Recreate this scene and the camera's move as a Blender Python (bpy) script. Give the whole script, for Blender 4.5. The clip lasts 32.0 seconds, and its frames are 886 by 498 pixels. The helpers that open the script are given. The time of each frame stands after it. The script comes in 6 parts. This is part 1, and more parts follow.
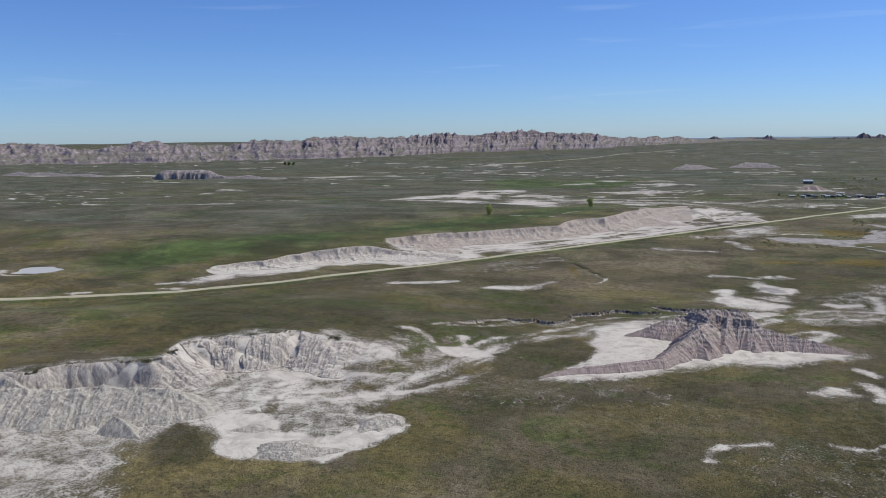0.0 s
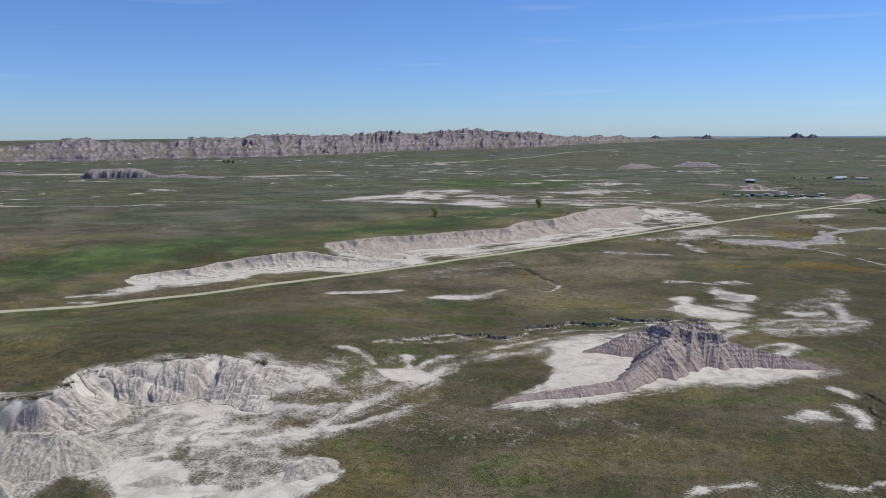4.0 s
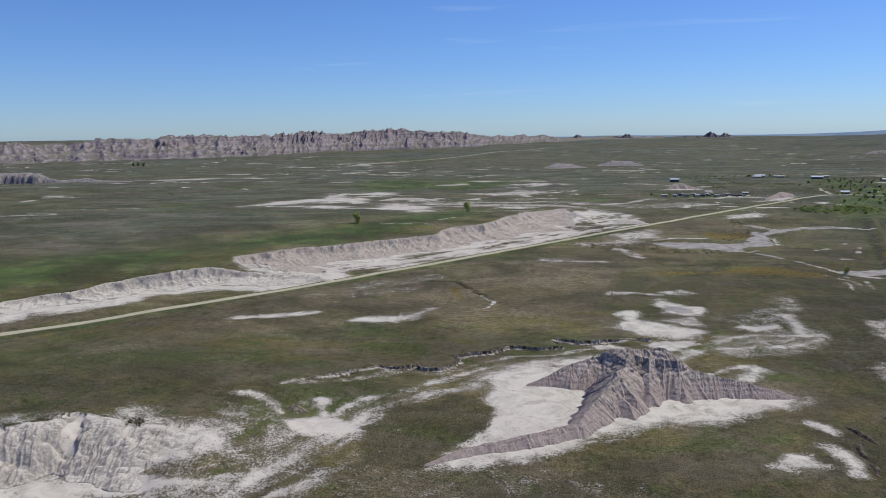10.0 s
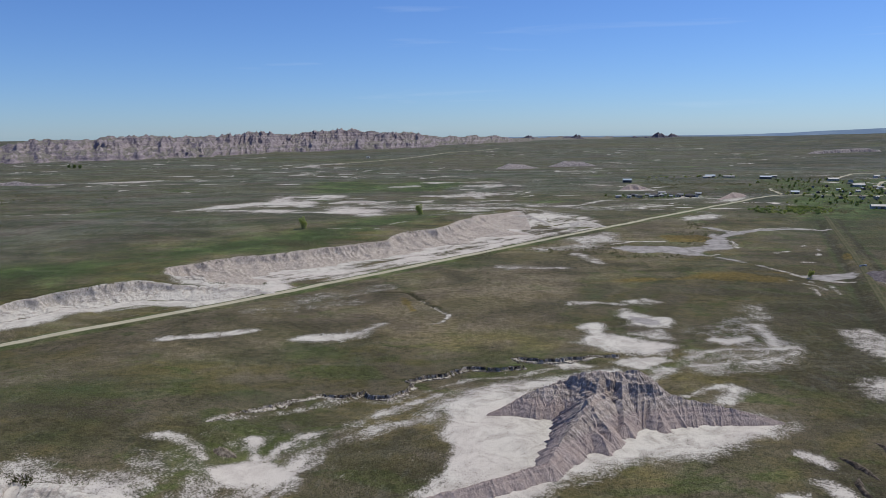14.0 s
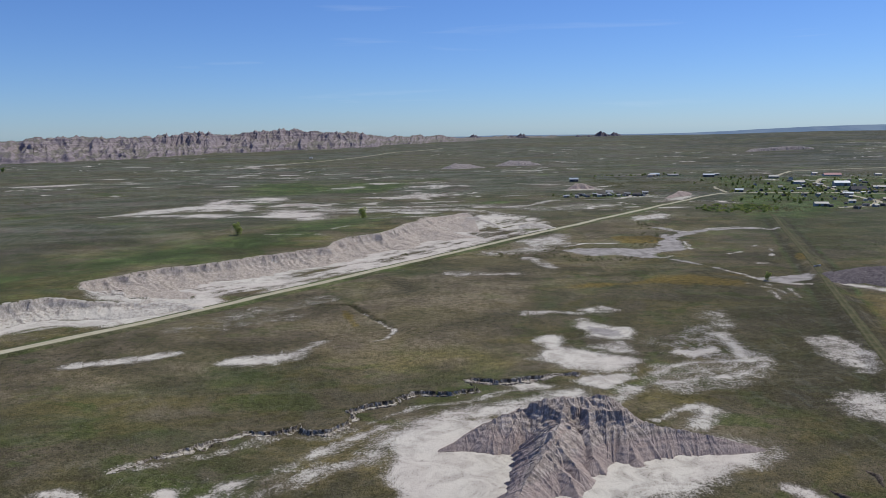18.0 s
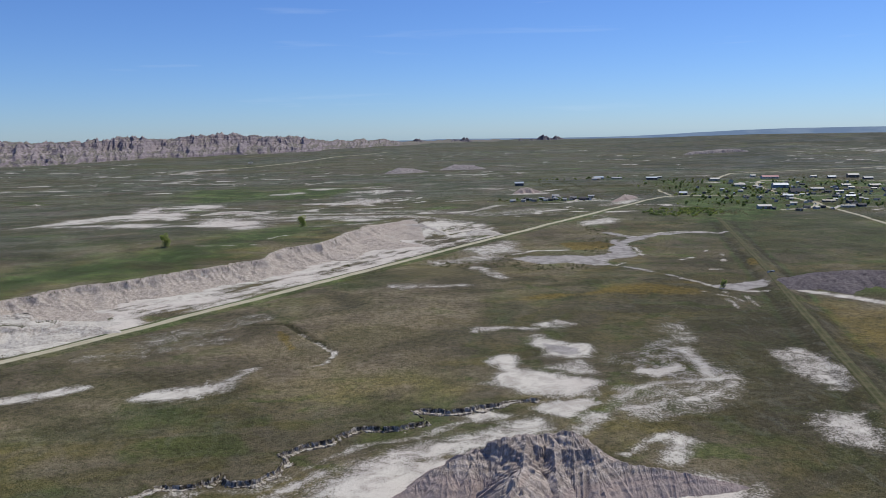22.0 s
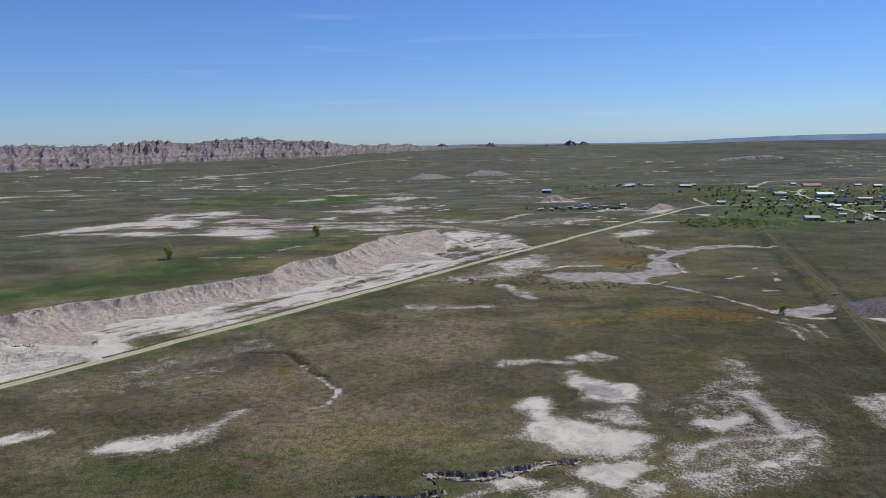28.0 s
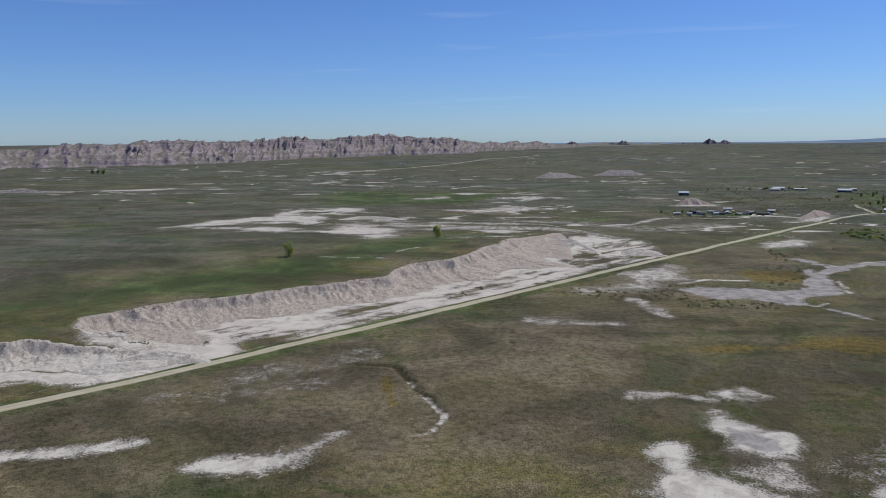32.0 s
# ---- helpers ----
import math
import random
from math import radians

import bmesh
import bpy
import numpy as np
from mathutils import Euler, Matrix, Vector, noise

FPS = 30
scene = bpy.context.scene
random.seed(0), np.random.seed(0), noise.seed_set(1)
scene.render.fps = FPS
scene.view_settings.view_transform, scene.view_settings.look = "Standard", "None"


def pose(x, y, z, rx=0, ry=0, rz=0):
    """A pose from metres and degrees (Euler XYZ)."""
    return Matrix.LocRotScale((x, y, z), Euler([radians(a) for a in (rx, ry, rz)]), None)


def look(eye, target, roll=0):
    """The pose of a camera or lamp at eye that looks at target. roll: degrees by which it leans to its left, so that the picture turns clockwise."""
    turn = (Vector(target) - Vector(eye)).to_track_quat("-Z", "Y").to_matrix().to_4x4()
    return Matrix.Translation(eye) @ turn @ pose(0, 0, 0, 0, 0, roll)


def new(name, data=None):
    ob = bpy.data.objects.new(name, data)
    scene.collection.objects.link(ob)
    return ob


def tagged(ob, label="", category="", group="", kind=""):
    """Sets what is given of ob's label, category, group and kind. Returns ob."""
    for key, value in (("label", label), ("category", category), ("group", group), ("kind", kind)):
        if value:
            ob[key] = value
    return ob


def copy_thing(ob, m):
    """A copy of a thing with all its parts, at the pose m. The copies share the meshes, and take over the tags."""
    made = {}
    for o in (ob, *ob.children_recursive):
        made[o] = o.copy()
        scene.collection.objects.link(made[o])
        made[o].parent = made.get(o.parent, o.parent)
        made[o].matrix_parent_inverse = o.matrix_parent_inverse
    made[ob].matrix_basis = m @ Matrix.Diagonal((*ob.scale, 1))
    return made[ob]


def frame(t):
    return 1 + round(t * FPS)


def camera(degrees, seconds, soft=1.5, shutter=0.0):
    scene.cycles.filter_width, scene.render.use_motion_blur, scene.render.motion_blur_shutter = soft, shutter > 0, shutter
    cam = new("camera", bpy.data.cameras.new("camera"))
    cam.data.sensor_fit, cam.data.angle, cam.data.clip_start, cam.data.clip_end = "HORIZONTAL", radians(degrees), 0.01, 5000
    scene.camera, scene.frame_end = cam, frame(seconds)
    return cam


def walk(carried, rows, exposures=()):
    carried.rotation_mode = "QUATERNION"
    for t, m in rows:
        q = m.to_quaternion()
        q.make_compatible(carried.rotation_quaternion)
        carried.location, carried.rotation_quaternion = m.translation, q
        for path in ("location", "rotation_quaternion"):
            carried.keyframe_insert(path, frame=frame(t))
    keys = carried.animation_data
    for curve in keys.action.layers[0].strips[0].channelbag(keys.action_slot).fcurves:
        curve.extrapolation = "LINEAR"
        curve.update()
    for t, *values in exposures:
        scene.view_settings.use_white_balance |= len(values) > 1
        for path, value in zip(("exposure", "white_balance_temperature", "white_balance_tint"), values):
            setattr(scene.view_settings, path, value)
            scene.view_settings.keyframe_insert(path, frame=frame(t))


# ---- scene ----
cam = camera(63.7, 32.0, soft=0.8)
PATH = [
    (0, (12.135, -17.813, 96.253), (11.565, -15.923, 95.933), -0.8),
    (0.5, (10.897, -12.886, 96.398), (10.347, -10.99, 96.077), -0.7),
    (1, (10.021, -8.417, 96.368), (9.489, -6.516, 96.046), -0.8),
    (1.5, (9.264, -4.34, 96.3), (8.748, -2.434, 95.978), -0.8),
    (2, (8.324, -0.529, 96.204), (7.826, 1.381, 95.881), -0.8),
    (2.5, (7.119, 3.18, 96.172), (6.641, 5.095, 95.848), -0.8),
    (3, (6.062, 6.772, 96.064), (5.6, 8.691, 95.741), -1.0),
    (3.5, (5.421, 10.549, 96.094), (4.978, 12.472, 95.768), -0.7),
    (5.5, (3.032, 25.71, 95.965), (2.655, 27.648, 95.642), -0.8),
    (6, (2.318, 29.389, 95.854), (1.957, 31.329, 95.529), -0.8),
    (6.5, (1.707, 33.244, 95.892), (1.364, 35.187, 95.568), -0.8),
    (7, (1.132, 37.24, 95.912), (0.805, 39.186, 95.587), -0.8),
    (7.5, (0.625, 41.354, 95.939), (0.314, 43.302, 95.614), -0.9),
    (8, (0.316, 45.405, 95.955), (0.022, 47.357, 95.629), -0.8),
    (8.5, (-0.344, 49.326, 95.964), (-0.619, 51.279, 95.636), -0.7),
    (9, (-1.046, 53.002, 95.979), (-1.304, 54.958, 95.652), -0.8),
    (9.5, (-1.634, 56.489, 96.155), (-1.873, 58.447, 95.828), -0.8),
    (10, (-2.315, 60.236, 96.279), (-2.537, 62.196, 95.95), -0.7),
    (10.5, (-2.846, 64.032, 96.295), (-3.052, 65.994, 95.965), -0.7),
    (11, (-3.321, 67.914, 96.234), (-3.509, 69.878, 95.905), -0.7),
    (11.5, (-3.522, 71.832, 96.207), (-3.695, 73.797, 95.877), -0.7),
    (12, (-3.754, 75.84, 96.255), (-3.911, 77.806, 95.925), -0.7),
    (12.5, (-3.804, 79.511, 96.198), (-3.945, 81.478, 95.867), -0.7),
    (13, (-3.765, 83.036, 96.096), (-3.892, 85.004, 95.765), -0.6),
    (13.5, (-3.974, 86.932, 95.945), (-4.083, 88.901, 95.615), -0.7),
    (14, (-4.305, 90.898, 95.836), (-4.395, 92.869, 95.507), -0.7),
    (14.5, (-4.542, 94.723, 95.76), (-4.614, 96.695, 95.431), -0.7),
    (16.5, (-3.835, 108.28, 95.873), (-3.834, 110.252, 95.543), -0.9),
    (17, (-4.053, 112.416, 95.649), (-4.032, 114.388, 95.318), -0.9),
    (17.5, (-4.174, 116.576, 95.449), (-4.134, 118.548, 95.118), -0.9),
    (18, (-4.182, 120.515, 95.301), (-4.123, 122.487, 94.969), -0.9),
    (18.5, (-4.046, 124.208, 95.296), (-3.968, 126.179, 94.963), -0.9),
    (19, (-3.922, 127.803, 95.458), (-3.824, 129.773, 95.127), -0.9),
    (19.5, (-3.751, 131.228, 95.396), (-3.635, 133.197, 95.064), -0.9),
    (20, (-3.722, 134.705, 95.34), (-3.586, 136.673, 95.008), -0.9),
    (20.5, (-3.509, 138.11, 95.273), (-3.354, 140.076, 94.942), -0.9),
    (21, (-3.15, 141.599, 95.318), (-2.975, 143.564, 94.991), -0.9),
    (21.5, (-2.882, 144.836, 95.085), (-2.688, 146.799, 94.759), -0.9),
    (22, (-2.71, 148.404, 95.045), (-2.497, 150.366, 94.721), -1.0),
    (22.5, (-2.581, 152.318, 95.072), (-2.347, 154.278, 94.75), -1.0),
    (23, (-2.321, 156.158, 95.07), (-2.07, 158.116, 94.748), -0.9),
    (23.5, (-2.029, 159.524, 95.078), (-1.768, 161.481, 94.758), -1.0),
    (24, (-1.472, 162.762, 95.03), (-1.209, 164.719, 94.711), -1.1),
    (24.5, (-0.815, 166.156, 94.812), (-0.552, 168.113, 94.496), -1.1),
    (25, (-0.194, 169.901, 94.591), (0.07, 171.859, 94.278), -1.0),
    (25.5, (0.275, 173.294, 94.655), (0.54, 175.252, 94.344), -1.0),
    (27.5, (2.381, 188.192, 94.748), (2.555, 190.16, 94.44), -0.9),
    (28, (3.115, 191.951, 94.757), (3.26, 193.921, 94.448), -0.8),
    (28.5, (3.597, 195.6, 94.703), (3.712, 197.573, 94.395), -0.8),
    (29, (4.103, 199.406, 94.779), (4.184, 201.38, 94.472), -0.8),
    (29.5, (4.563, 203.138, 94.923), (4.607, 205.114, 94.614), -0.8),
    (30, (4.859, 206.54, 95.092), (4.864, 208.516, 94.782), -0.7),
    (30.5, (5.439, 210.011, 95.203), (5.401, 211.987, 94.895), -0.9),
    (31, (5.852, 213.722, 95.302), (5.765, 215.696, 94.992), -0.8),
    (31.5, (6.049, 217.601, 95.363), (5.905, 219.572, 95.054), -0.7),
    (32, (6.059, 221.522, 95.449), (5.853, 223.487, 95.136), -0.5),
]

walk(cam, [(t, look(eye, target, roll)) for t, eye, target, roll in PATH], [(0.0, 0.01), (3.0, 0.02), (6.0, 0.09), (9.0, 0.03), (11.0, -0.04), (14.0, -0.08), (19.0, -0.09), (22.0, -0.03), (25.0, -0.05), (28.0, -0.09), (30.0, -0.14), (32.0, -0.14)])

# world and sun
SUN_DIR = Vector((0.48, 0.34, 0.90)).normalized()
SUN_ELEV = math.asin(SUN_DIR.z)
SUN_AZ = math.atan2(SUN_DIR.x, SUN_DIR.y)
world = bpy.data.worlds.new("world")
scene.world = world
world.use_nodes = True
wn = world.node_tree.nodes
sky = wn.new("ShaderNodeTexSky")
sky.sky_type = "NISHITA"
sky.sun_disc = False
sky.sun_elevation = SUN_ELEV
sky.sun_rotation = SUN_AZ
sky.altitude = 700
sky.air_density = 1.0
sky.dust_density = 0.15
sky.ozone_density = 2.6
tone = wn.new("ShaderNodeMix")
tone.data_type, tone.blend_type = "RGBA", "MULTIPLY"
tone.inputs["Factor"].default_value = 1.0
tone.inputs["B"].default_value = (0.56, 0.80, 1.28, 1)
world.node_tree.links.new(sky.outputs[0], tone.inputs["A"])
way = wn.new("ShaderNodeTexCoord")
turned = wn.new("ShaderNodeMapping")
turned.inputs["Rotation"].default_value = (0, radians(3), radians(18))
turned.inputs["Scale"].default_value = (2.2, 2.2, 26)
wisp = wn.new("ShaderNodeTexNoise")
wisp.inputs["Scale"].default_value, wisp.inputs["Detail"].default_value, wisp.inputs["Distortion"].default_value = 1.7, 6, 0.5
thin = wn.new("ShaderNodeMapRange")
thin.inputs["From Min"].default_value, thin.inputs["From Max"].default_value, thin.inputs["To Max"].default_value = 0.62, 0.86, 0.20
veil = wn.new("ShaderNodeMix")
veil.data_type = "RGBA"
veil.inputs["B"].default_value = (8.5, 9.6, 11.0, 1)
for a, b in ((way.outputs["Generated"], turned.inputs["Vector"]), (turned.outputs[0], wisp.inputs["Vector"]), (wisp.outputs["Fac"], thin.inputs["Value"]),
             (thin.outputs[0], veil.inputs["Factor"]), (tone.outputs["Result"], veil.inputs["A"]), (veil.outputs["Result"], wn["Background"].inputs[0])):
    world.node_tree.links.new(a, b)
wn["Background"].inputs[1].default_value = 0.089
sun_data = bpy.data.lights.new("sun", "SUN")
sun_data.energy = 4.2
sun_data.angle = radians(0.53)
sun_data.color = (1.0, 0.935, 0.80)
sun = new("sun", sun_data)
sun.matrix_world = look(SUN_DIR * 400, (0, 0, 0))
scene.view_settings.exposure = 0.0

# ---- terrain numbers ----
def hash2(ix, iy, seed):
    a = (ix.astype(np.int64) * 374761393 + iy.astype(np.int64) * 668265263 + seed * 974634541) & 0xFFFFFFFF
    a = ((a ^ (a >> 13)) * 1274126177) & 0xFFFFFFFF
    a = ((a ^ (a >> 16)) * 2246822519) & 0xFFFFFFFF
    return ((a ^ (a >> 15)) & 0xFFFFFF) / float(0xFFFFFF)


def vnoise(x, y, seed=0):
    ix, iy = np.floor(x), np.floor(y)
    fx, fy = x - ix, y - iy
    fx, fy = fx * fx * fx * (fx * (fx * 6 - 15) + 10), fy * fy * fy * (fy * (fy * 6 - 15) + 10)
    a, b = hash2(ix, iy, seed), hash2(ix + 1, iy, seed)
    c, d = hash2(ix, iy + 1, seed), hash2(ix + 1, iy + 1, seed)
    return (a + (b - a) * fx) * (1 - fy) + (c + (d - c) * fx) * fy


def fbm(x, y, scale, octaves=3, seed=0):
    """About -1 to 1."""
    out, amp, total = 0.0, 1.0, 0.0
    for k in range(octaves):
        f = 2.03 ** k / scale
        out = out + amp * (2 * vnoise(x * f + 17.3 * k, y * f - 9.1 * k, seed + k) - 1)
        total += amp
        amp *= 0.52
    return out / total * 1.5


def ridged(x, y, scale, octaves=3, seed=0):
    """0 to 1, 1 on sharp crests."""
    out, amp, total = 0.0, 1.0, 0.0
    for k in range(octaves):
        f = 2.07 ** k / scale
        n = 1 - np.abs(2 * vnoise(x * f + 5.7 * k, y * f + 3.3 * k, seed + k) - 1)
        out = out + amp * n * n
        total += amp
        amp *= 0.5
    return out / total


def sstep(a, b, v):
    u = np.clip((v - a) / (b - a), 0, 1)
    return u * u * (3 - 2 * u)


def line_near(x, y, pts):
    """Distance to a polyline, and how far along it the nearest place is, in metres."""
    best = np.full(np.shape(x), 1e18)
    along = np.zeros(np.shape(x))
    run = 0.0
    for (ax, ay), (bx, by) in zip(pts[:-1], pts[1:]):
        dx, dy = bx - ax, by - ay
        n = math.hypot(dx, dy)
        u = np.clip(((x - ax) * dx + (y - ay) * dy) / (n * n), 0, 1)
        d = (x - ax - u * dx) ** 2 + (y - ay - u * dy) ** 2
        near = d < best
        best = np.where(near, d, best)
        along = np.where(near, run + u * n, along)
        run += n
    return np.sqrt(best), along


def inside(x, y, pts):
    """Signed distance to a closed outline, above 0 inside."""
    d, _ = line_near(x, y, list(pts) + [pts[0]])
    odd = np.zeros(np.shape(x), bool)
    for (ax, ay), (bx, by) in zip(pts, list(pts[1:]) + [pts[0]]):
        if ay != by:
            odd ^= ((ay > y) != (by > y)) & (x < (bx - ax) * (y - ay) / (by - ay) + ax)
    return np.where(odd, d, -d)


# the long bluff: the edge of the upper plain, from west to east
EDGE_WEST = [(-312, 397), (-299, 410), (-297, 427), (-281, 439), (-263, 450), (-251, 470), (-232, 486), (-209, 506), (-190, 510), (-160, 521)]
EDGE_EAST = [(-205, 529), (-208, 542), (-200, 553), (-187, 563), (-178, 576), (-154, 591), (-129, 613), (-112, 627), (-86, 648), (-74, 655), (-73, 676),
             (-62, 697), (-40, 712), (-29, 732), (-22, 759), (-10, 780), (-1, 812), (11, 841), (28, 858)]
UPPER = EDGE_WEST + EDGE_EAST + [(60, 900), (20, 960), (-80, 1010), (-600, 1320), (-1700, 1250), (-1700, 470), (-700, 450), (-420, 455), (-345, 425), (-325, 408)]
# the near bluff and the cut bank that goes on from it
EDGE_NEAR = [(-330, 138), (-262, 162), (-230, 173), (-208, 183), (-202, 192), (-184, 198), (-173, 203), (-171, 214), (-175, 229), (-166, 239), (-150, 247), (-135, 253), (-116, 255), (-98, 257), (-93, 268), (-103, 284), (-96, 304)]
BANK = [(-92, 305), (-87, 312), (-83, 318), (-78, 323), (-73, 329), (-66, 336), (-61, 340), (-56, 339), (-49, 342), (-46, 346), (-44, 341), (-36, 341), (-31, 346), (-29, 352), (-32, 356), (-25, 361), (-16, 364), (-12, 369), (-6, 373), (6, 371), (15, 374), (10, 384), (17, 385), (24, 382), (34, 384), (44, 386), (60, 390)]
PLAIN = EDGE_NEAR + BANK + [(200, 395), (3000, 420), (3000, 6000), (-6000, 6000), (-6000, -200), (-700, 40)]
ROAD = [(-900, 150), (-620, 236), (-450, 284), (-367, 309), (-322, 328), (-279, 353), (-233, 390), (-176, 446), (-119, 508), (-35, 603), (85, 741), (164, 832),
        (285, 970), (334, 1022), (372, 1066), (400, 1090), (425, 1104), (450, 1108), (503, 1096), (600, 1080)]
RAIL = [(372, 870), (340, 790), (257, 576), (207, 453), (174, 370), (120, 240), (60, 90), (0, -80)]


def upper_sd(x, y):
    sd = inside(x, y, UPPER)
    near = np.abs(sd) < 60
    xn, yn = x[near], y[near]
    warp = 6.5 * (ridged(xn, yn, 24, 2, 31) - 0.42) + 3.4 * (ridged(xn, yn, 7.5, 3, 41) - 0.4)
    sd[near] = sd[near] + warp * (1 - sstep(30, 60, np.abs(sd[near])))
    return sd


def plain_sd(x, y):
    sd = inside(x, y, PLAIN)
    near = np.abs(sd) < 60
    xn, yn = x[near], y[near]
    big = 1 - sstep(268, 300, yn)
    w = big * (9 * (0.30 - ridged(xn, yn, 30, 2, 51)) + 2.6 * (0.4 - ridged(xn, yn, 7, 2, 61))) + (1 - big) * (1.2 * (ridged(xn, yn, 7, 2, 71) - 0.4) + 0.6 * fbm(xn, yn, 1.6, 2, 72))
    sd[near] = sd[near] + w * (1 - sstep(25, 60, np.abs(sd[near])))
    return sd


def terrain(x, y, fine=True):
    """Height of the land, and how much of it is steep bluff face: (z, west-east bluff, near bluff, cut bank)."""
    z = 0.5 * fbm(x, y, 85, 3, 3) + 0.16 * fbm(x, y, 17, 2, 9)
    away = np.hypot(x, y)
    lift = 36 + 14 * sstep(0.34, 0.6, x / np.maximum(y, 500.0)) + 20 * sstep(-0.1, -0.6, x / np.maximum(y, 500.0))
    z = z + lift * sstep(2300, 4900, away) ** 1.25 + sstep(900, 3000, away) * 3.0 * fbm(x, y, 600, 3, 13)
    # upper plain
    sd = upper_sd(x, y)
    top = 2.2 + 6.8 * sstep(400, 515, y) + 1.8 * sstep(650, 730, y) - 4.0 * sstep(790, 866, y) - 3.0 * sstep(860, 1080, y) - 3.0 * sstep(-250, -600, x)
    top = top * (1 - 0.7 * sstep(-222, -165, x) * sstep(540, 518, y))
    bare = sstep(-310, -282, x) * sstep(402, 430, y) * (1 - sstep(858, 884, y)) * (1 - sstep(34, 56, x))
    wide = 10 + 7 * sstep(420, 490, y) + 3 * sstep(510, 580, y) + 22 * sstep(640, 760, y)
    wide = wide * (1.2 + 0.42 * fbm(x * 0.66 + y * 0.75, 0 * x, 34, 2, 83) + 0.25 * fbm(x, y, 16, 2, 86))
    wide = wide * bare + np.where(y < 520, 24 + 51 * sstep(-310, -420, x), 75) * (1 - bare)
    tall = sstep(640, 740, y)
    u = np.clip(sd / wide + 1.0, 0, 1)
    face = u ** 1.35 * (1 - bare) + (0.20 * u + 0.48 * np.clip((u - 0.30) / 0.70, 0, 1) ** 1.6 + 0.32 * sstep(0.80, 1.0, u)) * bare
    z = z + top * face
    bluff = bare * sstep(0.02, 0.2, u) * (1 - sstep(0.0, 0.9, sd))
    # near plain
    pd = plain_sd(x, y)
    dr, _ = line_near(x, y, ROAD)
    high = 11.5 * sstep(430, 250, y) * sstep(-35, -150, x) * sstep(-700, -300, x) * sstep(15, 90, dr)
    floor = 1.6 * sstep(-60, -150, x) * sstep(300, 200, y)
    big = 1 - sstep(262, 292, y)
    cut = (high - 1.7 * sstep(70, 50, x) * sstep(-94, -66, x) * (0.35 + 0.65 * sstep(-0.5, -0.1, fbm(x, y, 26, 2, 73)))) * sstep(30, 2, -pd) + floor * sstep(2, 30, -pd)
    wide = 23.0 + 24 * sstep(-128, -84, x) - 12 * sstep(-150, -178, x)
    v = np.clip(pd / wide + 1.0, 0, 1)
    dome = floor + (high - floor) * np.clip(0.34 * v + 0.66 * sstep(0.05, 1.0, v) ** 0.85, 0, 1)
    bank = cut + (high - cut) * (0.22 * sstep(-2.0, -0.5, pd) + 0.78 * sstep(-0.45, 0.05, pd))
    z = z + big * dome + (1 - big) * bank
    near = (1 - sstep(-97, -91, x)) * (1 - sstep(260, 268, y)) * big * sstep(0.06, 0.2, v) * (1 - sstep(-0.5, 1.0, pd)) * sstep(-330, -290, x) * (1 - sstep(-116, -94, x + 10 * fbm(x, y, 15, 3, 199)))
    step = (1 - big) * sstep(-94, -84, x) * sstep(-1.7, -0.9, pd + 0.8 * fbm(x, y, 4, 2, 75)) * (1 - sstep(0.05, 0.3, pd)) * (1 - sstep(52, 60, x))
    # pond hollow, the old railway bed and the road bed
    hollow = np.hypot((x + 423) / 18, (y - 388) / 20)
    z = z - 1.2 * sstep(1.4, 0.7, hollow)
    d, _ = line_near(x, y, [(-60, 508), (-49, 508), (-43, 505), (-37, 492), (-30, 478), (-24, 468), (-20, 459)])
    z = z - 1.7 * sstep(2.4, 0.4, d)
    d, _ = line_near(x, y, RAIL)
    z = z + 1.5 * sstep(9, 4, d) * sstep(895, 800, y)
    d, s = line_near(x, y, ROAD)
    z = z + 0.35 * sstep(8.0, 4.6, d) - 0.35 * sstep(5, 8, d) * sstep(13, 9, d)
    return z, bluff, near, step
# ---- end of terrain numbers ----


# ---- materials ----
def ink(name, rough=0.9, metal=0.0, spec=0.3):
    m = bpy.data.materials.new(name)
    m.use_nodes = True
    b = m.node_tree.nodes["Principled BSDF"]
    b.inputs["Roughness"].default_value, b.inputs["Metallic"].default_value = rough, metal
    b.inputs["Specular IOR Level"].default_value = spec
    return m, m.node_tree, b


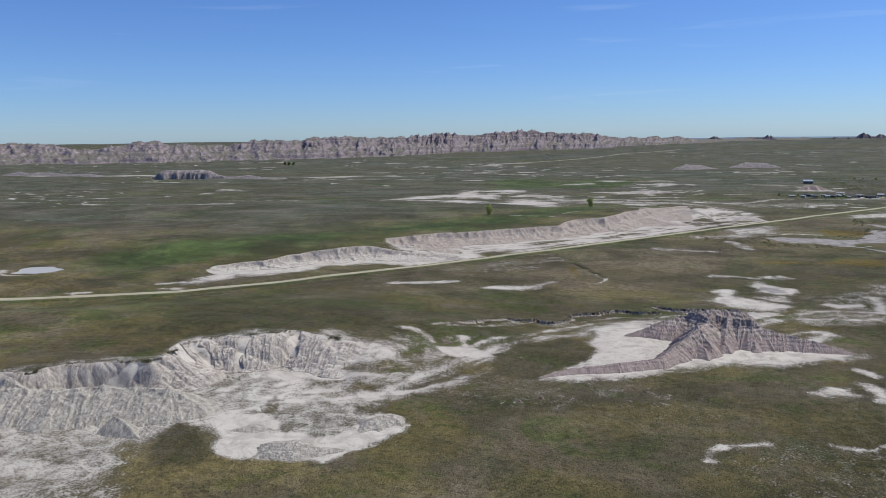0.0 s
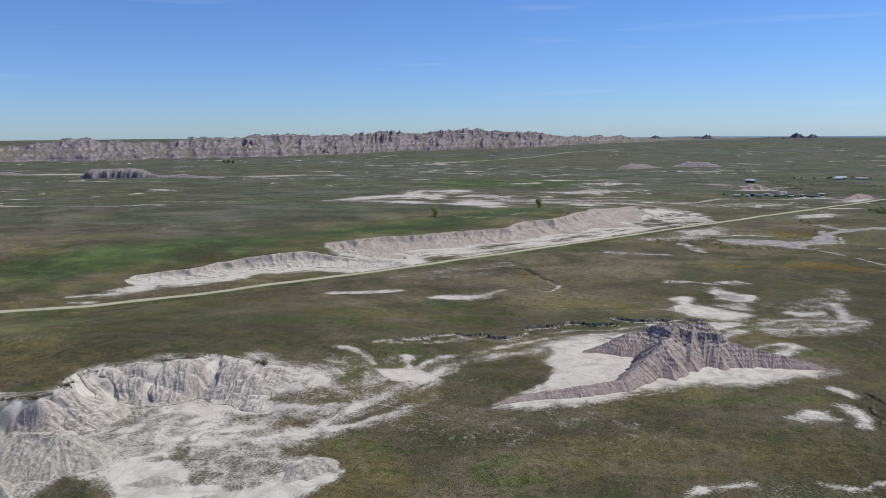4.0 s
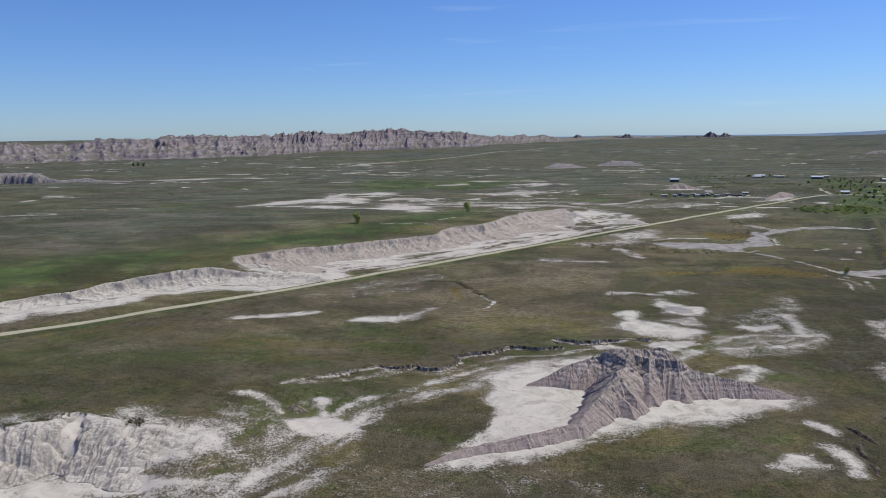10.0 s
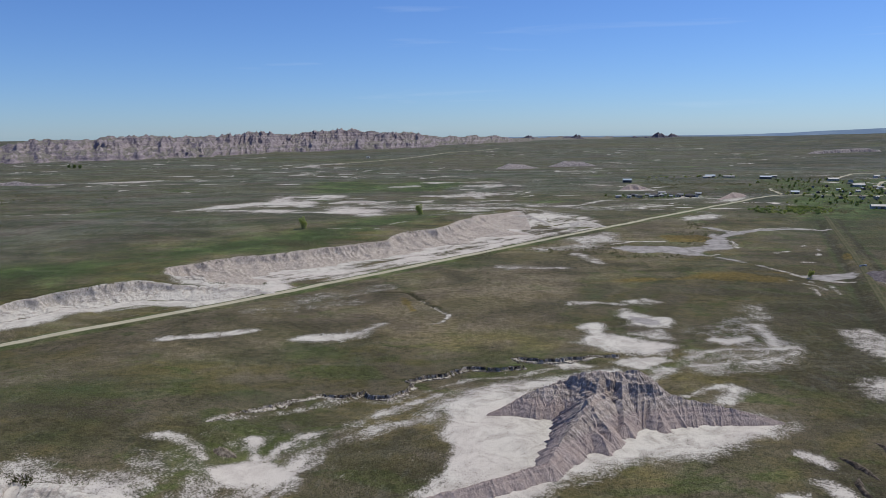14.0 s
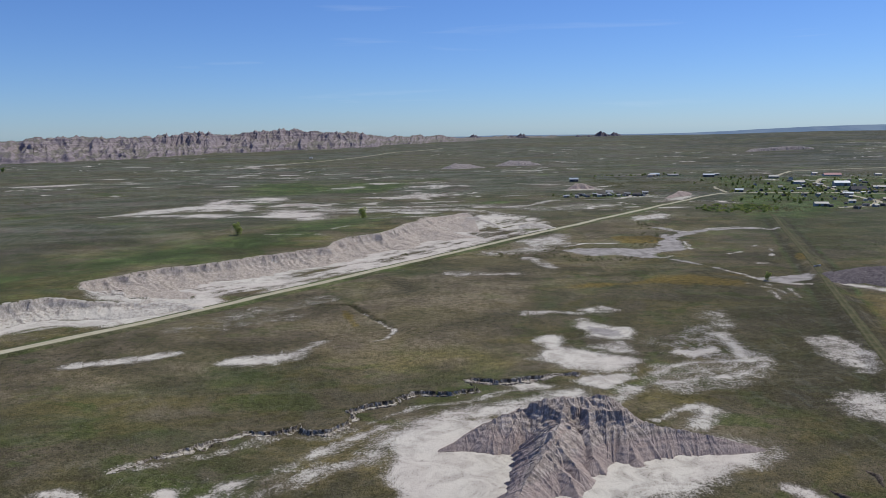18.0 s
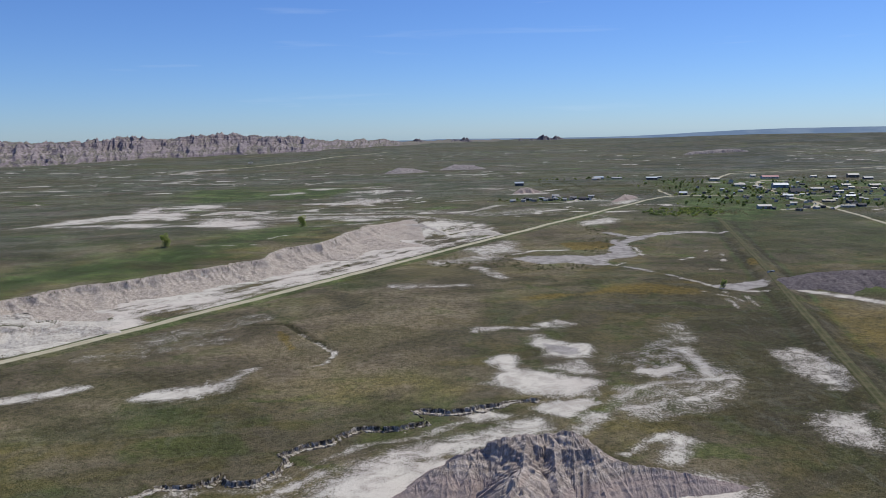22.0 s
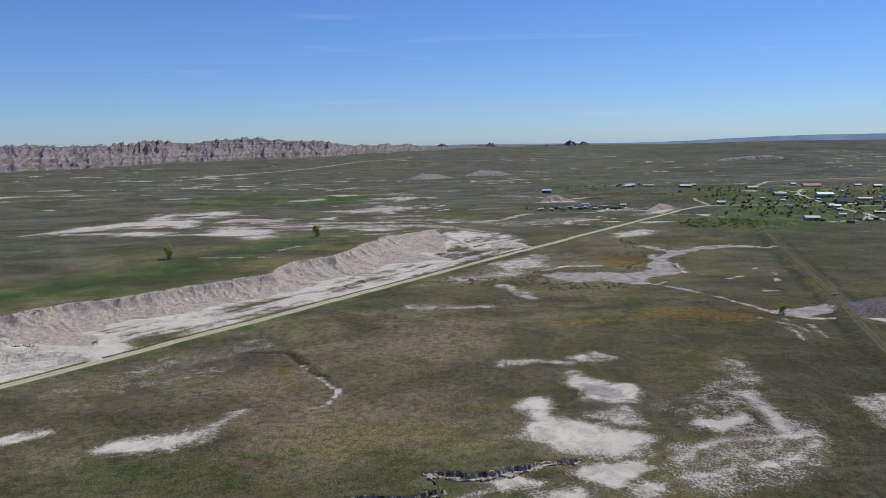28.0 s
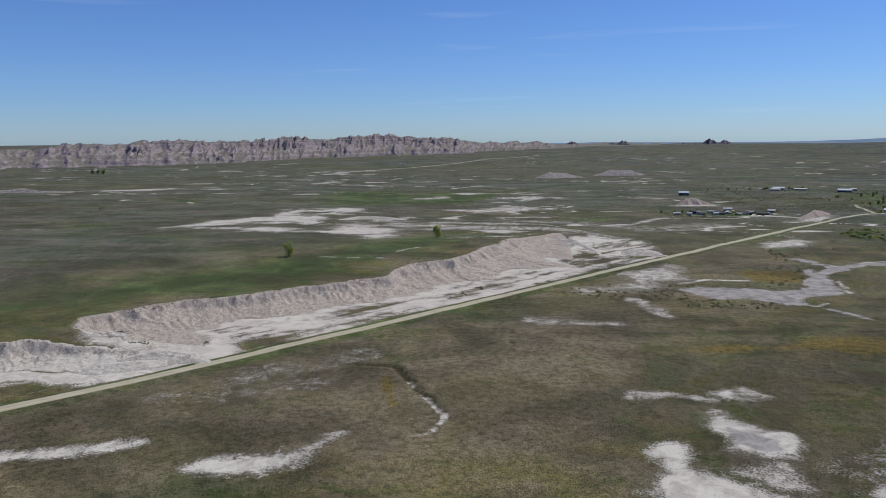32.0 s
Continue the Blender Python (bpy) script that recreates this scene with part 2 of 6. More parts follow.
class Nodes:
    """Short ways to lay out a node tree."""

    def __init__(self, tree):
        self.t, self.n = tree, tree.nodes

    def link(self, a, b):
        self.t.links.new(a, b)

    def put(self, socket, v):
        if isinstance(v, (int, float)):
            socket.default_value = v
        elif isinstance(v, tuple):
            socket.default_value = (*v, 1)[:4]
        else:
            self.link(v, socket)

    def attr(self, name):
        a = self.n.new("ShaderNodeAttribute")
        a.attribute_name = name
        return a.outputs["Fac"]

    def place(self, stretch=(1, 1, 1), turn=0.0):
        g = self.n.new("ShaderNodeNewGeometry")
        m = self.n.new("ShaderNodeMapping")
        m.inputs["Scale"].default_value = stretch
        m.inputs["Rotation"].default_value = (0, 0, turn)
        self.link(g.outputs["Position"], m.inputs["Vector"])
        return m.outputs[0]

    def noise(self, vec, scale, detail=4, rough=0.55, warp=0.0):
        n = self.n.new("ShaderNodeTexNoise")
        n.inputs["Scale"].default_value, n.inputs["Detail"].default_value = scale, detail
        n.inputs["Roughness"].default_value, n.inputs["Distortion"].default_value = rough, warp
        self.link(vec, n.inputs["Vector"])
        return n.outputs["Fac"]

    def math(self, op, a, b=0.0, c=0.0, clamp=False):
        n = self.n.new("ShaderNodeMath")
        n.operation, n.use_clamp = op, clamp
        for s, v in zip(n.inputs, (a, b, c)):
            self.put(s, v)
        return n.outputs[0]

    def span(self, v, a, b, c=0.0, d=1.0):
        n = self.n.new("ShaderNodeMapRange")
        n.interpolation_type = "SMOOTHSTEP"
        for s, w in zip(n.inputs, (v, a, b, c, d)):
            self.put(s, w)
        return n.outputs[0]

    def mix(self, f, a, b):
        n = self.n.new("ShaderNodeMix")
        n.data_type = "RGBA"
        self.put(n.inputs["Factor"], f)
        self.put(n.inputs["A"], a)
        self.put(n.inputs["B"], b)
        return n.outputs["Result"]

    def times(self, a, b):
        n = self.n.new("ShaderNodeMix")
        n.data_type, n.blend_type = "RGBA", "MULTIPLY"
        self.put(n.inputs["Factor"], 1.0)
        self.put(n.inputs["A"], a)
        self.put(n.inputs["B"], b)
        return n.outputs["Result"]

    def bump(self, v, height, strength, shader, distance=1.0):
        n = self.n.new("ShaderNodeBump")
        n.inputs["Strength"].default_value, n.inputs["Distance"].default_value = strength, height
        self.link(v, n.inputs["Height"])
        self.link(n.outputs[0], shader.inputs["Normal"])


CLAY = (0.54, 0.52, 0.47)
SILT = (0.30, 0.275, 0.26)


def ground_material():
    m, t, b = ink("prairie", 0.95, spec=0.12)
    k = Nodes(t)
    p = k.place()
    big = k.noise(p, 0.011, 5, 0.60, 0.6)
    mid = k.noise(p, 0.040, 9, 0.64, 0.5)
    tuft = k.noise(p, 0.33, 6, 0.70, 0.3)
    dots = k.noise(k.place((1, 0.8, 1), radians(30)), 1.5, 3, 0.66)
    grain = k.noise(p, 3.4, 3, 0.70)
    # grasses
    olive = k.mix(k.span(mid, 0.40, 0.60), (0.046, 0.046, 0.021), (0.104, 0.095, 0.048))
    olive = k.mix(k.span(big, 0.42, 0.60), olive, (0.086, 0.074, 0.050))
    lush = k.mix(k.span(mid, 0.42, 0.60), (0.044, 0.060, 0.018), (0.098, 0.112, 0.042))
    dry = k.mix(k.span(tuft, 0.40, 0.60), (0.100, 0.080, 0.028), (0.170, 0.140, 0.060))
    soil = k.mix(k.span(tuft, 0.40, 0.60), (0.098, 0.082, 0.058), (0.160, 0.136, 0.102))

    def cover(name, soft, lo, hi):
        v = k.math("ADD", k.attr(name), k.math("MULTIPLY", k.math("SUBTRACT", k.math("ADD", k.math("MULTIPLY", mid, 0.6), k.math("MULTIPLY", tuft, 0.4)), 0.5), soft))
        return k.span(v, lo, hi)

    c = k.mix(cover("lush", 1.2, 0.35, 0.70), olive, lush)
    # soft drifts of other grasses and bare mauve soil
    sea = k.math("SUBTRACT", 1.0, k.attr("sage_haze"))
    drift, drift2, drift3 = (k.noise(k.place((0.8, 1, 1), radians(a)), f, 6, 0.60, 0.9) for a, f in ((12, 0.019), (50, 0.030), (-25, 0.042)))
    c = k.mix(k.math("MULTIPLY", k.math("MULTIPLY", k.span(drift, 0.46, 0.58), 0.80), sea), c, k.mix(k.span(tuft, 0.40, 0.60), (0.096, 0.084, 0.028), (0.150, 0.128, 0.052)))
    c = k.mix(k.math("MULTIPLY", k.math("MULTIPLY", k.span(drift2, 0.46, 0.60), 0.75), sea), c, k.mix(k.span(tuft, 0.40, 0.60), (0.104, 0.088, 0.064), (0.158, 0.136, 0.102)))
    c = k.mix(k.math("MULTIPLY", k.span(drift3, 0.52, 0.62), 0.8), c, k.mix(k.span(tuft, 0.40, 0.60), (0.038, 0.062, 0.012), (0.074, 0.100, 0.026)))
    c = k.mix(k.math("MULTIPLY", cover("lush", 0.9, 0.62, 0.95), 0.92), c, k.mix(k.span(mid, 0.42, 0.60), (0.031, 0.067, 0.014), (0.068, 0.118, 0.034)))
    # grey-green far growth, with distance haze put into its bluish colour
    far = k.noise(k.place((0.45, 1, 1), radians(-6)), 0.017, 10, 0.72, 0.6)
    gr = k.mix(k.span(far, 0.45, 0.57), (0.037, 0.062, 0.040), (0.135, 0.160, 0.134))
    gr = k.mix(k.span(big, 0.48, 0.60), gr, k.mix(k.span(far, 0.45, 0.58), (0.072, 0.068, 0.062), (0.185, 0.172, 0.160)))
    c = k.mix(k.math("MULTIPLY", k.attr("sage_haze"), 0.85), c, gr)
    c = k.mix(cover("dry", 1.2, 0.35, 0.8), c, dry)
    c = k.mix(cover("soil", 1.2, 0.35, 0.8), c, soil)
    # brush goes blue-grey far off: haze put into its colour
    c = k.mix(k.math("MULTIPLY", cover("brush", 0.9, 0.2, 0.9), 0.85), c, k.mix(k.attr("sage_haze"), k.mix(k.span(tuft, 0.42, 0.58), (0.024, 0.024, 0.012), (0.052, 0.046, 0.025)), k.mix(k.span(far, 0.45, 0.58), (0.028, 0.042, 0.042), (0.092, 0.112, 0.114))))
    # dark olive hollows
    hollow = k.noise(k.place((0.7, 1, 1), radians(25)), 0.016, 6, 0.6, 1.0)
    c = k.mix(k.math("MULTIPLY", k.math("MULTIPLY", k.span(hollow, 0.47, 0.38), 0.6), sea), c, k.mix(k.span(tuft, 0.42, 0.58), (0.032, 0.034, 0.015), (0.064, 0.060, 0.030)))
    # wind-combed streaks of darker and paler growth on the far plain
    comb = k.math("MAXIMUM", k.attr("sage_haze"), 0.30)
    vary = k.noise(k.place((0.30, 1, 1), radians(-14)), 0.060, 9, 0.72, 0.5)
    c = k.mix(k.math("MULTIPLY", k.math("MULTIPLY", k.span(vary, 0.48, 0.40), 0.55), comb), c, (0.026, 0.040, 0.020))
    c = k.mix(k.math("MULTIPLY", k.math("MULTIPLY", k.span(vary, 0.53, 0.60), 0.5), comb), c, (0.185, 0.180, 0.146))
    stand = k.math("MAXIMUM", k.attr("sage_haze"), k.math("MULTIPLY", k.attr("brush"), 0.55))
    flecks = k.noise(k.place((1, 0.35, 1), radians(5)), 0.16, 5, 0.72, 0.3)
    c = k.mix(k.math("MULTIPLY", k.math("MULTIPLY", k.span(flecks, 0.46, 0.38), 0.65), stand), c, (0.022, 0.032, 0.020))
    c = k.mix(k.math("MULTIPLY", k.math("MULTIPLY", k.span(flecks, 0.55, 0.63), 0.6), stand), c, (0.18, 0.187, 0.162))
    c = k.mix(cover("gold", 0.5, 0.3, 0.7), c, k.mix(k.span(tuft, 0.38, 0.62), (0.086, 0.064, 0.013), (0.150, 0.114, 0.030)))
    # single tufts, the gaps between them, and tuft shade put into the colour
    rank = k.math("SUBTRACT", 1.0, k.math("MULTIPLY", k.attr("brush"), 0.85))
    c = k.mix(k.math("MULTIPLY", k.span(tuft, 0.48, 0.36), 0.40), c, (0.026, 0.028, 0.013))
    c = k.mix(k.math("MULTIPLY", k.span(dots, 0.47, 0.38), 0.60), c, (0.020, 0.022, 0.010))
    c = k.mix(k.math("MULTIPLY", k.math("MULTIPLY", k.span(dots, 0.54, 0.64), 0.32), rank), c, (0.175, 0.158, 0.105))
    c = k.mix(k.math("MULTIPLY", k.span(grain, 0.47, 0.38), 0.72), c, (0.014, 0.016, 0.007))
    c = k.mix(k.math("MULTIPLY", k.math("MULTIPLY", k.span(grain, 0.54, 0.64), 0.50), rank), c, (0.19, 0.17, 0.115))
    lean = k.noise(k.place((0.85, 1, 1), radians(40)), 0.020, 9, 0.66, 0.35)
    c = k.times(c, k.mix(k.math("MAXIMUM", k.attr("sage_haze"), k.math("MULTIPLY", k.attr("brush"), 0.8)), k.mix(k.span(lean, 0.40, 0.60), (0.78, 0.765, 0.745), (1.34, 1.30, 1.235)), (0.94, 0.93, 0.95)))
    # bare clay, speckled by sage towards its edges
    wear = k.noise(p, 0.13, 7, 0.68, 0.8)
    clay = k.mix(k.span(wear, 0.40, 0.58), (0.40, 0.375, 0.34), CLAY)
    clay = k.mix(k.math("MULTIPLY", k.span(big, 0.44, 0.58), 0.5), clay, (0.50, 0.455, 0.42))
    clay = k.mix(k.math("MULTIPLY", k.span(grain, 0.48, 0.38), 0.45), clay, (0.25, 0.225, 0.19))
    speck = k.math("ADD", k.math("MULTIPLY", k.math("SUBTRACT", dots, 0.5), 1.25), k.math("MULTIPLY", k.math("SUBTRACT", wear, 0.5), 1.25))
    speck = k.math("ADD", speck, k.math("MULTIPLY", k.math("SUBTRACT", grain, 0.5), 1.1))
    f = k.span(k.math("ADD", k.attr("clay"), speck), 0.34, 0.72)
    wash = k.span(k.math("ADD", k.attr("clay"), k.math("MULTIPLY", k.math("SUBTRACT", wear, 0.5), 1.0)), 0.12, 0.55)
    c = k.mix(k.math("MULTIPLY", wash, 0.45), c, k.mix(k.span(dots, 0.42, 0.58), (0.13, 0.120, 0.100), (0.26, 0.24, 0.21)))
    f = k.math("MULTIPLY", f, 0.95)
    c = k.mix(f, c, clay)
    mud = k.mix(k.span(wear, 0.36, 0.64), (0.20, 0.188, 0.182), (0.325, 0.31, 0.30))
    fm = k.span(k.math("ADD", k.attr("mud"), k.math("MULTIPLY", k.math("ADD", k.math("SUBTRACT", dots, 0.5), k.math("SUBTRACT", wear, 0.5)), 1.0)), 0.36, 0.66)
    c = k.mix(fm, c, mud)
    k.link(c, b.inputs["Base Color"])
    rough = k.math("MULTIPLY", k.math("ADD", k.math("ADD", k.math("MULTIPLY", tuft, 0.8), dots), k.math("MULTIPLY", grain, 0.5)), k.math("SUBTRACT", 1.0, k.math("MULTIPLY", f, 0.75)))
    k.bump(rough, 0.5, 0.55, b)
    return m


def rock_material(name, light, dark, band, tint, top=None, rill=0.35, scale=1.0, cap=None, foot=None):
    """Layered clay rock: strata by height, rills, crust; groove shade is in the colour."""
    m, t, b = ink(name, 0.95, spec=0.12)
    k = Nodes(t)
    p = k.place((1 / scale, 1 / scale, 1 / scale))
    tall = k.place((1 / scale, 1 / scale, 0.12 / scale))
    coarse = k.noise(p, 0.09, 5, 0.6, 0.5)
    fine = k.noise(p, 0.9, 5, 0.65)
    rills = k.noise(tall, 0.55, 5, 0.7, 0.4)
    g = k.n.new("ShaderNodeNewGeometry")
    s = k.n.new("ShaderNodeSeparateXYZ")
    k.link(g.outputs["Position"], s.inputs[0])
    h = k.math("ADD", k.math("MULTIPLY", s.outputs["Z"], 1.0 / scale), k.math("MULTIPLY", coarse, 2.2))
    hv = k.n.new("ShaderNodeCombineXYZ")
    k.link(h, hv.inputs["Z"])
    strata = k.noise(hv.outputs[0], band, 3, 0.6)
    crumb = k.noise(p, 3.1, 5, 0.75)
    flute = k.noise(tall, 1.5, 5, 0.72, 0.3)
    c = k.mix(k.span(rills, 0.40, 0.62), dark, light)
    c = k.mix(k.math("MULTIPLY", k.span(strata, 0.5, 0.62), 0.6), c, tint)
    # flutes and crumbs: shade coloured into the grooves, light onto the crests
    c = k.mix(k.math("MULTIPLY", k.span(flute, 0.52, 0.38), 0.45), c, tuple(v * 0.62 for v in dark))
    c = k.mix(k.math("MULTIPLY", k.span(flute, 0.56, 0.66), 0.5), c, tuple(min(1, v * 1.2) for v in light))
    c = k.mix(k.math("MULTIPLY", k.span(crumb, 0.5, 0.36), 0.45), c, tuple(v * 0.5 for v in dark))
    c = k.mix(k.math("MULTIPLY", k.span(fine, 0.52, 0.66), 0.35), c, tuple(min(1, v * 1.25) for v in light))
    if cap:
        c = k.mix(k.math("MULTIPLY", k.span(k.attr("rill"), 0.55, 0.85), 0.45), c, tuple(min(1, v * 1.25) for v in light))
    if foot:
        c = k.mix(k.math("MULTIPLY", k.span(h, foot[0] + 1.0, foot[0]), 0.65), c, k.mix(k.span(flute, 0.4, 0.6), tuple(v * 0.75 for v in foot[1]), foot[1]))
    # grey cap rock, darkened further with the summit cliffs' shade
    if cap:
        c = k.mix(k.math("MULTIPLY", k.span(h, cap[0], cap[0] + 1.4), 0.75), c, k.mix(k.span(flute, 0.4, 0.6), tuple(v * 0.55 for v in cap[1]), cap[1]))
    if top:
        sn = k.n.new("ShaderNodeSeparateXYZ")
        k.link(g.outputs["Normal"], sn.inputs[0])
        f = k.span(k.math("ADD", sn.outputs["Z"], k.math("MULTIPLY", k.math("SUBTRACT", fine, 0.5), 0.25)), 0.90, 0.99)
        c = k.mix(k.math("MULTIPLY", f, 0.7), c, top)
    k.link(c, b.inputs["Base Color"])
    k.bump(k.math("ADD", k.math("ADD", rills, k.math("MULTIPLY", flute, 0.5)), k.math("MULTIPLY", crumb, 0.3)), 1.5 * scale, rill, b)
    return m


def paint(name, c, rough=0.6, metal=0.0, wear=0.25, ribs=False):
    m, t, b = ink(name, rough, metal, 0.4)
    k = Nodes(t)
    p = k.place()
    a = k.noise(p, 0.5, 4)
    d = k.noise(k.place((1, 1, 0.2)), 3.0, 3)
    out = k.mix(k.math("MULTIPLY", k.span(a, 0.45, 0.75), wear), c, tuple(v * 0.55 for v in c))
    out = k.mix(k.math("MULTIPLY", k.span(d, 0.5, 0.75), wear * 0.7), out, tuple(v * 0.75 + 0.02 for v in c))
    k.link(out, b.inputs["Base Color"])
    k.bump(d, 0.02, 0.3, b)
    return m


def gravel_material():
    m, t, b = ink("gravel", 0.95, spec=0.15)
    k = Nodes(t)
    p = k.place()
    a, d = k.noise(p, 0.12, 4, 0.6, 0.5), k.noise(p, 2.2, 3, 0.7)
    w = k.attr("wear")
    c = k.mix(k.span(a, 0.35, 0.7), (0.30, 0.28, 0.20), (0.37, 0.345, 0.26))
    c = k.mix(k.math("MULTIPLY", k.span(d, 0.5, 0.75), 0.35), c, (0.25, 0.22, 0.16))
    c = k.mix(k.math("MULTIPLY", w, 0.55), c, (0.44, 0.415, 0.33))
    k.link(c, b.inputs["Base Color"])
    k.bump(d, 0.05, 0.4, b)
    return m


def leaf_material(name, a, c):
    m, t, b = ink(name, 0.7, spec=0.25)
    k = Nodes(t)
    g = k.n.new("ShaderNodeNewGeometry")
    o = k.n.new("ShaderNodeObjectInfo")
    f = k.math("ADD", k.math("MULTIPLY", g.outputs["Random Per Island"], 0.7), k.math("MULTIPLY", o.outputs["Random"], 0.3))
    col = k.mix(f, a, c)
    k.link(col, b.inputs["Base Color"])
    thin, both = k.n.new("ShaderNodeBsdfTranslucent"), k.n.new("ShaderNodeMixShader")
    k.link(col, thin.inputs["Color"])
    both.inputs[0].default_value = 0.55
    k.link(b.outputs[0], both.inputs[1])
    k.link(thin.outputs[0], both.inputs[2])
    k.link(both.outputs[0], k.n["Material Output"].inputs["Surface"])
    return m


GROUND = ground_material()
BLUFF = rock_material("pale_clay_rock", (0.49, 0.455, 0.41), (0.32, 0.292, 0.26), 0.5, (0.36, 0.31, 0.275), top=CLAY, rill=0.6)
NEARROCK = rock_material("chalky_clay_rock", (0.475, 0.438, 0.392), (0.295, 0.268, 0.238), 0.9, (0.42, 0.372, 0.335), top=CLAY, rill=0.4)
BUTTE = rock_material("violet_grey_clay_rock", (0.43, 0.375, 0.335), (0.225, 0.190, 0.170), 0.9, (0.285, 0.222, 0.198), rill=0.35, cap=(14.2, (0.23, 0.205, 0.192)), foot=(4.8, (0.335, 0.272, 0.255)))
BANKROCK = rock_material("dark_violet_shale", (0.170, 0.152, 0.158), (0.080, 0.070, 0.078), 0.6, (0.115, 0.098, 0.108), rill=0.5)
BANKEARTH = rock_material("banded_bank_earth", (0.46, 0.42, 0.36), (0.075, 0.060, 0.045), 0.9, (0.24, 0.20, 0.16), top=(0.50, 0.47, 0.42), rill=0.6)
# earth of the slump ledges, the cuts' shadow put into its dark colour
DARKEARTH = rock_material("shaded_ledge_earth", (0.15, 0.125, 0.10), (0.045, 0.037, 0.030), 0.9, (0.20, 0.17, 0.14))
EARTH = rock_material("raw_earth", (0.26, 0.225, 0.18), (0.09, 0.074, 0.056), 0.9, (0.34, 0.30, 0.25))


def range_material():
    """Flat-lying pale and mauve layers, cut by gullies, with scrub on the ledges."""
    m, t, b = ink("far_banded_rock", 0.95, spec=0.1)
    k = Nodes(t)
    g = k.n.new("ShaderNodeNewGeometry")
    s, sn = k.n.new("ShaderNodeSeparateXYZ"), k.n.new("ShaderNodeSeparateXYZ")
    k.link(g.outputs["Position"], s.inputs[0])
    k.link(g.outputs["Normal"], sn.inputs[0])
    p = k.place()
    warp = k.noise(p, 0.006, 3)
    h = k.math("ADD", s.outputs["Z"], k.math("MULTIPLY", warp, 14.0))
    hv = k.n.new("ShaderNodeCombineXYZ")
    k.link(h, hv.inputs["Z"])
    layers, thin = k.noise(hv.outputs[0], 0.075, 3, 0.65), k.noise(hv.outputs[0], 0.30, 3, 0.65)
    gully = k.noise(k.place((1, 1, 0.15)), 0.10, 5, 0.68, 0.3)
    c = k.mix(k.span(layers, 0.42, 0.58), (0.180, 0.156, 0.176), (0.278, 0.245, 0.254))
    c = k.mix(k.math("MULTIPLY", k.span(thin, 0.53, 0.60), 0.4), c, (0.345, 0.310, 0.308))
    c = k.mix(k.math("MULTIPLY", k.span(thin, 0.46, 0.38), 0.45), c, (0.190, 0.140, 0.150))
    # gully shade and sunlit ribs put into the rock's colour
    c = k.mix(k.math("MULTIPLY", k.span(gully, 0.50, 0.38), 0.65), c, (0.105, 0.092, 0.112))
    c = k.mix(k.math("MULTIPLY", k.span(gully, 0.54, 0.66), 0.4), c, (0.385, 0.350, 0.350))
    c = k.mix(k.math("MULTIPLY", k.span(sn.outputs["Z"], 0.86, 0.97), 0.75), c, (0.150, 0.148, 0.115))
    k.link(c, b.inputs["Base Color"])
    k.bump(k.math("ADD", gully, k.math("MULTIPLY", thin, 0.6)), 7.0, 0.8, b)
    return m


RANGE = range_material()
FARROCK = rock_material("far_dark_rock", (0.235, 0.215, 0.235), (0.115, 0.105, 0.125), 0.35, (0.19, 0.16, 0.17), rill=0.9, scale=6.0)
PALEFAR = rock_material("far_pale_rock", (0.39, 0.355, 0.345), (0.20, 0.18, 0.18), 0.5, (0.34, 0.29, 0.28), rill=0.8, scale=2.5)
EASTBLUFF = rock_material("mauve_clay_rock", (0.49, 0.44, 0.39), (0.315, 0.278, 0.245), 0.5, (0.34, 0.285, 0.26), rill=0.7)
GRAVEL = gravel_material()


def track_material():
    m, t, b = ink("rutted_grass", 0.95, spec=0.12)
    k = Nodes(t)
    a, d = k.noise(k.place(), 0.25, 5, 0.65), k.noise(k.place(), 1.6, 4, 0.7)
    c = k.mix(k.span(a, 0.4, 0.62), (0.046, 0.052, 0.021), (0.088, 0.084, 0.042))
    c = k.mix(k.math("MULTIPLY", k.attr("wear"), 0.5), c, (0.14, 0.125, 0.082))
    c = k.mix(k.math("MULTIPLY", k.span(d, 0.5, 0.38), 0.5), c, (0.03, 0.03, 0.015))
    k.link(c, b.inputs["Base Color"])
    k.bump(d, 0.1, 0.4, b)
    return m


TRACK = track_material()
WHITE, CREAM = paint("white_paint", (0.50, 0.49, 0.46)), paint("cream_siding", (0.42, 0.38, 0.31))
GREY, DARK = paint("grey_steel", (0.30, 0.32, 0.34)), paint("dark_siding", (0.055, 0.06, 0.075))
BLUE, BROWN = paint("blue_siding", (0.15, 0.17, 0.20)), paint("brown_siding", (0.16, 0.12, 0.09))
TIN, REDTIN = paint("pale_tin_roof", (0.28, 0.285, 0.29), 0.6, 0.1), paint("faded_red_roof", (0.36, 0.17, 0.18), 0.7)
SHINGLE, BLUETIN = paint("dark_shingles", (0.075, 0.075, 0.08), 0.9), paint("blue_grey_roof", (0.33, 0.40, 0.48), 0.5)
PANE, _t, _b = ink("window_glass", 0.08, 0.0, 0.5)
_b.inputs["Base Color"].default_value = (0.02, 0.025, 0.03, 1)
RUBBER = paint("tyre_rubber", (0.02, 0.02, 0.02), 0.85)
BARK = paint("bark", (0.11, 0.09, 0.07), 0.9)
SPRING = leaf_material("spring_leaves", (0.24, 0.30, 0.07), (0.36, 0.40, 0.14))
DEEP = leaf_material("dark_leaves", (0.125, 0.185, 0.055), (0.225, 0.290, 0.100))
SAGE = leaf_material("sage_tufts", (0.056, 0.062, 0.026), (0.120, 0.118, 0.056))
BRUSH = leaf_material("dark_brush", (0.060, 0.066, 0.028), (0.130, 0.130, 0.060))
WATER, _t, _b = ink("still_water", 0.45, 0.0, 0.3)
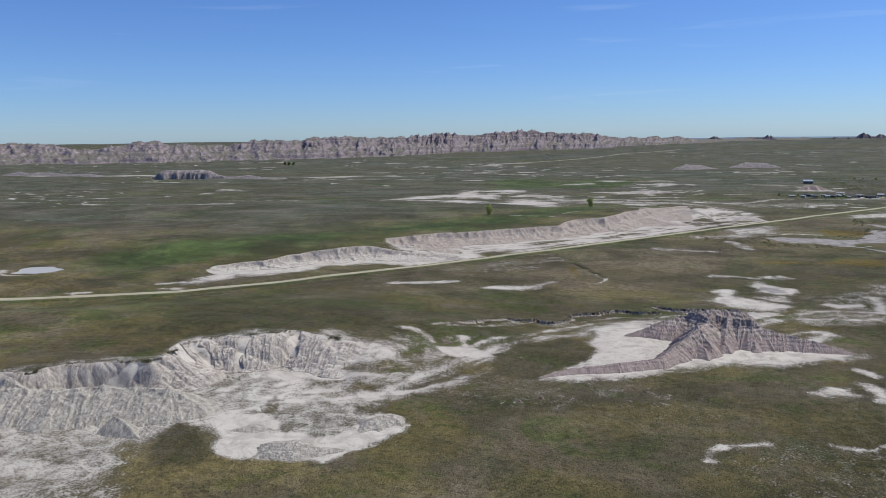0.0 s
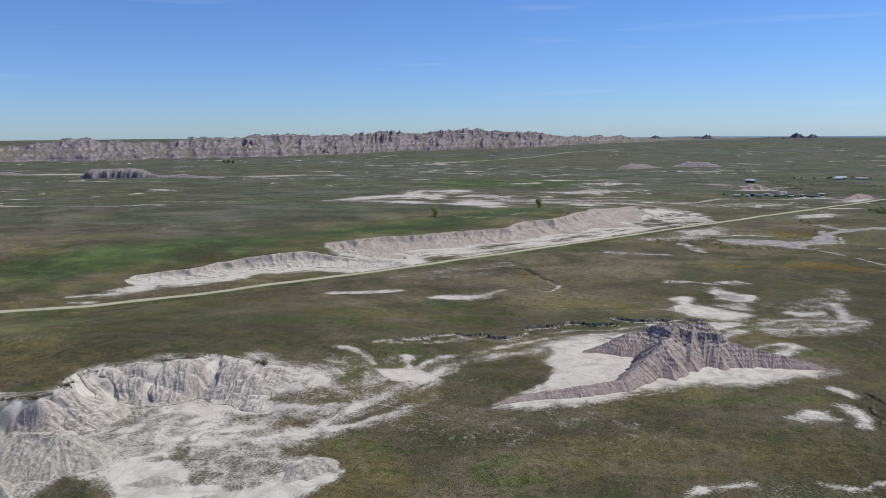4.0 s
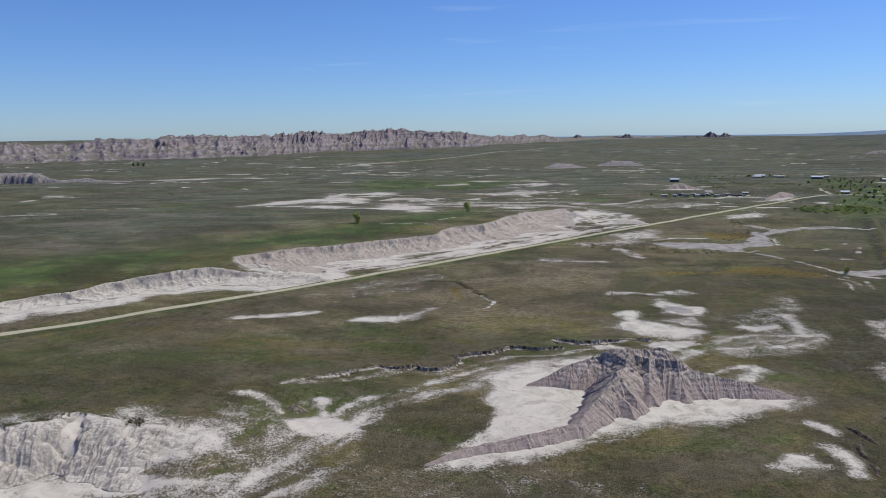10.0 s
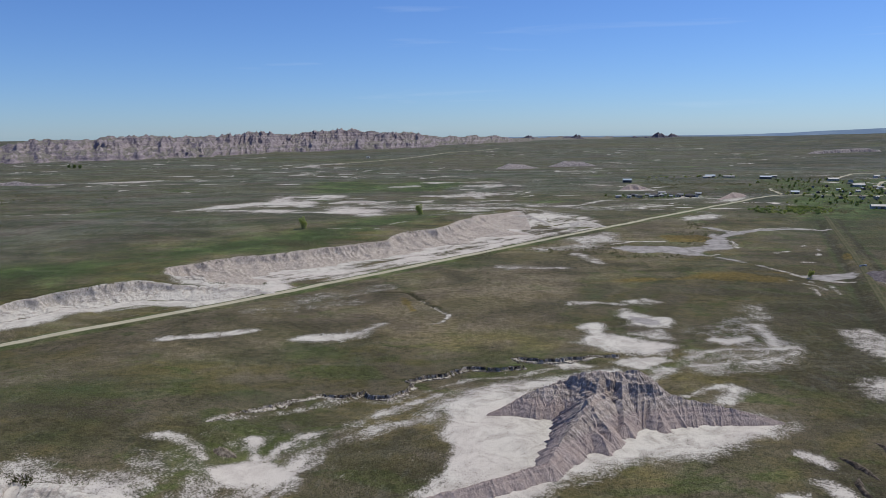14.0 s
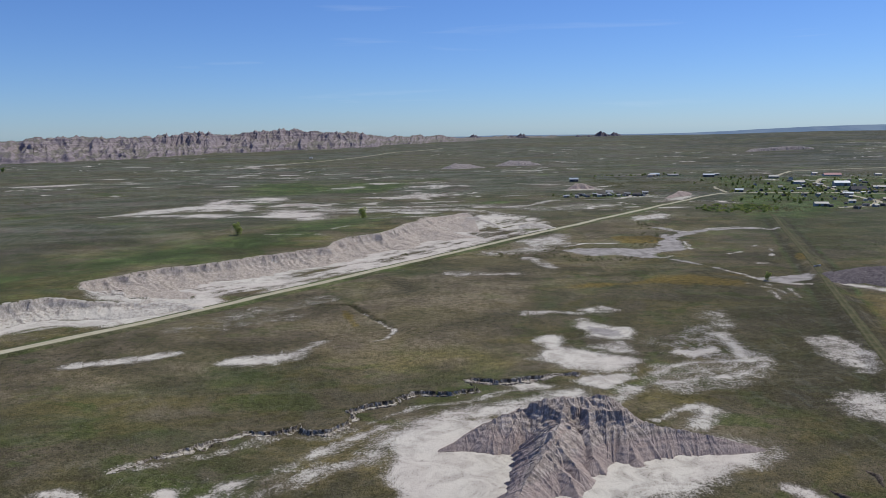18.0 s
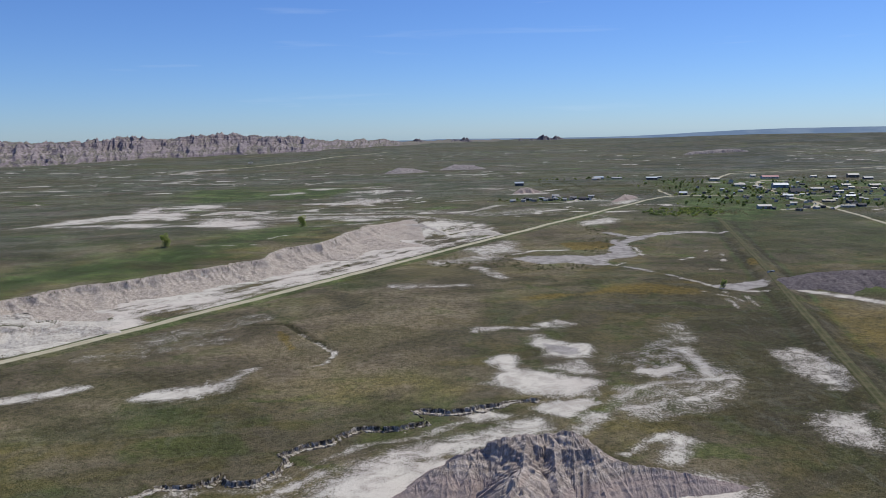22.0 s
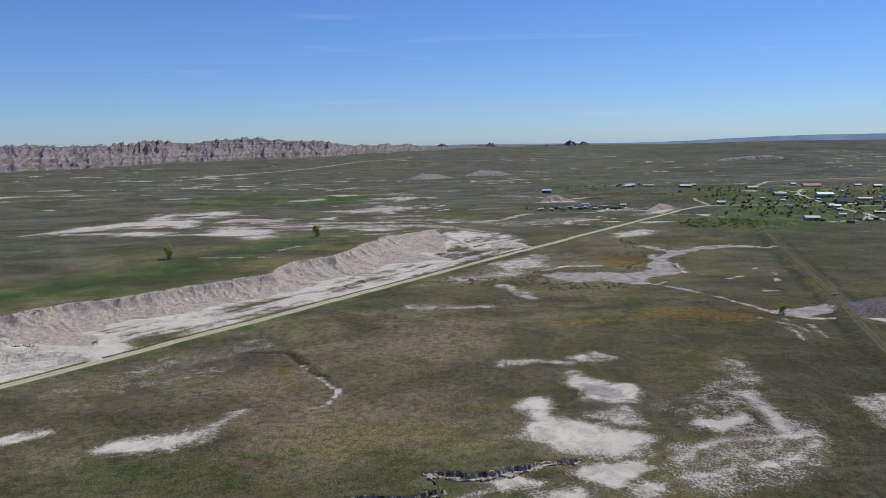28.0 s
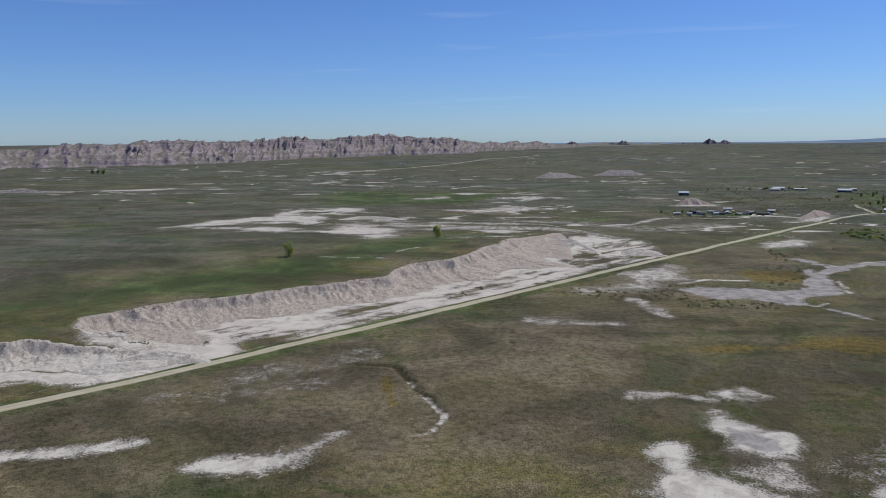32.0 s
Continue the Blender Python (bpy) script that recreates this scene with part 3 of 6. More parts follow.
_b.inputs["Base Color"].default_value = (0.40, 0.40, 0.38, 1)


# ---- helpers for meshes ----
def grid_mesh(name, x, y, z, keep=None, mat=None, attrs=None, smooth=True):
    """A mesh from a grid of places; keep: which grid cells become faces."""
    r, c = x.shape
    idx = np.arange(r * c).reshape(r, c)
    quads = np.stack([idx[:-1, :-1], idx[:-1, 1:], idx[1:, 1:], idx[1:, :-1]], -1)
    quads = quads.reshape(-1, 4) if keep is None else quads[keep]
    used = np.zeros(r * c, bool)
    used[quads.ravel()] = True
    order = np.cumsum(used) - 1
    co = np.stack([x.ravel(), y.ravel(), z.ravel()], -1)[used].astype(np.float32)
    q = order[quads].astype(np.int32)
    me = bpy.data.meshes.new(name)
    me.vertices.add(len(co))
    me.vertices.foreach_set("co", co.ravel())
    me.loops.add(q.size)
    me.loops.foreach_set("vertex_index", q.ravel())
    me.polygons.add(len(q))
    me.polygons.foreach_set("loop_start", np.arange(0, q.size, 4, dtype=np.int32))
    me.polygons.foreach_set("use_smooth", np.full(len(q), smooth))
    for key, v in (attrs or {}).items():
        a = me.attributes.new(key, "FLOAT", "POINT")
        a.data.foreach_set("value", np.asarray(v, np.float32).ravel()[used])
    me.update()
    me.validate()
    if mat:
        me.materials.append(mat)
    return me


def part(name, bm, mat, parent=None, label=""):
    """Links a bmesh as one mesh object under a thing."""
    me = bpy.data.meshes.new(name)
    bm.to_mesh(me)
    bm.free()
    me.materials.append(mat)
    ob = new(name, me)
    if parent:
        ob.parent = parent
    return tagged(ob, label)


def box(bm, x0, y0, z0, x1, y1, z1):
    v = [bm.verts.new(p) for p in ((x0, y0, z0), (x1, y0, z0), (x1, y1, z0), (x0, y1, z0), (x0, y0, z1), (x1, y0, z1), (x1, y1, z1), (x0, y1, z1))]
    for f in ((0, 3, 2, 1), (4, 5, 6, 7), (0, 1, 5, 4), (1, 2, 6, 5), (2, 3, 7, 6), (3, 0, 4, 7)):
        bm.faces.new([v[i] for i in f])
    return bm


def height(x, y):
    return float(terrain(np.array([float(x)]), np.array([float(y)]))[0][0])


# ---- ground cover: how much of each there is ----
def near_box(x, y, pts, margin):
    xs, ys = [p[0] for p in pts], [p[1] for p in pts]
    return (x > min(xs) - margin) & (x < max(xs) + margin) & (y > min(ys) - margin) & (y < max(ys) + margin)


def patch(a, x, y, pts, soft=6.0, most=1.0, rough=5.0, seed=5):
    """Lays a patch with that outline; its edge is soft metres wide and wanders."""
    n = near_box(x, y, pts, soft + rough * 2)
    xn, yn = x[n], y[n]
    d = inside(xn, yn, pts) + rough * fbm(xn, yn, rough * 3.5, 4, seed)
    a[n] = np.maximum(a[n], np.clip(0.46 + d / (soft * 1.9), 0, most * 0.9))


def streak(a, x, y, pts, wide=4.0, soft=5.0, most=1.0, rough=3.0, seed=6):
    n = near_box(x, y, pts, wide + soft + rough * 2)
    xn, yn = x[n], y[n]
    d, _ = line_near(xn, yn, pts)
    d = wide - d + rough * fbm(xn, yn, rough * 4, 3, seed)
    a[n] = np.maximum(a[n], np.clip(0.46 + d / (soft * 1.9), 0, most * 0.9))


def covers(x, y, bluff, near):
    clay, mud, lush, dry, soil, sage_haze, brush, gold = (np.zeros_like(x) for _ in range(8))
    # band of bare clay between the long bluff and the road
    zone = near_box(x, y, [(-330, 340), (150, 880)], 20)
    xn, yn = x[zone], y[zone]
    dr, _ = line_near(xn, yn, ROAD)
    de, _ = line_near(xn, yn, EDGE_WEST)
    de2, _ = line_near(xn, yn, EDGE_EAST)
    sd = inside(xn, yn, UPPER)
    along, across = xn * 0.66 + yn * 0.75, xn * 0.75 - yn * 0.66
    lines = fbm(along / 6.0, across, 5.5, 4, 81)
    side = (xn * 0.75 - yn * 0.66) < (np.interp(yn, [p[1] for p in ROAD], [p[0] for p in ROAD]) * 0.75 - yn * 0.66)
    reach = 14 + 28 * sstep(415, 480, yn) + 44 * sstep(495, 530, yn) + 45 * sstep(640, 740, yn)
    dmin = np.minimum(de, de2)
    toe = (13 + 9 * sstep(420, 500, yn) + 20 * sstep(640, 760, yn)) * (1 + 0.35 * fbm(along, along * 0, 34, 2, 83))
    tongue = sstep(toe - 4, toe, dmin) * sstep(toe + (8 + 26 * np.clip(0.4 + fbm(along, across * 0.15, 42, 2, 84), 0, 1)), toe + 4, dmin + 3.0 * lines)
    v = 0.54 + 0.66 * lines + 0.25 * fbm(xn, yn, 30, 3, 85) - 0.9 * sstep(reach * 0.75, reach * 1.25, dmin) - 0.7 * sstep(9, 4, dr)
    v = np.maximum(v, 1.05 * tongue * sstep(4, 9, dr))
    v = np.where(side & (sd < 0), v, 0) * sstep(-302, -272, xn) * sstep(905, 850, yn) * sstep(135, 105, xn)
    clay[zone] = np.maximum(clay[zone], np.clip(v, 0, 1))
    patch(clay, x, y, [(-200, 533), (-165, 532), (-156, 517), (-186, 511)], 7, 0.9, 4, 205)
    # flats near the big butte and the near wash
    patch(clay, x, y, [(-34, 250), (-18, 252), (2, 261), (18, 271), (32, 282), (46, 286), (62, 291), (76, 299), (96, 311), (99, 317), (86, 326), (60, 322), (20, 345), (-3, 345), (-15, 335), (-14, 300), (-15, 285), (-24, 266)], 6, 0.98, 3, 11)
    patch(clay, x, y, [(-131, 178), (-130, 185), (-121, 189), (-111, 190), (-105, 185), (-105, 177), (-99, 179), (-84, 181), (-82, 192), (-78, 203), (-69, 200), (-64, 195), (-67, 183), (-73, 172), (-80, 163), (-89, 159), (-102, 158), (-110, 156), (-115, 158), (-122, 168)], 2.5, 1.15, 1.5, 12)
    flow = [(-215, 176), (-168, 196), (-140, 212), (-112, 222), (-92, 236), (-76, 254), (-64, 276), (-52, 300), (-30, 318)]
    n = near_box(x, y, flow, 46)
    xn, yn = x[n], y[n]
    d, run = line_near(xn, yn, flow)
    up = np.where(yn - np.interp(xn, [p[0] for p in flow], [p[1] for p in flow]) > 0, d, -d)
    bands = fbm(run / 7.0, up + 2.0 * fbm(xn, yn, 18, 2, 190), 6.5, 4, 189)
    v = (0.40 + 0.66 * bands + 0.22 * fbm(xn, yn, 26, 3, 191)) * sstep(38, 16, d + 4 * sstep(-90, -60, xn)) * sstep(-225, -190, xn) * sstep(322, 296, yn)
    clay[n] = np.maximum(clay[n], np.clip(v, 0, 0.92))
    patch(clay, x, y, [(-225, 120), (-150, 124), (-135, 133), (-148, 150), (-139, 160), (-128, 186), (-162, 196), (-225, 170)], 18, 0.66, 8, 13)
    patch(clay, x, y, [(-126, 262), (-96, 262), (-88, 250), (-102, 238), (-126, 240)], 10, 0.80, 4, 197)
    streak(clay, x, y, [(-86, 215), (-76, 242), (-68, 261), (-63, 272), (-57, 282), (-55, 293), (-48, 301), (-38, 309), (-28, 314), (-18, 320)], 2.6, 6, 0.95, 3, 14)
    streak(clay, x, y, [(-18, 330), (6, 350), (30, 357), (52, 367)], 5, 8, 0.80, 4, 140)
    streak(clay, x, y, [(-67, 287), (-63, 298), (-59, 305), (-54, 307)], 1.5, 3, 0.9, 1.5, 15)
    streak(clay, x, y, [(-44, 316), (-37, 325), (-30, 334), (-18, 343)], 2.5, 6, 0.74, 3, 150)
    patch(clay, x, y, [(-82, 276), (-78, 283), (-72, 286), (-75, 297), (-80, 298), (-76, 302), (-71, 302), (-71, 291), (-63, 285), (-56, 279), (-62, 272), (-73, 267), (-79, 271)], 2.5, 1.1, 1.5, 16)
    streak(clay, x, y, [(-101, 292), (-90, 290), (-84, 284)], 2, 4, 0.85, 2, 17)
    patch(clay, x, y, [(41, 407), (46, 415), (50, 420), (45, 432), (51, 441), (57, 440), (60, 433), (56, 424), (66, 416), (70, 409), (78, 409), (84, 402), (80, 392), (74, 387), (62, 389), (51, 395)], 6, 1.1, 2.5, 18)
    patch(clay, x, y, [(67, 453), (76, 466), (80, 458), (85, 451), (92, 450), (95, 441), (88, 431), (82, 429), (72, 435), (73, 444)], 5.5, 1.05, 2.0, 180)
    patch(clay, x, y, [(70, 420), (86, 428), (84, 410), (74, 412)], 10, 0.62, 4, 181)
    patch(mud, x, y, [(75, 453), (83, 447), (89, 443), (87, 437), (80, 435), (75, 440)], 3, 1.0, 1.5, 118)
    patch(clay, x, y, [(53, 383), (58, 387), (68, 386), (76, 385), (77, 381), (69, 374), (63, 370), (57, 376)], 3, 1.1, 1.5, 19)
    streak(clay, x, y, [(133, 437), (132, 428), (132, 419), (130, 408), (128, 400)], 3.0, 5, 0.98, 1.5, 20)
    streak(clay, x, y, [(146, 473), (139, 453), (132, 436)], 2, 12, 0.5, 3, 182)
    streak(clay, x, y, [(133, 393), (126, 386), (115, 379), (104, 378), (91, 375), (84, 374), (74, 369), (66, 362), (58, 354)], 2.4, 5, 0.86, 2.5, 183)
    streak(clay, x, y, [(86, 384), (92, 390), (102, 395), (113, 396), (125, 397), (136, 398)], 1.6, 5, 0.85, 2, 184)
    patch(clay, x, y, [(100, 410), (106, 416), (111, 412), (123, 416), (123, 411), (113, 406), (107, 400), (105, 406)], 3, 1.0, 1.5, 21)
    patch(clay, x, y, [(85, 379), (92, 389), (105, 396), (126, 398), (138, 394), (128, 382), (109, 371), (97, 366), (79, 364)], 10, 0.47, 4, 22)
    patch(clay, x, y, [(92, 352), (97, 349), (92, 339), (84, 332), (80, 335), (86, 345)], 5, 0.8, 2, 185)
    streak(clay, x, y, [(72, 340), (81, 347), (89, 351)], 1.4, 3, 0.85, 1.5, 186)
    patch(clay, x, y, [(167, 429), (183, 427), (184, 412), (179, 394), (172, 379), (166, 382), (165, 393), (164, 402), (167, 416)], 6, 0.62, 2, 23)
    patch(clay, x, y, [(166, 396), (174, 395), (173, 381), (167, 384)], 5, 0.85, 3, 187)
    patch(clay, x, y, [(141, 352), (150, 359), (158, 356), (156, 346), (147, 333), (142, 338)], 8, 0.72, 3, 24)
    patch(clay, x, y, [(-90, 407), (-85, 415), (-70, 418), (-60, 427), (-51, 437), (-55, 419), (-57, 413), (-66, 409), (-79, 404)], 5, 1.0, 2.5, 25)
    streak(clay, x, y, [(-152, 409), (-133, 415), (-112, 425)], 3, 4, 0.85, 2, 26)
    streak(clay, x, y, [(-36, 490), (-33, 484)], 0.9, 1.2, 1.1, 0.4, 270)
    streak(clay, x, y, [(-30, 477), (-24, 467), (-20, 459), (-18, 456), (-19, 448)], 1.0, 1.4, 1.1, 0.5, 27)
    streak(clay, x, y, [(-19, 448), (-22, 440), (-27, 437)], 0.5, 2.0, 0.85, 0.6, 271)
    patch(clay, x, y, [(68, 261), (75, 269), (83, 270), (86, 263), (80, 260), (73, 257)], 3.5, 0.92, 2, 28)
    streak(clay, x, y, [(92, 294), (97, 288)], 2.5, 3, 0.85, 1, 29)
    streak(clay, x, y, [(91, 274), (93, 266), (92, 258)], 2.5, 4, 0.8, 2, 30)
    streak(clay, x, y, [(30, 193), (30, 199), (35, 206), (47, 209)], 1.2, 2.5, 0.9, 1.0, 31)
    streak(clay, x, y, [(66, 214), (71, 212), (77, 213), (86, 219)], 0.8, 2, 0.9, 0.8, 310)
    patch(clay, x, y, [(82, 718), (118, 752), (116, 700), (88, 690)], 18, 0.72, 5, 32)
    streak(clay, x, y, [(50, 661), (76, 668), (92, 681)], 6, 18, 0.66, 5, 33)
    streak(clay, x, y, [(74, 640), (86, 600)], 2, 6, 0.6, 3, 34)
    streak(clay, x, y, [(16, 584), (36, 580), (56, 582)], 3, 9, 0.56, 4, 35)
    streak(clay, x, y, [(-108, 480), (-88, 500), (-60, 520)], 2, 12, 0.34, 5, 36)
    streak(clay, x, y, [(-128, 462), (-100, 470), (-70, 486)], 1.5, 10, 0.32, 5, 37)
    streak(clay, x, y, [(197, 577), (201, 566), (205, 552), (209, 543), (218, 535), (230, 534)], 1.3, 2, 1.1, 0.8, 38)
    for n, pts in enumerate(([(194, 538), (203, 524)], [(205, 536), (203, 512)], [(199, 520), (193, 498)], [(212, 524), (206, 502)])):
        streak(soil, x, y, pts, 1.5, 3, 1.0, 2, 390 + n)
        streak(clay, x, y, pts, 0.3, 3, 0.55, 1.5, 395 + n)
    streak(clay, x, y, [(247, 535), (262, 518), (279, 490), (292, 470)], 4, 4, 1, 1, 40)
    streak(clay, x, y, [(50, 480), (62, 484), (76, 478)], 2, 5, 0.62, 2, 41)
    patch(clay, x, y, [(80, 484), (92, 492), (98, 483), (88, 478)], 6, 0.7, 2, 42)
    streak(clay, x, y, [(-303, 373), (-290, 382), (-277, 388)], 2, 4, 0.9, 2, 43)
    streak(clay, x, y, [(-445, 382), (-436, 370), (-422, 364), (-408, 371), (-402, 384)], 1.6, 3, 0.8, 2, 432)
    streak(clay, x, y, [(-292, 360), (-281, 365)], 1.5, 3, 0.8, 2, 430)
    streak(clay, x, y, [(-342, 334), (-328, 338)], 1.2, 3, 0.8, 1.5, 431)
    streak(clay, x, y, [(-91, 306), (-80, 315), (-70, 323), (-56, 336), (-34, 338), (-24, 347), (-8, 360), (12, 365), (34, 379)], 0.6, 3.0, 0.50, 2, 59)
    patch(clay, x, y, [(27, 381), (36, 384), (44, 378), (34, 374)], 4, 0.9, 1.5, 60)
    streak(clay, x, y, [(-135, 717), (-108, 714), (-84, 713)], 0.6, 2.5, 0.75, 1.5, 161)
    streak(clay, x, y, [(-84, 742), (-78, 752), (-70, 762)], 0.8, 3, 0.7, 1.5, 162)
    # far flats
    streak(clay, x, y, [(-1560, 1490), (-1424, 1506), (-1270, 1540), (-1060, 1470), (-950, 1480), (-850, 1460), (-730, 1489), (-560, 1540)], 9, 26, 0.84, 22, 446)
    for n, pts in enumerate(([(-348, 912), (-330, 924), (-307, 930), (-291, 934), (-276, 957), (-278, 993), (-295, 1000), (-304, 977), (-324, 976)],
                             [(-285, 1037), (-288, 1100), (-266, 1143), (-247, 1101), (-258, 1049), (-215, 1023), (-207, 998), (-222, 985), (-193, 961), (-184, 942), (-215, 935), (-235, 960), (-270, 998)],
                             [(-257, 901), (-231, 902), (-209, 897), (-221, 879), (-248, 885)], [(-243, 1129), (-243, 1179), (-204, 1161), (-195, 1123), (-216, 1085), (-232, 1096)],
                             [(-175, 910), (-156, 917), (-115, 898), (-106, 882), (-130, 866), (-154, 882)], [(-131, 849), (-111, 858), (-115, 822)])):
        patch(clay, x, y, pts, 14, 0.86, 15, 440 + n)
    hull = near_box(x, y, [(-350, 850), (-100, 1180)], 0)
    v = inside(x[hull], y[hull], [(-345, 910), (-295, 1040), (-270, 1150), (-200, 1170), (-180, 1060), (-140, 960), (-100, 890), (-130, 850), (-230, 870)])
    clay[hull] = np.maximum(clay[hull], np.clip(0.42 + 0.7 * fbm(x[hull] / 2.2, y[hull], 22, 4, 466), 0, 0.95) * sstep(-20, 25, v))
    for n, pts in enumerate(([(-666, 1535), (-637, 1539)], [(-449, 1506), (-403, 1506)], [(-307, 1429), (-291, 1440)], [(-301, 1692), (-257, 1696), (-220, 1758)], [(-359, 1393), (-333, 1400)], [(-112, 1794), (-13, 1805)], [(-72, 1012), (-62, 1064)],
                             [(13, 966), (30, 990), (41, 975)], [(46, 961), (70, 986)], [(100, 989), (130, 999), (156, 1037), (166, 1047)], [(-588, 1530), (-540, 1515)], [(-500, 1500), (-460, 1490)], [(-591, 1421), (-560, 1420)], [(-530, 1419), (-488, 1419)])):
        streak(clay, x, y, pts, 3, 7, 0.95, 9, 450 + n)
    patch(clay, x, y, [(-34, 893), (-9, 894), (16, 888), (-9, 869)], 8, 0.9, 4, 465)
    streak(clay, x, y, [(-120, 950), (-70, 969), (-20, 952), (40, 940)], 4, 12, 0.72, 6, 444)
    streak(clay, x, y, [(-105, 900), (-40, 915), (40, 905), (100, 880)], 4, 22, 0.6, 12, 45)
    streak(clay, x, y, [(-60, 1000), (40, 1010), (150, 960), (210, 990)], 5, 34, 0.42, 14, 46)
    patch(clay, x, y, [(300, 1030), (330, 1060), (378, 1098), (340, 1040)], 16, 0.75, 6, 48)
    patch(clay, x, y, [(214, 1200), (240, 1235), (276, 1222), (262, 1198)], 16, 0.8, 6, 49)
    # bands of pale ground on the far plain
    far = (np.hypot(x, y) > 880) | ((y > 430) & (x < 0.869 * y - 640))
    xf, yf = x[far], y[far]
    v = fbm(xf / 1.5, yf, 44, 5, 91) * 0.75 + 0.45 * fbm(xf, yf, 420, 2, 95)
    keep = 0.62 * sstep(0.38, 0.88, v - 0.14 * sstep(900, 600, np.hypot(xf, yf))) * (1 - 0.6 * sstep(500, 900, xf) * (yf < 2000))
    lip = 1 - np.abs(fbm(xf / 2.6, yf, 62, 3, 291))
    bank = sstep(0.93, 0.985, lip) * sstep(0.05, 0.5, fbm(xf, yf, 130, 3, 292)) * sstep(880, 1000, np.hypot(xf, yf)) * sstep(3300, 2600, np.hypot(xf, yf))
    keep = keep * sstep(4200, 3000, np.hypot(xf, yf))
    clay[far] = np.maximum(clay[far], np.maximum(keep, 0.85 * bank))
    # grey mud flats along the creek
    patch(mud, x, y, [(104, 664), (119, 682), (143, 674), (170, 666), (188, 682), (198, 722), (212, 745), (214, 732), (207, 692), (206, 664), (192, 659), (176, 652), (170, 633), (161, 628), (145, 642), (118, 646)], 6, 0.86, 4, 51)
    streak(mud, x, y, [(322, 762), (292, 774), (262, 766), (234, 746), (218, 730), (207, 712)], 4, 4, 0.95, 2.5, 52)
    streak(mud, x, y, [(220, 787), (228, 763), (234, 744)], 5, 6, 0.9, 3, 58)
    for n, pts in enumerate(([(222, 790), (229, 765), (238, 752), (264, 774), (292, 781), (318, 768)], [(150, 643), (165, 641), (171, 628), (182, 636)], [(206, 664), (211, 684), (213, 700)], [(110, 684), (130, 699), (158, 700)], [(124, 662), (144, 648)], [(204, 728), (216, 727), (234, 740)])):
        streak(clay, x, y, pts, 1.6, 2.5, 1.1, 1.6, 151 + n)
    patch(clay, x, y, [(214, 836), (222, 862), (262, 899), (268, 880), (250, 850)], 12, 0.8, 5, 47)
    for n, pts in enumerate(([(229, 601), (236, 600)], [(252, 628), (256, 636)], [(262, 648), (266, 656)], [(258, 668), (263, 676)], [(226, 640), (238, 648)])):
        streak(clay, x, y, pts, 1.1, 2.5, 0.9, 1.2, 148 + n)
    patch(mud, x, y, [(204, 553), (226, 556), (246, 564), (240, 548), (219, 536), (209, 543)], 4, 0.9, 2, 53)
    patch(mud, x, y, [(36, 192), (39, 206), (54, 210), (66, 210), (84, 215), (96, 196), (82, 172), (48, 176)], 9, 0.34, 5, 54)
    streak(mud, x, y, [(174, 625), (190, 600), (198, 580)], 1.5, 4, 0.9, 2, 55)
    streak(mud, x, y, [(-60, 244), (-30, 236), (0, 245), (20, 232)], 5, 26, 0.34, 6, 56)
    patch(mud, x, y, [(100, 425), (126, 440), (134, 410), (112, 398)], 26, 0.5, 6, 57)
    for n, (a, b, r0) in enumerate(((560, 985, 22), (500, 915, 18), (640, 1110, 30), (700, 1180, 26), (745, 1160, 22), (620, 1230, 20), (850, 1340, 30))):
        patch(soil, x, y, [(a - r0, b - r0 * 0.6), (a + r0, b - r0 * 0.8), (a + r0 * 1.2, b + r0 * 0.7), (a - r0 * 0.8, b + r0)], 14, 0.9, 6, 210 + n)
    pond = inside(x, y, [(168, 733), (197, 739), (204, 716), (184, 695), (158, 702)])
    mud *= 1 - sstep(-4, 4, pond)
    # speckled clay at the near bluff's foot and over its brow
    n = near_box(x, y, [(-330, 110), (-70, 280)], 0)
    xn, yn = x[n], y[n]
    pd = inside(xn, yn, PLAIN) + 5 * fbm(xn, yn, 14, 3, 192)
    bands = fbm(xn / 5.0 + yn / 9.0, pd, 9, 4, 195) + 0.4 * fbm(xn, yn, 11, 3, 196)
    foot = (0.40 + 0.50 * bands) * sstep(-80, -40, pd) * sstep(3, -6, pd) + 0.40 * sstep(9, 2, pd) * sstep(-6, 1, pd) + 0.35 * sstep(7, 1, np.abs(pd + 24))
    clay[n] = np.maximum(clay[n], np.clip(foot, 0, 0.95) * sstep(-60, -90, xn) * sstep(-330, -300, xn))
    # lush, dry and bare-soil country
    patch(lush, x, y, UPPER[:29] + [(60, 900), (20, 935), (-90, 860), (-180, 740), (-260, 640), (-360, 560), (-460, 480), (-430, 400), (-330, 380)], 70, 1.1, 34, 61)
    patch(lush, x, y, [(330, 1000), (520, 1090), (800, 1080), (700, 900), (480, 880), (340, 860)], 70, 1.2, 25, 62)
    patch(lush, x, y, [(420, 1100), (560, 1080), (640, 1300), (560, 1450), (460, 1400)], 80, 1.1, 25, 167)
    patch(lush, x, y, [(-150, 284), (-122, 296), (-112, 278), (-136, 270)], 16, 1.1, 8, 63)
    patch(lush, x, y, [(-160, 330), (-130, 345), (-120, 325), (-148, 312)], 22, 1.0, 9, 163)
    patch(lush, x, y, [(340, 1150), (500, 1180), (700, 1450), (1000, 1500), (500, 1560), (330, 1300)], 140, 0.7, 40, 64)
    patch(lush, x, y, [(-330, 1140), (-160, 1140), (-60, 1250), (-60, 1400), (-220, 1560), (-350, 1480)], 120, 1.1, 40, 65)
    patch(lush, x, y, [(230, 760), (330, 860), (420, 900), (520, 900), (560, 760), (430, 640), (300, 640)], 110, 0.8, 30, 165)
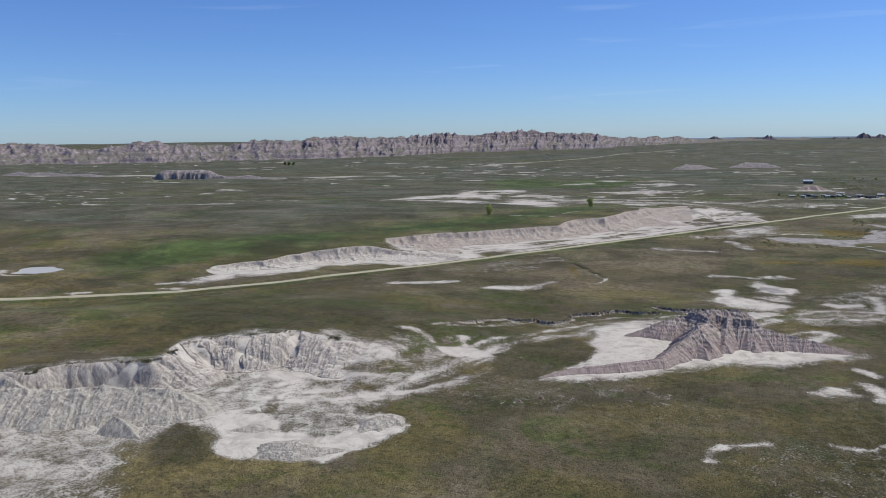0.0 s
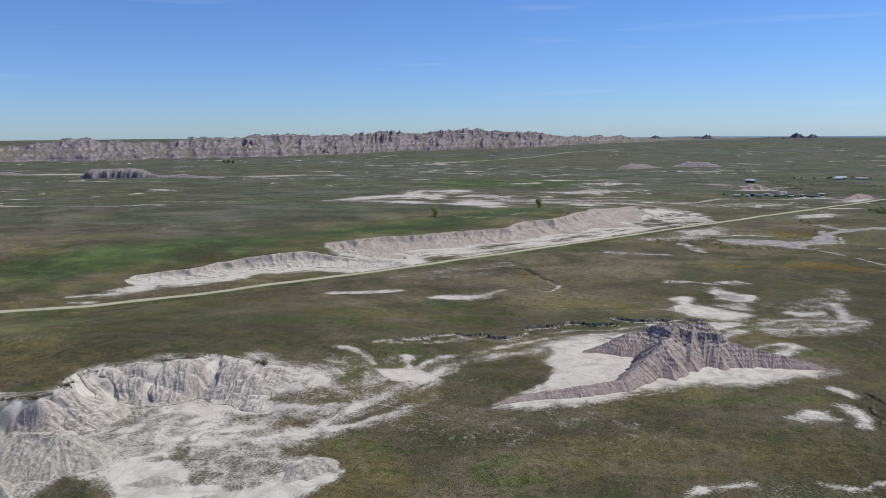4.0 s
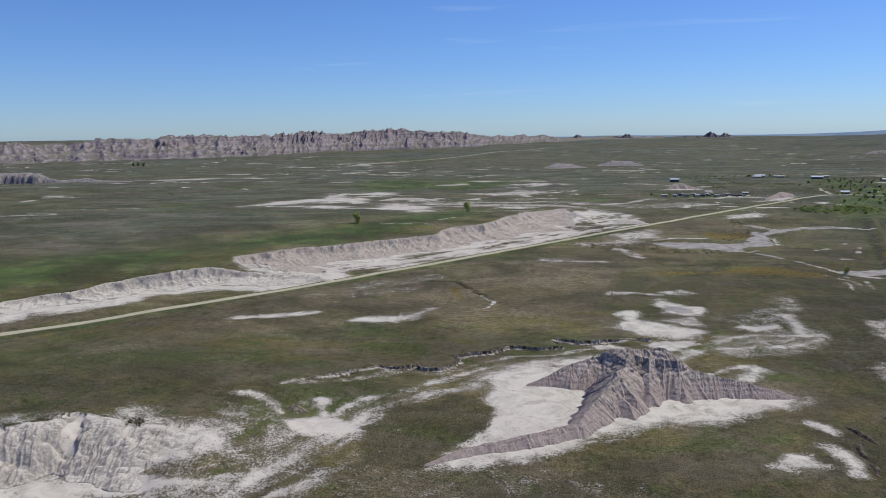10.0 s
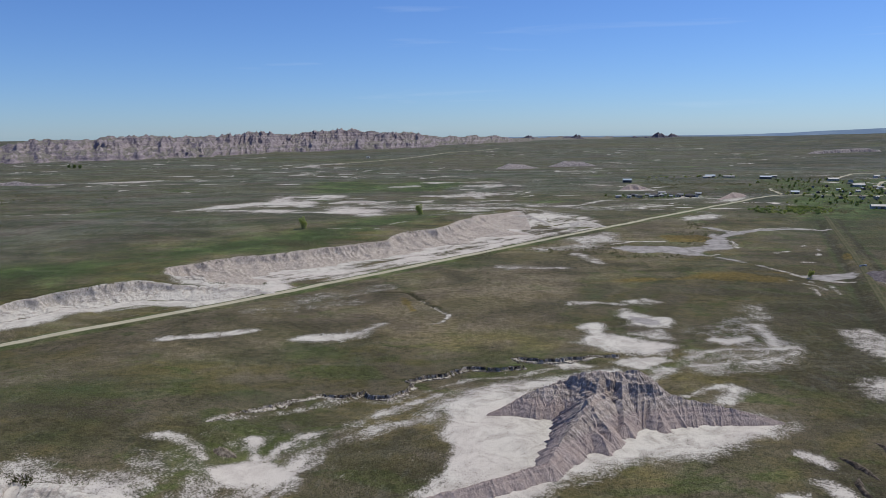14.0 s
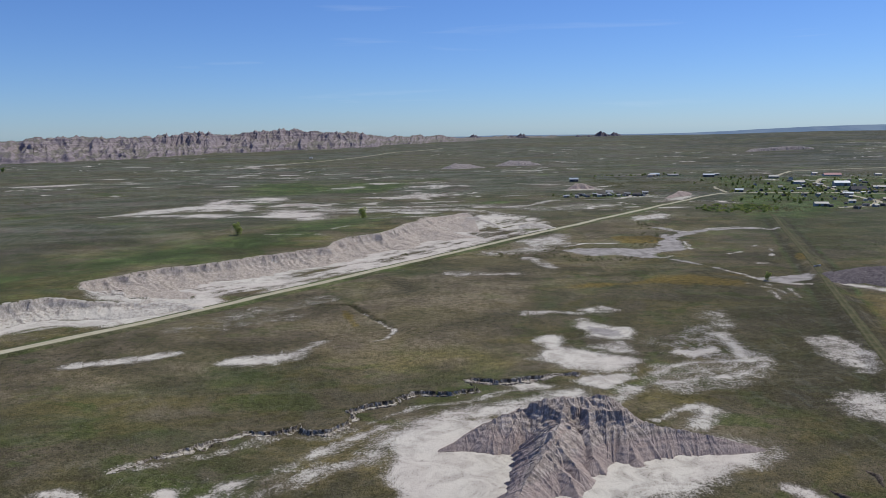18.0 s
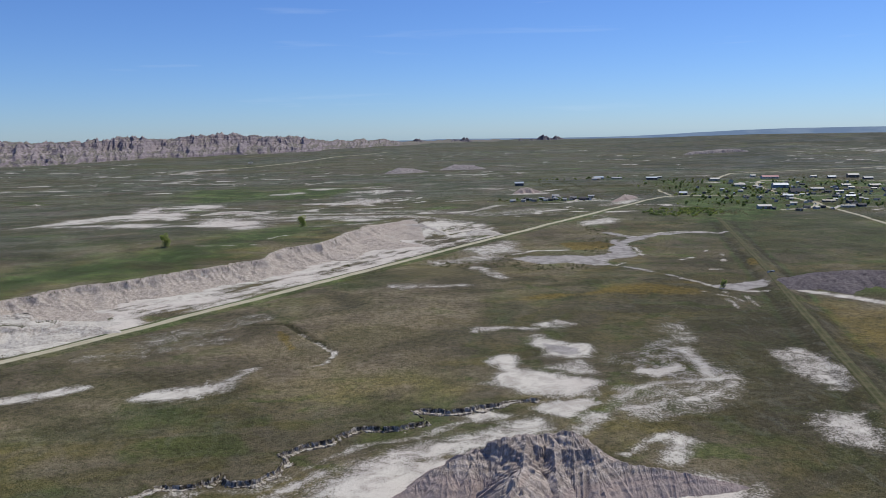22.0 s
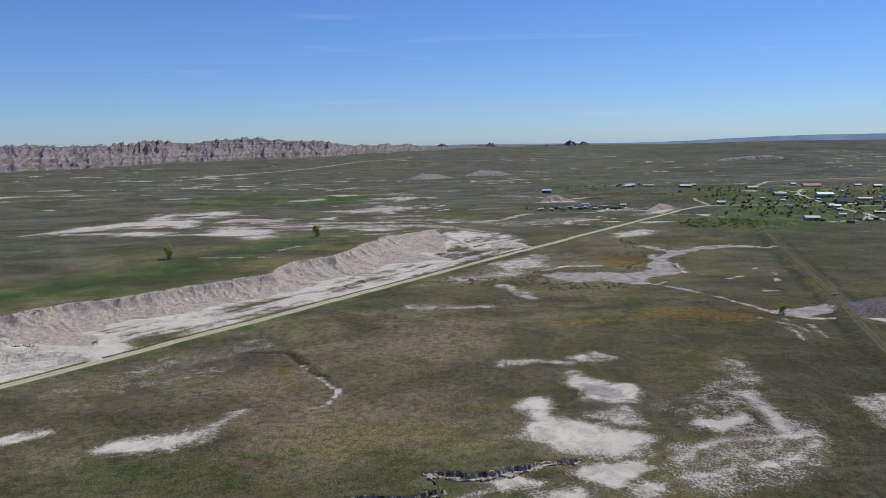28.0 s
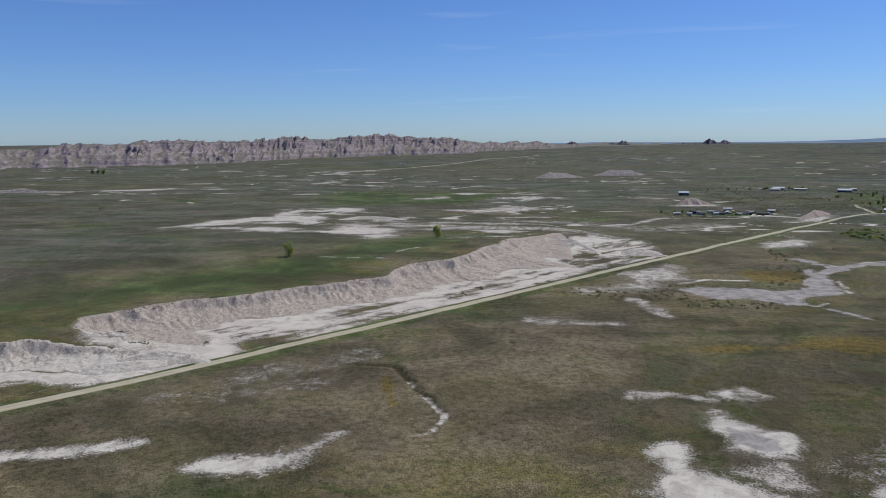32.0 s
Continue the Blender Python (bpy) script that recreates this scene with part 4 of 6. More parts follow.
    patch(lush, x, y, [(170, 1080), (230, 1062), (330, 1080), (350, 1140), (190, 1145)], 30, 1.2, 8, 166)
    patch(lush, x, y, [(300, 880), (400, 850), (560, 880), (720, 980), (860, 1150), (900, 1300), (760, 1420), (600, 1440), (480, 1240), (380, 1060)], 50, 1.35, 30, 168)
    patch(lush, x, y, [(463, 1105), (515, 1111), (602, 1281), (612, 1361), (619, 1428), (563, 1319)], 20, 1.5, 8, 192)
    patch(lush, x, y, [(339, 777), (366, 779), (399, 861), (366, 854)], 8, 1.3, 4, 193)
    patch(lush, x, y, [(300, 800), (420, 1060), (520, 1030), (460, 880), (360, 760)], 30, 1.25, 14, 194)
    patch(lush, x, y, [(-225, 1362), (-178, 1413), (-128, 1446), (-70, 1452), (-19, 1408), (-60, 1229), (-107, 1224), (-185, 1226)], 30, 1.2, 25, 169)
    patch(lush, x, y, [(-536, 1259), (-483, 1279), (-417, 1229), (-439, 1174)], 30, 1.0, 20, 170)
    patch(lush, x, y, [(45, 1042), (81, 1072), (123, 1045), (80, 1006)], 16, 1.0, 10, 171)
    patch(lush, x, y, [(-520, 150), (-260, 190), (-140, 280), (-120, 330), (-200, 400), (-330, 330), (-520, 280)], 80, 0.72, 34, 195)
    patch(lush, x, y, [(-1000, 2350), (-300, 2350), (0, 2650), (-800, 2750)], 300, 0.8, 90, 66)
    basin = sstep(-10, 15, inside(x, y, [(-330, 60), (-60, 60), (-52, 150), (-52, 262), (-92, 262), (-96, 250), (-150, 246), (-200, 185), (-330, 150)]))
    d, _ = line_near(x, y, RAIL)
    verge = 1 + 0.5 * fbm(x, y, 12, 3, 88)
    lush[:] = np.maximum(lush, 0.85 * sstep(20, 13, d) * sstep(9, 11, d) * sstep(300, 370, y))
    brush[:] = np.maximum(brush, 0.95 * sstep(3.4, 1.2, np.abs(d - 9.5) * verge) * sstep(260, 330, y) * sstep(900, 800, y))
    dry[:] = np.maximum(dry, 0.8 * sstep(7, 5, d) * sstep(260, 330, y) * sstep(900, 800, y))
    lush[:] = np.maximum(lush, 0.30 + 0.52 * fbm(x, y, 75, 4, 67)) * (1 - 0.85 * basin)
    # upper plain's sage, plus painted haze that increases with distance
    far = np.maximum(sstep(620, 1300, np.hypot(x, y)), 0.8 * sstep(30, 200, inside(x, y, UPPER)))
    sage_haze[:] = far * np.clip(0.66 + 0.4 * fbm(x / 2.5, y, 160, 4, 66), 0, 1) * (1 - 0.9 * sstep(0.6, 0.9, lush))
    dry[:] = np.clip(0.22 + 0.6 * fbm(x, y, 48, 3, 68), 0, 0.62) * (1 - 0.85 * far) * (1 - 0.8 * sstep(0.4, 0.7, lush))
    patch(dry, x, y, [(94, 548), (130, 560), (193, 576), (229, 520), (200, 505), (128, 522)], 46, 0.85, 12, 69)
    patch(dry, x, y, [(238, 500), (268, 480), (340, 440), (260, 380), (205, 400), (216, 450)], 34, 0.95, 10, 70)
    patch(dry, x, y, [(-40, 430), (30, 440), (40, 400), (-30, 372), (-60, 380)], 46, 0.7, 12, 71)
    patch(gold, x, y, [(160, 735), (198, 738), (205, 720), (190, 698), (162, 699)], 5, 1.1, 2, 72)
    patch(gold, x, y, [(140, 560), (172, 566), (194, 552), (199, 538), (179, 529), (160, 540), (143, 546), (90, 533), (80, 541), (100, 552), (122, 551)], 12, 0.78, 7, 173)
    streak(gold, x, y, [(150, 560), (190, 568), (200, 560)], 2, 8, 0.75, 4, 174)
    patch(gold, x, y, [(238, 496), (262, 476), (330, 430), (260, 390), (215, 420)], 40, 0.55, 14, 175)
    streak(gold, x, y, [(262, 600), (270, 620)], 4, 5, 0.8, 3, 176)
    streak(gold, x, y, [(-46, 492), (-42, 478), (-38, 464)], 2, 3, 0.75, 2, 177)
    patch(gold, x, y, [(30, 150), (60, 200), (90, 240), (110, 200), (80, 150)], 50, 0.42, 14, 178)
    patch(dry, x, y, [(-46, 494), (-40, 492), (-33, 472), (-36, 459), (-47, 470)], 6, 1.0, 3, 172)
    patch(dry, x, y, [(-112, 284), (-96, 301), (-97, 288), (-104, 280)], 8, 0.8, 2, 73)
    soil[:] = np.maximum(soil, np.clip(0.18 + 0.6 * fbm(x, y, 65, 4, 74), 0, 0.62) * (1 - 0.85 * far) * (1 - 0.8 * sstep(0.45, 0.7, lush)))
    patch(soil, x, y, [(-230, 400), (-120, 495), (60, 700), (200, 860), (230, 640), (60, 500), (-60, 450), (-160, 400)], 60, 0.6, 20, 75)
    patch(soil, x, y, [(-120, 440), (-40, 400), (30, 420), (60, 480), (120, 600), (60, 640), (-20, 560)], 50, 0.75, 22, 186)
    patch(dry, x, y, [(-60, 400), (20, 392), (40, 440), (30, 500), (-30, 520), (-70, 470)], 40, 0.7, 18, 187)
    patch(brush, x, y, [(20, 150), (60, 250), (105, 300), (110, 360), (150, 470), (215, 500), (250, 480), (210, 400), (160, 300), (110, 150)], 50, 1, 12, 76)
    patch(brush, x, y, [(-70, 110), (-60, 190), (-40, 240), (20, 255), (60, 240), (30, 110)], 40, 0.34, 12, 77)
    # ditch line: brush, with the ditch's shadow painted in as a dark streak
    streak(brush, x, y, [(-60, 508), (-49, 508), (-43, 505), (-37, 492), (-30, 478), (-24, 469)], 1.7, 1.2, 1.1, 0.5, 79)
    streak(brush, x, y, [(-71, 553), (-60, 540), (-52, 520)], 0.8, 2, 0.8, 0.6, 790)
    streak(brush, x, y, [(60, 560), (130, 575), (180, 590), (200, 580)], 3, 12, 0.7, 4, 80)
    patch(brush, x, y, [(90, 440), (150, 480), (240, 560), (260, 480), (215, 420), (150, 400)], 60, 0.75, 14, 82)
    patch(brush, x, y, [(240, 690), (300, 640), (430, 700), (520, 860), (470, 880), (340, 830)], 80, 0.62, 16, 83)
    patch(brush, x, y, [(60, 430), (110, 520), (190, 620), (300, 640), (300, 560), (200, 480)], 60, 0.6, 14, 84)
    for n, pts in enumerate(([(262, 590), (272, 604), (284, 600)], [(276, 616), (292, 650), (296, 690)], [(246, 590), (236, 612), (240, 640)], [(300, 640), (330, 668), (360, 664)], [(206, 584), (190, 578), (168, 574)])):
        streak(brush, x, y, pts, 1.6, 3, 1.1, 1.5, 240 + n)
    rim, _ = line_near(x, y, EDGE_NEAR)
    brush[:] = np.maximum(brush, 0.8 * sstep(9, 2, rim) * sstep(0.0, 0.5, fbm(x, y, 7, 3, 194)) * (x > -300))
    patch(brush, x, y, [(-210, 320), (-150, 320), (-130, 360), (-210, 380)], 40, 0.3, 16, 85)
    patch(soil, x, y, [(-180, 350), (-100, 360), (-40, 390), (-60, 470), (-150, 430), (-230, 380)], 50, 0.7, 20, 86)
    patch(brush, x, y, [(-200, 262), (-110, 270), (-98, 310), (-60, 345), (-20, 372), (-60, 385), (-150, 340), (-220, 300)], 40, 0.5, 16, 89)
    right = sstep(0.2, 0.45, x / np.maximum(y, 300.0)) * sstep(480, 700, y)
    brush[:] = np.maximum(brush, right * np.clip(0.5 + 0.5 * fbm(x, y, 200, 4, 87), 0, 0.9) * (1 - 0.7 * sstep(0.6, 0.9, lush)))
    patch(brush, x, y, [(-50, 252), (-54, 280), (-44, 296), (-26, 309), (-14, 297), (-13, 282), (-22, 268), (-34, 252)], 8, 0.62, 3, 78)
    patch(clay, x, y, [(-112, 190), (-104, 179), (-84, 181), (-82, 200), (-95, 215), (-116, 205)], 14, 0.62, 6, 200)
    isle = sstep(-2, 4, inside(x, y, [(-141, 167), (-139, 174), (-130, 175), (-123, 168), (-116, 157), (-119, 147), (-130, 144), (-138, 154)]) + 2 * fbm(x, y, 6, 3, 201))
    clay *= 1 - 0.85 * isle
    brush[:] = np.maximum(brush, 0.6 * isle)
    clay *= 1 - 0.75 * sstep(0.28, 0.48, brush) * near_box(x, y, [(-60, 245), (-10, 312)], 0)
    field = sstep(-6, 10, inside(x, y, [(232, 498), (262, 520), (400, 470), (380, 360), (200, 330), (196, 380)]) + 6 * fbm(x, y, 30, 3, 188))
    brush *= 1 - 0.85 * field
    dry[:] = np.maximum(dry, field * np.clip(0.55 + 0.6 * fbm(x, y, 40, 3, 189), 0, 1))
    soil[:] = np.maximum(soil, field * np.clip(0.45 - 0.7 * fbm(x, y, 40, 3, 189), 0, 0.9))
    gold[:] = np.maximum(gold, 0.6 * field * sstep(0.3, 0.8, fbm(x, y, 26, 3, 190)))
    dry *= 1 - 0.75 * brush
    soil *= 1 - 0.75 * brush
    edge = np.maximum(bluff, near)
    clay[:] = np.maximum(clay, 0.9 * sstep(0.05, 0.4, edge))
    dr, _ = line_near(x, y, ROAD)
    clay *= 1 - 0.75 * sstep(8.5, 5.5, dr)
    lush[:] = np.maximum(lush, 0.85 * sstep(12, 7, dr))
    return {"clay": clay, "mud": mud, "lush": lush, "dry": dry, "soil": soil, "sage_haze": sage_haze, "brush": brush, "gold": gold}


# ---- ground sheet ----
def ground():
    ys = [-3000.0, -2000, -1200, -700, -400, -220, -110, -40, 0, 30, 55, 75]
    y = 85.0
    while y < 5150:
        ys.append(y)
        y += min(36.0, 0.6 + 0.95 * (max(0.0, y - 300) / 300) ** 1.6)
    rows = np.array(ys)
    core = np.linspace(-1.42, 1.05, 840)
    spread = np.maximum(330.0, rows + 180)
    outer = (np.linspace(0, 1, 26)[1:]) ** 1.8
    left = (core[0] * spread)[:, None] + outer[::-1][None] * (-8000 - core[0] * spread)[:, None]
    right = (core[-1] * spread)[:, None] + outer[None] * (8000 - core[-1] * spread)[:, None]
    x = np.concatenate([left, spread[:, None] * core[None], right], 1)
    y = np.repeat(rows[:, None], x.shape[1], 1)
    z, bluff, near, step = terrain(x, y)
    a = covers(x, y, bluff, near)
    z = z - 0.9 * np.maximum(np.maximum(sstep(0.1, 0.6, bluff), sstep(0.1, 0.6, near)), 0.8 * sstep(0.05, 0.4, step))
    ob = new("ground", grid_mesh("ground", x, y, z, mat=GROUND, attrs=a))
    return tagged(ob, "olive and green prairie grassland with bare white clay flats", "ground", kind="structure")


ground()


def islands(mask, least=4):
    """The separate pieces of a grid mask."""
    left = mask.copy()
    rows, cols = mask.shape
    out = []
    while left.any():
        start = int(np.argmax(left))
        stack, cells = [start], []
        left[start // cols, start % cols] = False
        while stack:
            c = stack.pop()
            cells.append(c)
            i, j = divmod(c, cols)
            for a, b in ((i - 1, j), (i + 1, j), (i, j - 1), (i, j + 1)):
                if 0 <= a < rows and 0 <= b < cols and left[a, b]:
                    left[a, b] = False
                    stack.append(a * cols + b)
        if len(cells) >= least:
            one = np.zeros(rows * cols, bool)
            one[cells] = True
            out.append(one.reshape(rows, cols))
    return out


def relief(name, area, step, which, mat, label, cat, pieces=5):
    """A bluff face laid over the ground as a finer mesh of its own."""
    x, y = np.meshgrid(np.arange(area[0], area[2], step), np.arange(area[1], area[3], step))
    z, *masks = terrain(x, y)
    m = masks[which]
    z = z + 0.03 - 0.7 * (1 - sstep(0.0, 0.25, m))
    z = z + m * (0.35 * (ridged(x, y, 3.0, 3, 77) - 0.5) if which == 0 else (0.9 * (0.5 - ridged(x, y, 8.5, 4, 77)) if which == 1 else 0.3 * (ridged(x, y, 2.0, 2, 77) - 0.5)))
    if which == 0:
        d1, s1 = line_near(x, y, EDGE_WEST)
        d2, s2 = line_near(x, y, EDGE_EAST)
        s, d = np.where(d1 < d2, s1, s2 + 1000), np.minimum(d1, d2)
        z = z + m * sstep(0, 4, d) * (1.3 * (ridged(s + 2 * fbm(x, y, 9, 2, 3), d * 0.12, 8.0, 3, 78) - 0.5) + 0.9 * (ridged(s + fbm(x, y, 5, 2, 5), d * 0.10, 2.8, 2, 79) - 0.5))
    if which == 1:
        d, s = line_near(x, y, EDGE_NEAR)
        z = z + m * sstep(0, 5, d) * (1.0 * (ridged(s + 1.5 * fbm(x, y, 8, 2, 3), d * 0.10, 3.4, 3, 79) - 0.5) + 0.55 * (ridged(s + 0.6 * fbm(x, y, 4, 2, 4), d * 0.08, 1.5, 2, 80) - 0.5))
        for cleft in ([(-176, 236), (-172, 229), (-166, 227), (-160, 221)], [(-156, 246), (-154, 236), (-152, 231), (-149, 226)], [(-182, 230), (-178, 226), (-171, 221), (-166, 216)],
                      [(-196, 181), (-190, 185), (-185, 194), (-178, 203), (-172, 206)], [(-138, 254), (-136, 248), (-133, 243)], [(-120, 256), (-119, 250)], [(-186, 212), (-180, 210), (-172, 214)]):
            d, s = line_near(x + 1.2 * fbm(x, y, 5, 2, 15), y + 1.2 * fbm(x, y, 5, 2, 16), cleft)
            z = z - m * 4.6 * sstep(2.2, 0.3, d)
    cell = (m[:-1, :-1] + m[1:, 1:]) > 0.03
    root = new(name)
    for i in range(pieces):
        part_of = np.zeros_like(cell)
        a, b = (round(k * cell.shape[1] / pieces) for k in (i, i + 1))
        part_of[:, a:b] = cell[:, a:b]
        for one in islands(part_of):
            new("face", grid_mesh("face", x, y, z, one, mat, smooth=which == 0)).parent = root
    return tagged(root, label, cat)


relief("clay_bluff", (-328, 370, -118, 530), 0.7, 0, BLUFF, "long pale clay bluff with fluted face below green grass", "bluff")
relief("clay_bluff", (-225, 530, 90, 905), 0.8, 0, EASTBLUFF, "long high pale grey clay bluff with washed foot beside gravel road", "bluff")
relief("clay_bluff", (-300, 120, -80, 300), 0.32, 1, NEARROCK, "near chalky clay bluff with rounded domes and dark clefts", "bluff")
relief("cut_bank", (-112, 290, 64, 396), 0.28, 2, BANKEARTH, "low raw earth cut bank along a dry gully", "bank")


# ---- buttes and mounds ----
def ridge(x, y, lines, steep=1.5, power=1.15, rill=3.0, seed=1, cut=0.35, fine=0.0):
    """Height over the ground of a body of ridges; each line has points (x, y, height)."""
    out, rills = np.zeros_like(x), np.zeros_like(x)
    for n, pts in enumerate(lines):
        run = 0.0
        for (ax, ay, ah), (bx, by, bh) in zip(pts[:-1], pts[1:]):
            dx, dy = bx - ax, by - ay
            size = math.hypot(dx, dy)
            u = np.clip(((x - ax) * dx + (y - ay) * dy) / (size * size), 0, 1)
            d = np.hypot(x - ax - u * dx, y - ay - u * dy)
            s = run + u * size
            h = ah + u * (bh - ah)
            turn = np.arctan2(y - ay - u * dy, x - ax - u * dx) * 2.2
            r = ridged(s + turn * 2 + 91 * n, d * 0.16 + turn, rill * 2.2, 3, seed)
            reach = np.maximum(h, 0.05) * steep * (1.0 + cut * 2 * (r - 0.45))
            v = np.clip(1 - d / reach, 0, 1)
            body = h * v ** power
            if fine:
                rills = np.where(body > out, ridged(s + turn * 2.5 + 31 * n + 0.5 * fbm(x, y, 5, 2, 31), d * 0.07 + turn, fine * 2, 2, seed + 3), rills)
            out = np.maximum(out, body)
            run += size
    return (out, rills) if fine else out


def mound(name, lines, step, mat, label, cat="mound", crag=0.0, stop=None, **how):
    xs, ys, hs = zip(*[p for l in lines for p in l])
    pad = max(hs) * how.get("steep", 1.5) * 1.5 + 2
    x, y = np.meshgrid(np.arange(min(xs) - pad, max(xs) + pad, step), np.arange(min(ys) - pad, max(ys) + pad, step))
    h, rills = ridge(x, y, lines, fine=0.85, **how) if crag else (ridge(x, y, lines, **how), None)
    h = h * (1 + 0.10 * fbm(x, y, max(hs) * 0.5, 3, 21)) + 0.006 * max(hs) * (h > 0.02) * fbm(x, y, 1.2 * step * 3, 2, 22)
    if crag:
        bold = 8.4 + 5.6 * sstep(8.8, 11.0, h + 1.1 * fbm(x, y, 3.5, 3, 29))
        h = np.where(h > 8.4, 0.68 * h + 0.32 * np.maximum(bold, 8.4), h)
        # ledges of harder layers, and fine rills that cut them
        tier = (h + 0.5 * fbm(x, y, 6, 2, 25)) / 1.5
        ledge = (np.floor(tier) + sstep(0.3, 0.7, tier - np.floor(tier)) - tier) * 1.5
        h = h + sstep(0.6, 2.5, h) * (crag * ledge * (0.4 + 0.6 * sstep(5, 10, h)) + crag * 0.6 * sstep(8, 12, h) * fbm(x, y, 1.6, 2, 28) - 1.5 * crag * (1 - rills) * (0.35 + 0.65 * sstep(1.5, 5, h)))
    if stop:
        h = h * sstep(-0.5, 3.0, inside(x, y, stop) + 0.6 * fbm(x, y, 5, 2, 26))
    z = terrain(x, y)[0] + h - 0.12
    on = h > 0.02
    cell = on[:-1, :-1] | on[1:, 1:] | on[1:, :-1] | on[:-1, 1:]
    return tagged(new(name, grid_mesh(name, x, y, z, cell, mat, None if rills is None else {"rill": rills}, smooth=not crag)), label, cat)


big = new("butte")
for name, line in (("ridge_arm", [(0, 322, 0.8), (8, 325, 3.5), (16, 328, 7.5), (26, 331, 10.2), (33, 330, 12.6), (39, 329, 14.2)]),
                   ("summit", [(37, 329, 13.6), (39, 329, 14.4), (44, 329, 13.4), (51, 327, 14.0), (54, 326, 12.5)]),
                   ("ridge_arm", [(51, 327, 13.8), (55, 326, 11.5), (61, 322, 7.8), (71, 321, 5.8), (80, 319, 4.6), (87, 317, 3.2), (96, 316, 0.7)]),
                   ("spur", [(39, 329, 14), (35, 317, 10.8), (31, 309, 9.0), (27, 301, 7.4), (21, 291, 5.4), (16, 280, 3.8)]),
                   ("tail", [(18, 284, 4.2), (16, 280, 3.8), (-1, 270, 3.2), (-19, 262, 2.2), (-30, 253, 0.6)]),
                   ("buttress", [(46, 328, 13), (44, 318, 8.5), (43, 308, 4.0), (42, 304, 1.0)]), ("buttress", [(52, 327, 13.4), (55, 318, 6.5), (56, 310, 2.0)]),
                   ("buttress", [(33, 308, 8.5), (37, 300, 4.0), (38, 297, 1.5)]), ("buttress", [(29, 304, 7.5), (34, 296, 3.6), (35, 292, 1.2)]), ("buttress", [(26, 331, 10), (21, 323, 4.5), (19, 320, 1.5)])):
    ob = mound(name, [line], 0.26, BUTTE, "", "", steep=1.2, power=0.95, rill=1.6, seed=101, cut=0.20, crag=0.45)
    ob.parent = big
tagged(big, "steep violet-grey clay butte with fluted spurs on white flat", "butte")
CHALK = rock_material("grey_chalk_rock", (0.50, 0.475, 0.42), (0.33, 0.31, 0.27), 0.8, (0.43, 0.395, 0.35), rill=0.7)
low = new("clay_ridge")
TRENCH = [(-270, 158), (-240, 168), (-215, 174), (-197, 180), (-184, 183), (-175, 187), (-160, 191), (-148, 194), (-136, 196)]
for name, line in (("crest", [(-260, 153, 6.4), (-240, 160, 7.4), (-215, 166, 8.0), (-197, 172, 8.2), (-184, 174, 8.2)]), ("crest", [(-184, 174, 8.2), (-175, 179, 8.2), (-160, 183, 8.0), (-150, 184, 7.2), (-141, 184, 4.0), (-132, 182, 0.8)]),
                   ("spur", [(-162, 182, 7.4), (-157, 175, 4.6), (-153, 169, 0.8)]), ("spur", [(-190, 173, 7.6), (-183, 164, 4.8), (-178, 157, 0.8)]), ("spur", [(-214, 166, 7.4), (-206, 157, 4.8), (-200, 149, 0.8)])):
    mound(name, [line], 0.36, CHALK, "", "", steep=2.0, power=0.85, rill=1.3, seed=111, cut=0.16, crag=0.42, stop=TRENCH + [(-110, 90), (-300, 90)]).parent = low
tagged(low, "low fluted chalky clay ridge on white flat", "ridge")
mound("clay_mound", [[(-158, 166, 1.4), (-156, 164, 5.0), (-152, 163, 4.4), (-144, 160, 0.8)]], 0.3, CHALK, "small peaked clay mound with grass on top", steep=1.0, power=0.8, rill=2, seed=121, cut=0.3)
mound("clay_mound", [[(-101, 160, 0.6), (-97, 165, 2.6), (-92, 167, 2.8), (-86, 168, 1.6), (-78, 171, 0.6)]], 0.3, CHALK, "low rounded fluted clay mound on white pan", steep=2.6, power=0.8, rill=2, seed=131, cut=0.2)
mound("clay_mound", [[(-78, 186, 0.8), (-76, 192, 2.6), (-72, 197, 2.4), (-67, 194, 0.6)]], 0.3, CHALK, "small grey clay mound at the pan's edge", steep=2.2, power=0.8, rill=2, seed=141, cut=0.25)
mound("clay_mound", [[(-118, 174, 0.4), (-113, 177, 1.0), (-108, 178, 0.5)]], 0.3, CHALK, "very low grey clay hump on white pan", steep=4, power=0.8, rill=2, seed=151, cut=0.25)
mound("clay_mound", [[(-83, 290, 0.5), (-81, 290, 1.7), (-78, 289, 1.2), (-76, 288, 0.3)]], 0.25, EARTH, "small dark broken earth knob at the gully's head", steep=1.4, power=0.8, rill=1.0, seed=161, cut=0.35)
mound("clay_spur", [[(34, 858, 0.4), (44, 852, 1.6), (54, 842, 2.2), (62, 828, 2.0), (70, 808, 1.4), (74, 792, 0.4)]], 0.9, BLUFF, "pale fluted clay spur at the end of the long bluff", "spur", steep=2.6, power=0.9, rill=2.2, seed=165, cut=0.3)
mound("clay_mound", [[(92, 800, 1), (102, 805, 4.2), (112, 802, 3.4), (124, 790, 0.6)]], 0.9, BLUFF, "grey clay mound beside gravel road", steep=3.0, power=0.9, rill=4, seed=171, cut=0.2)
mound("clay_mound", [[(-166, 505, 0.5), (-152, 512, 3.0), (-138, 510, 2.6), (-124, 503, 0.5)]], 0.5, BLUFF, "low rounded grey clay hump on the white wash", steep=3.0, power=0.9, rill=3, seed=182, cut=0.2)
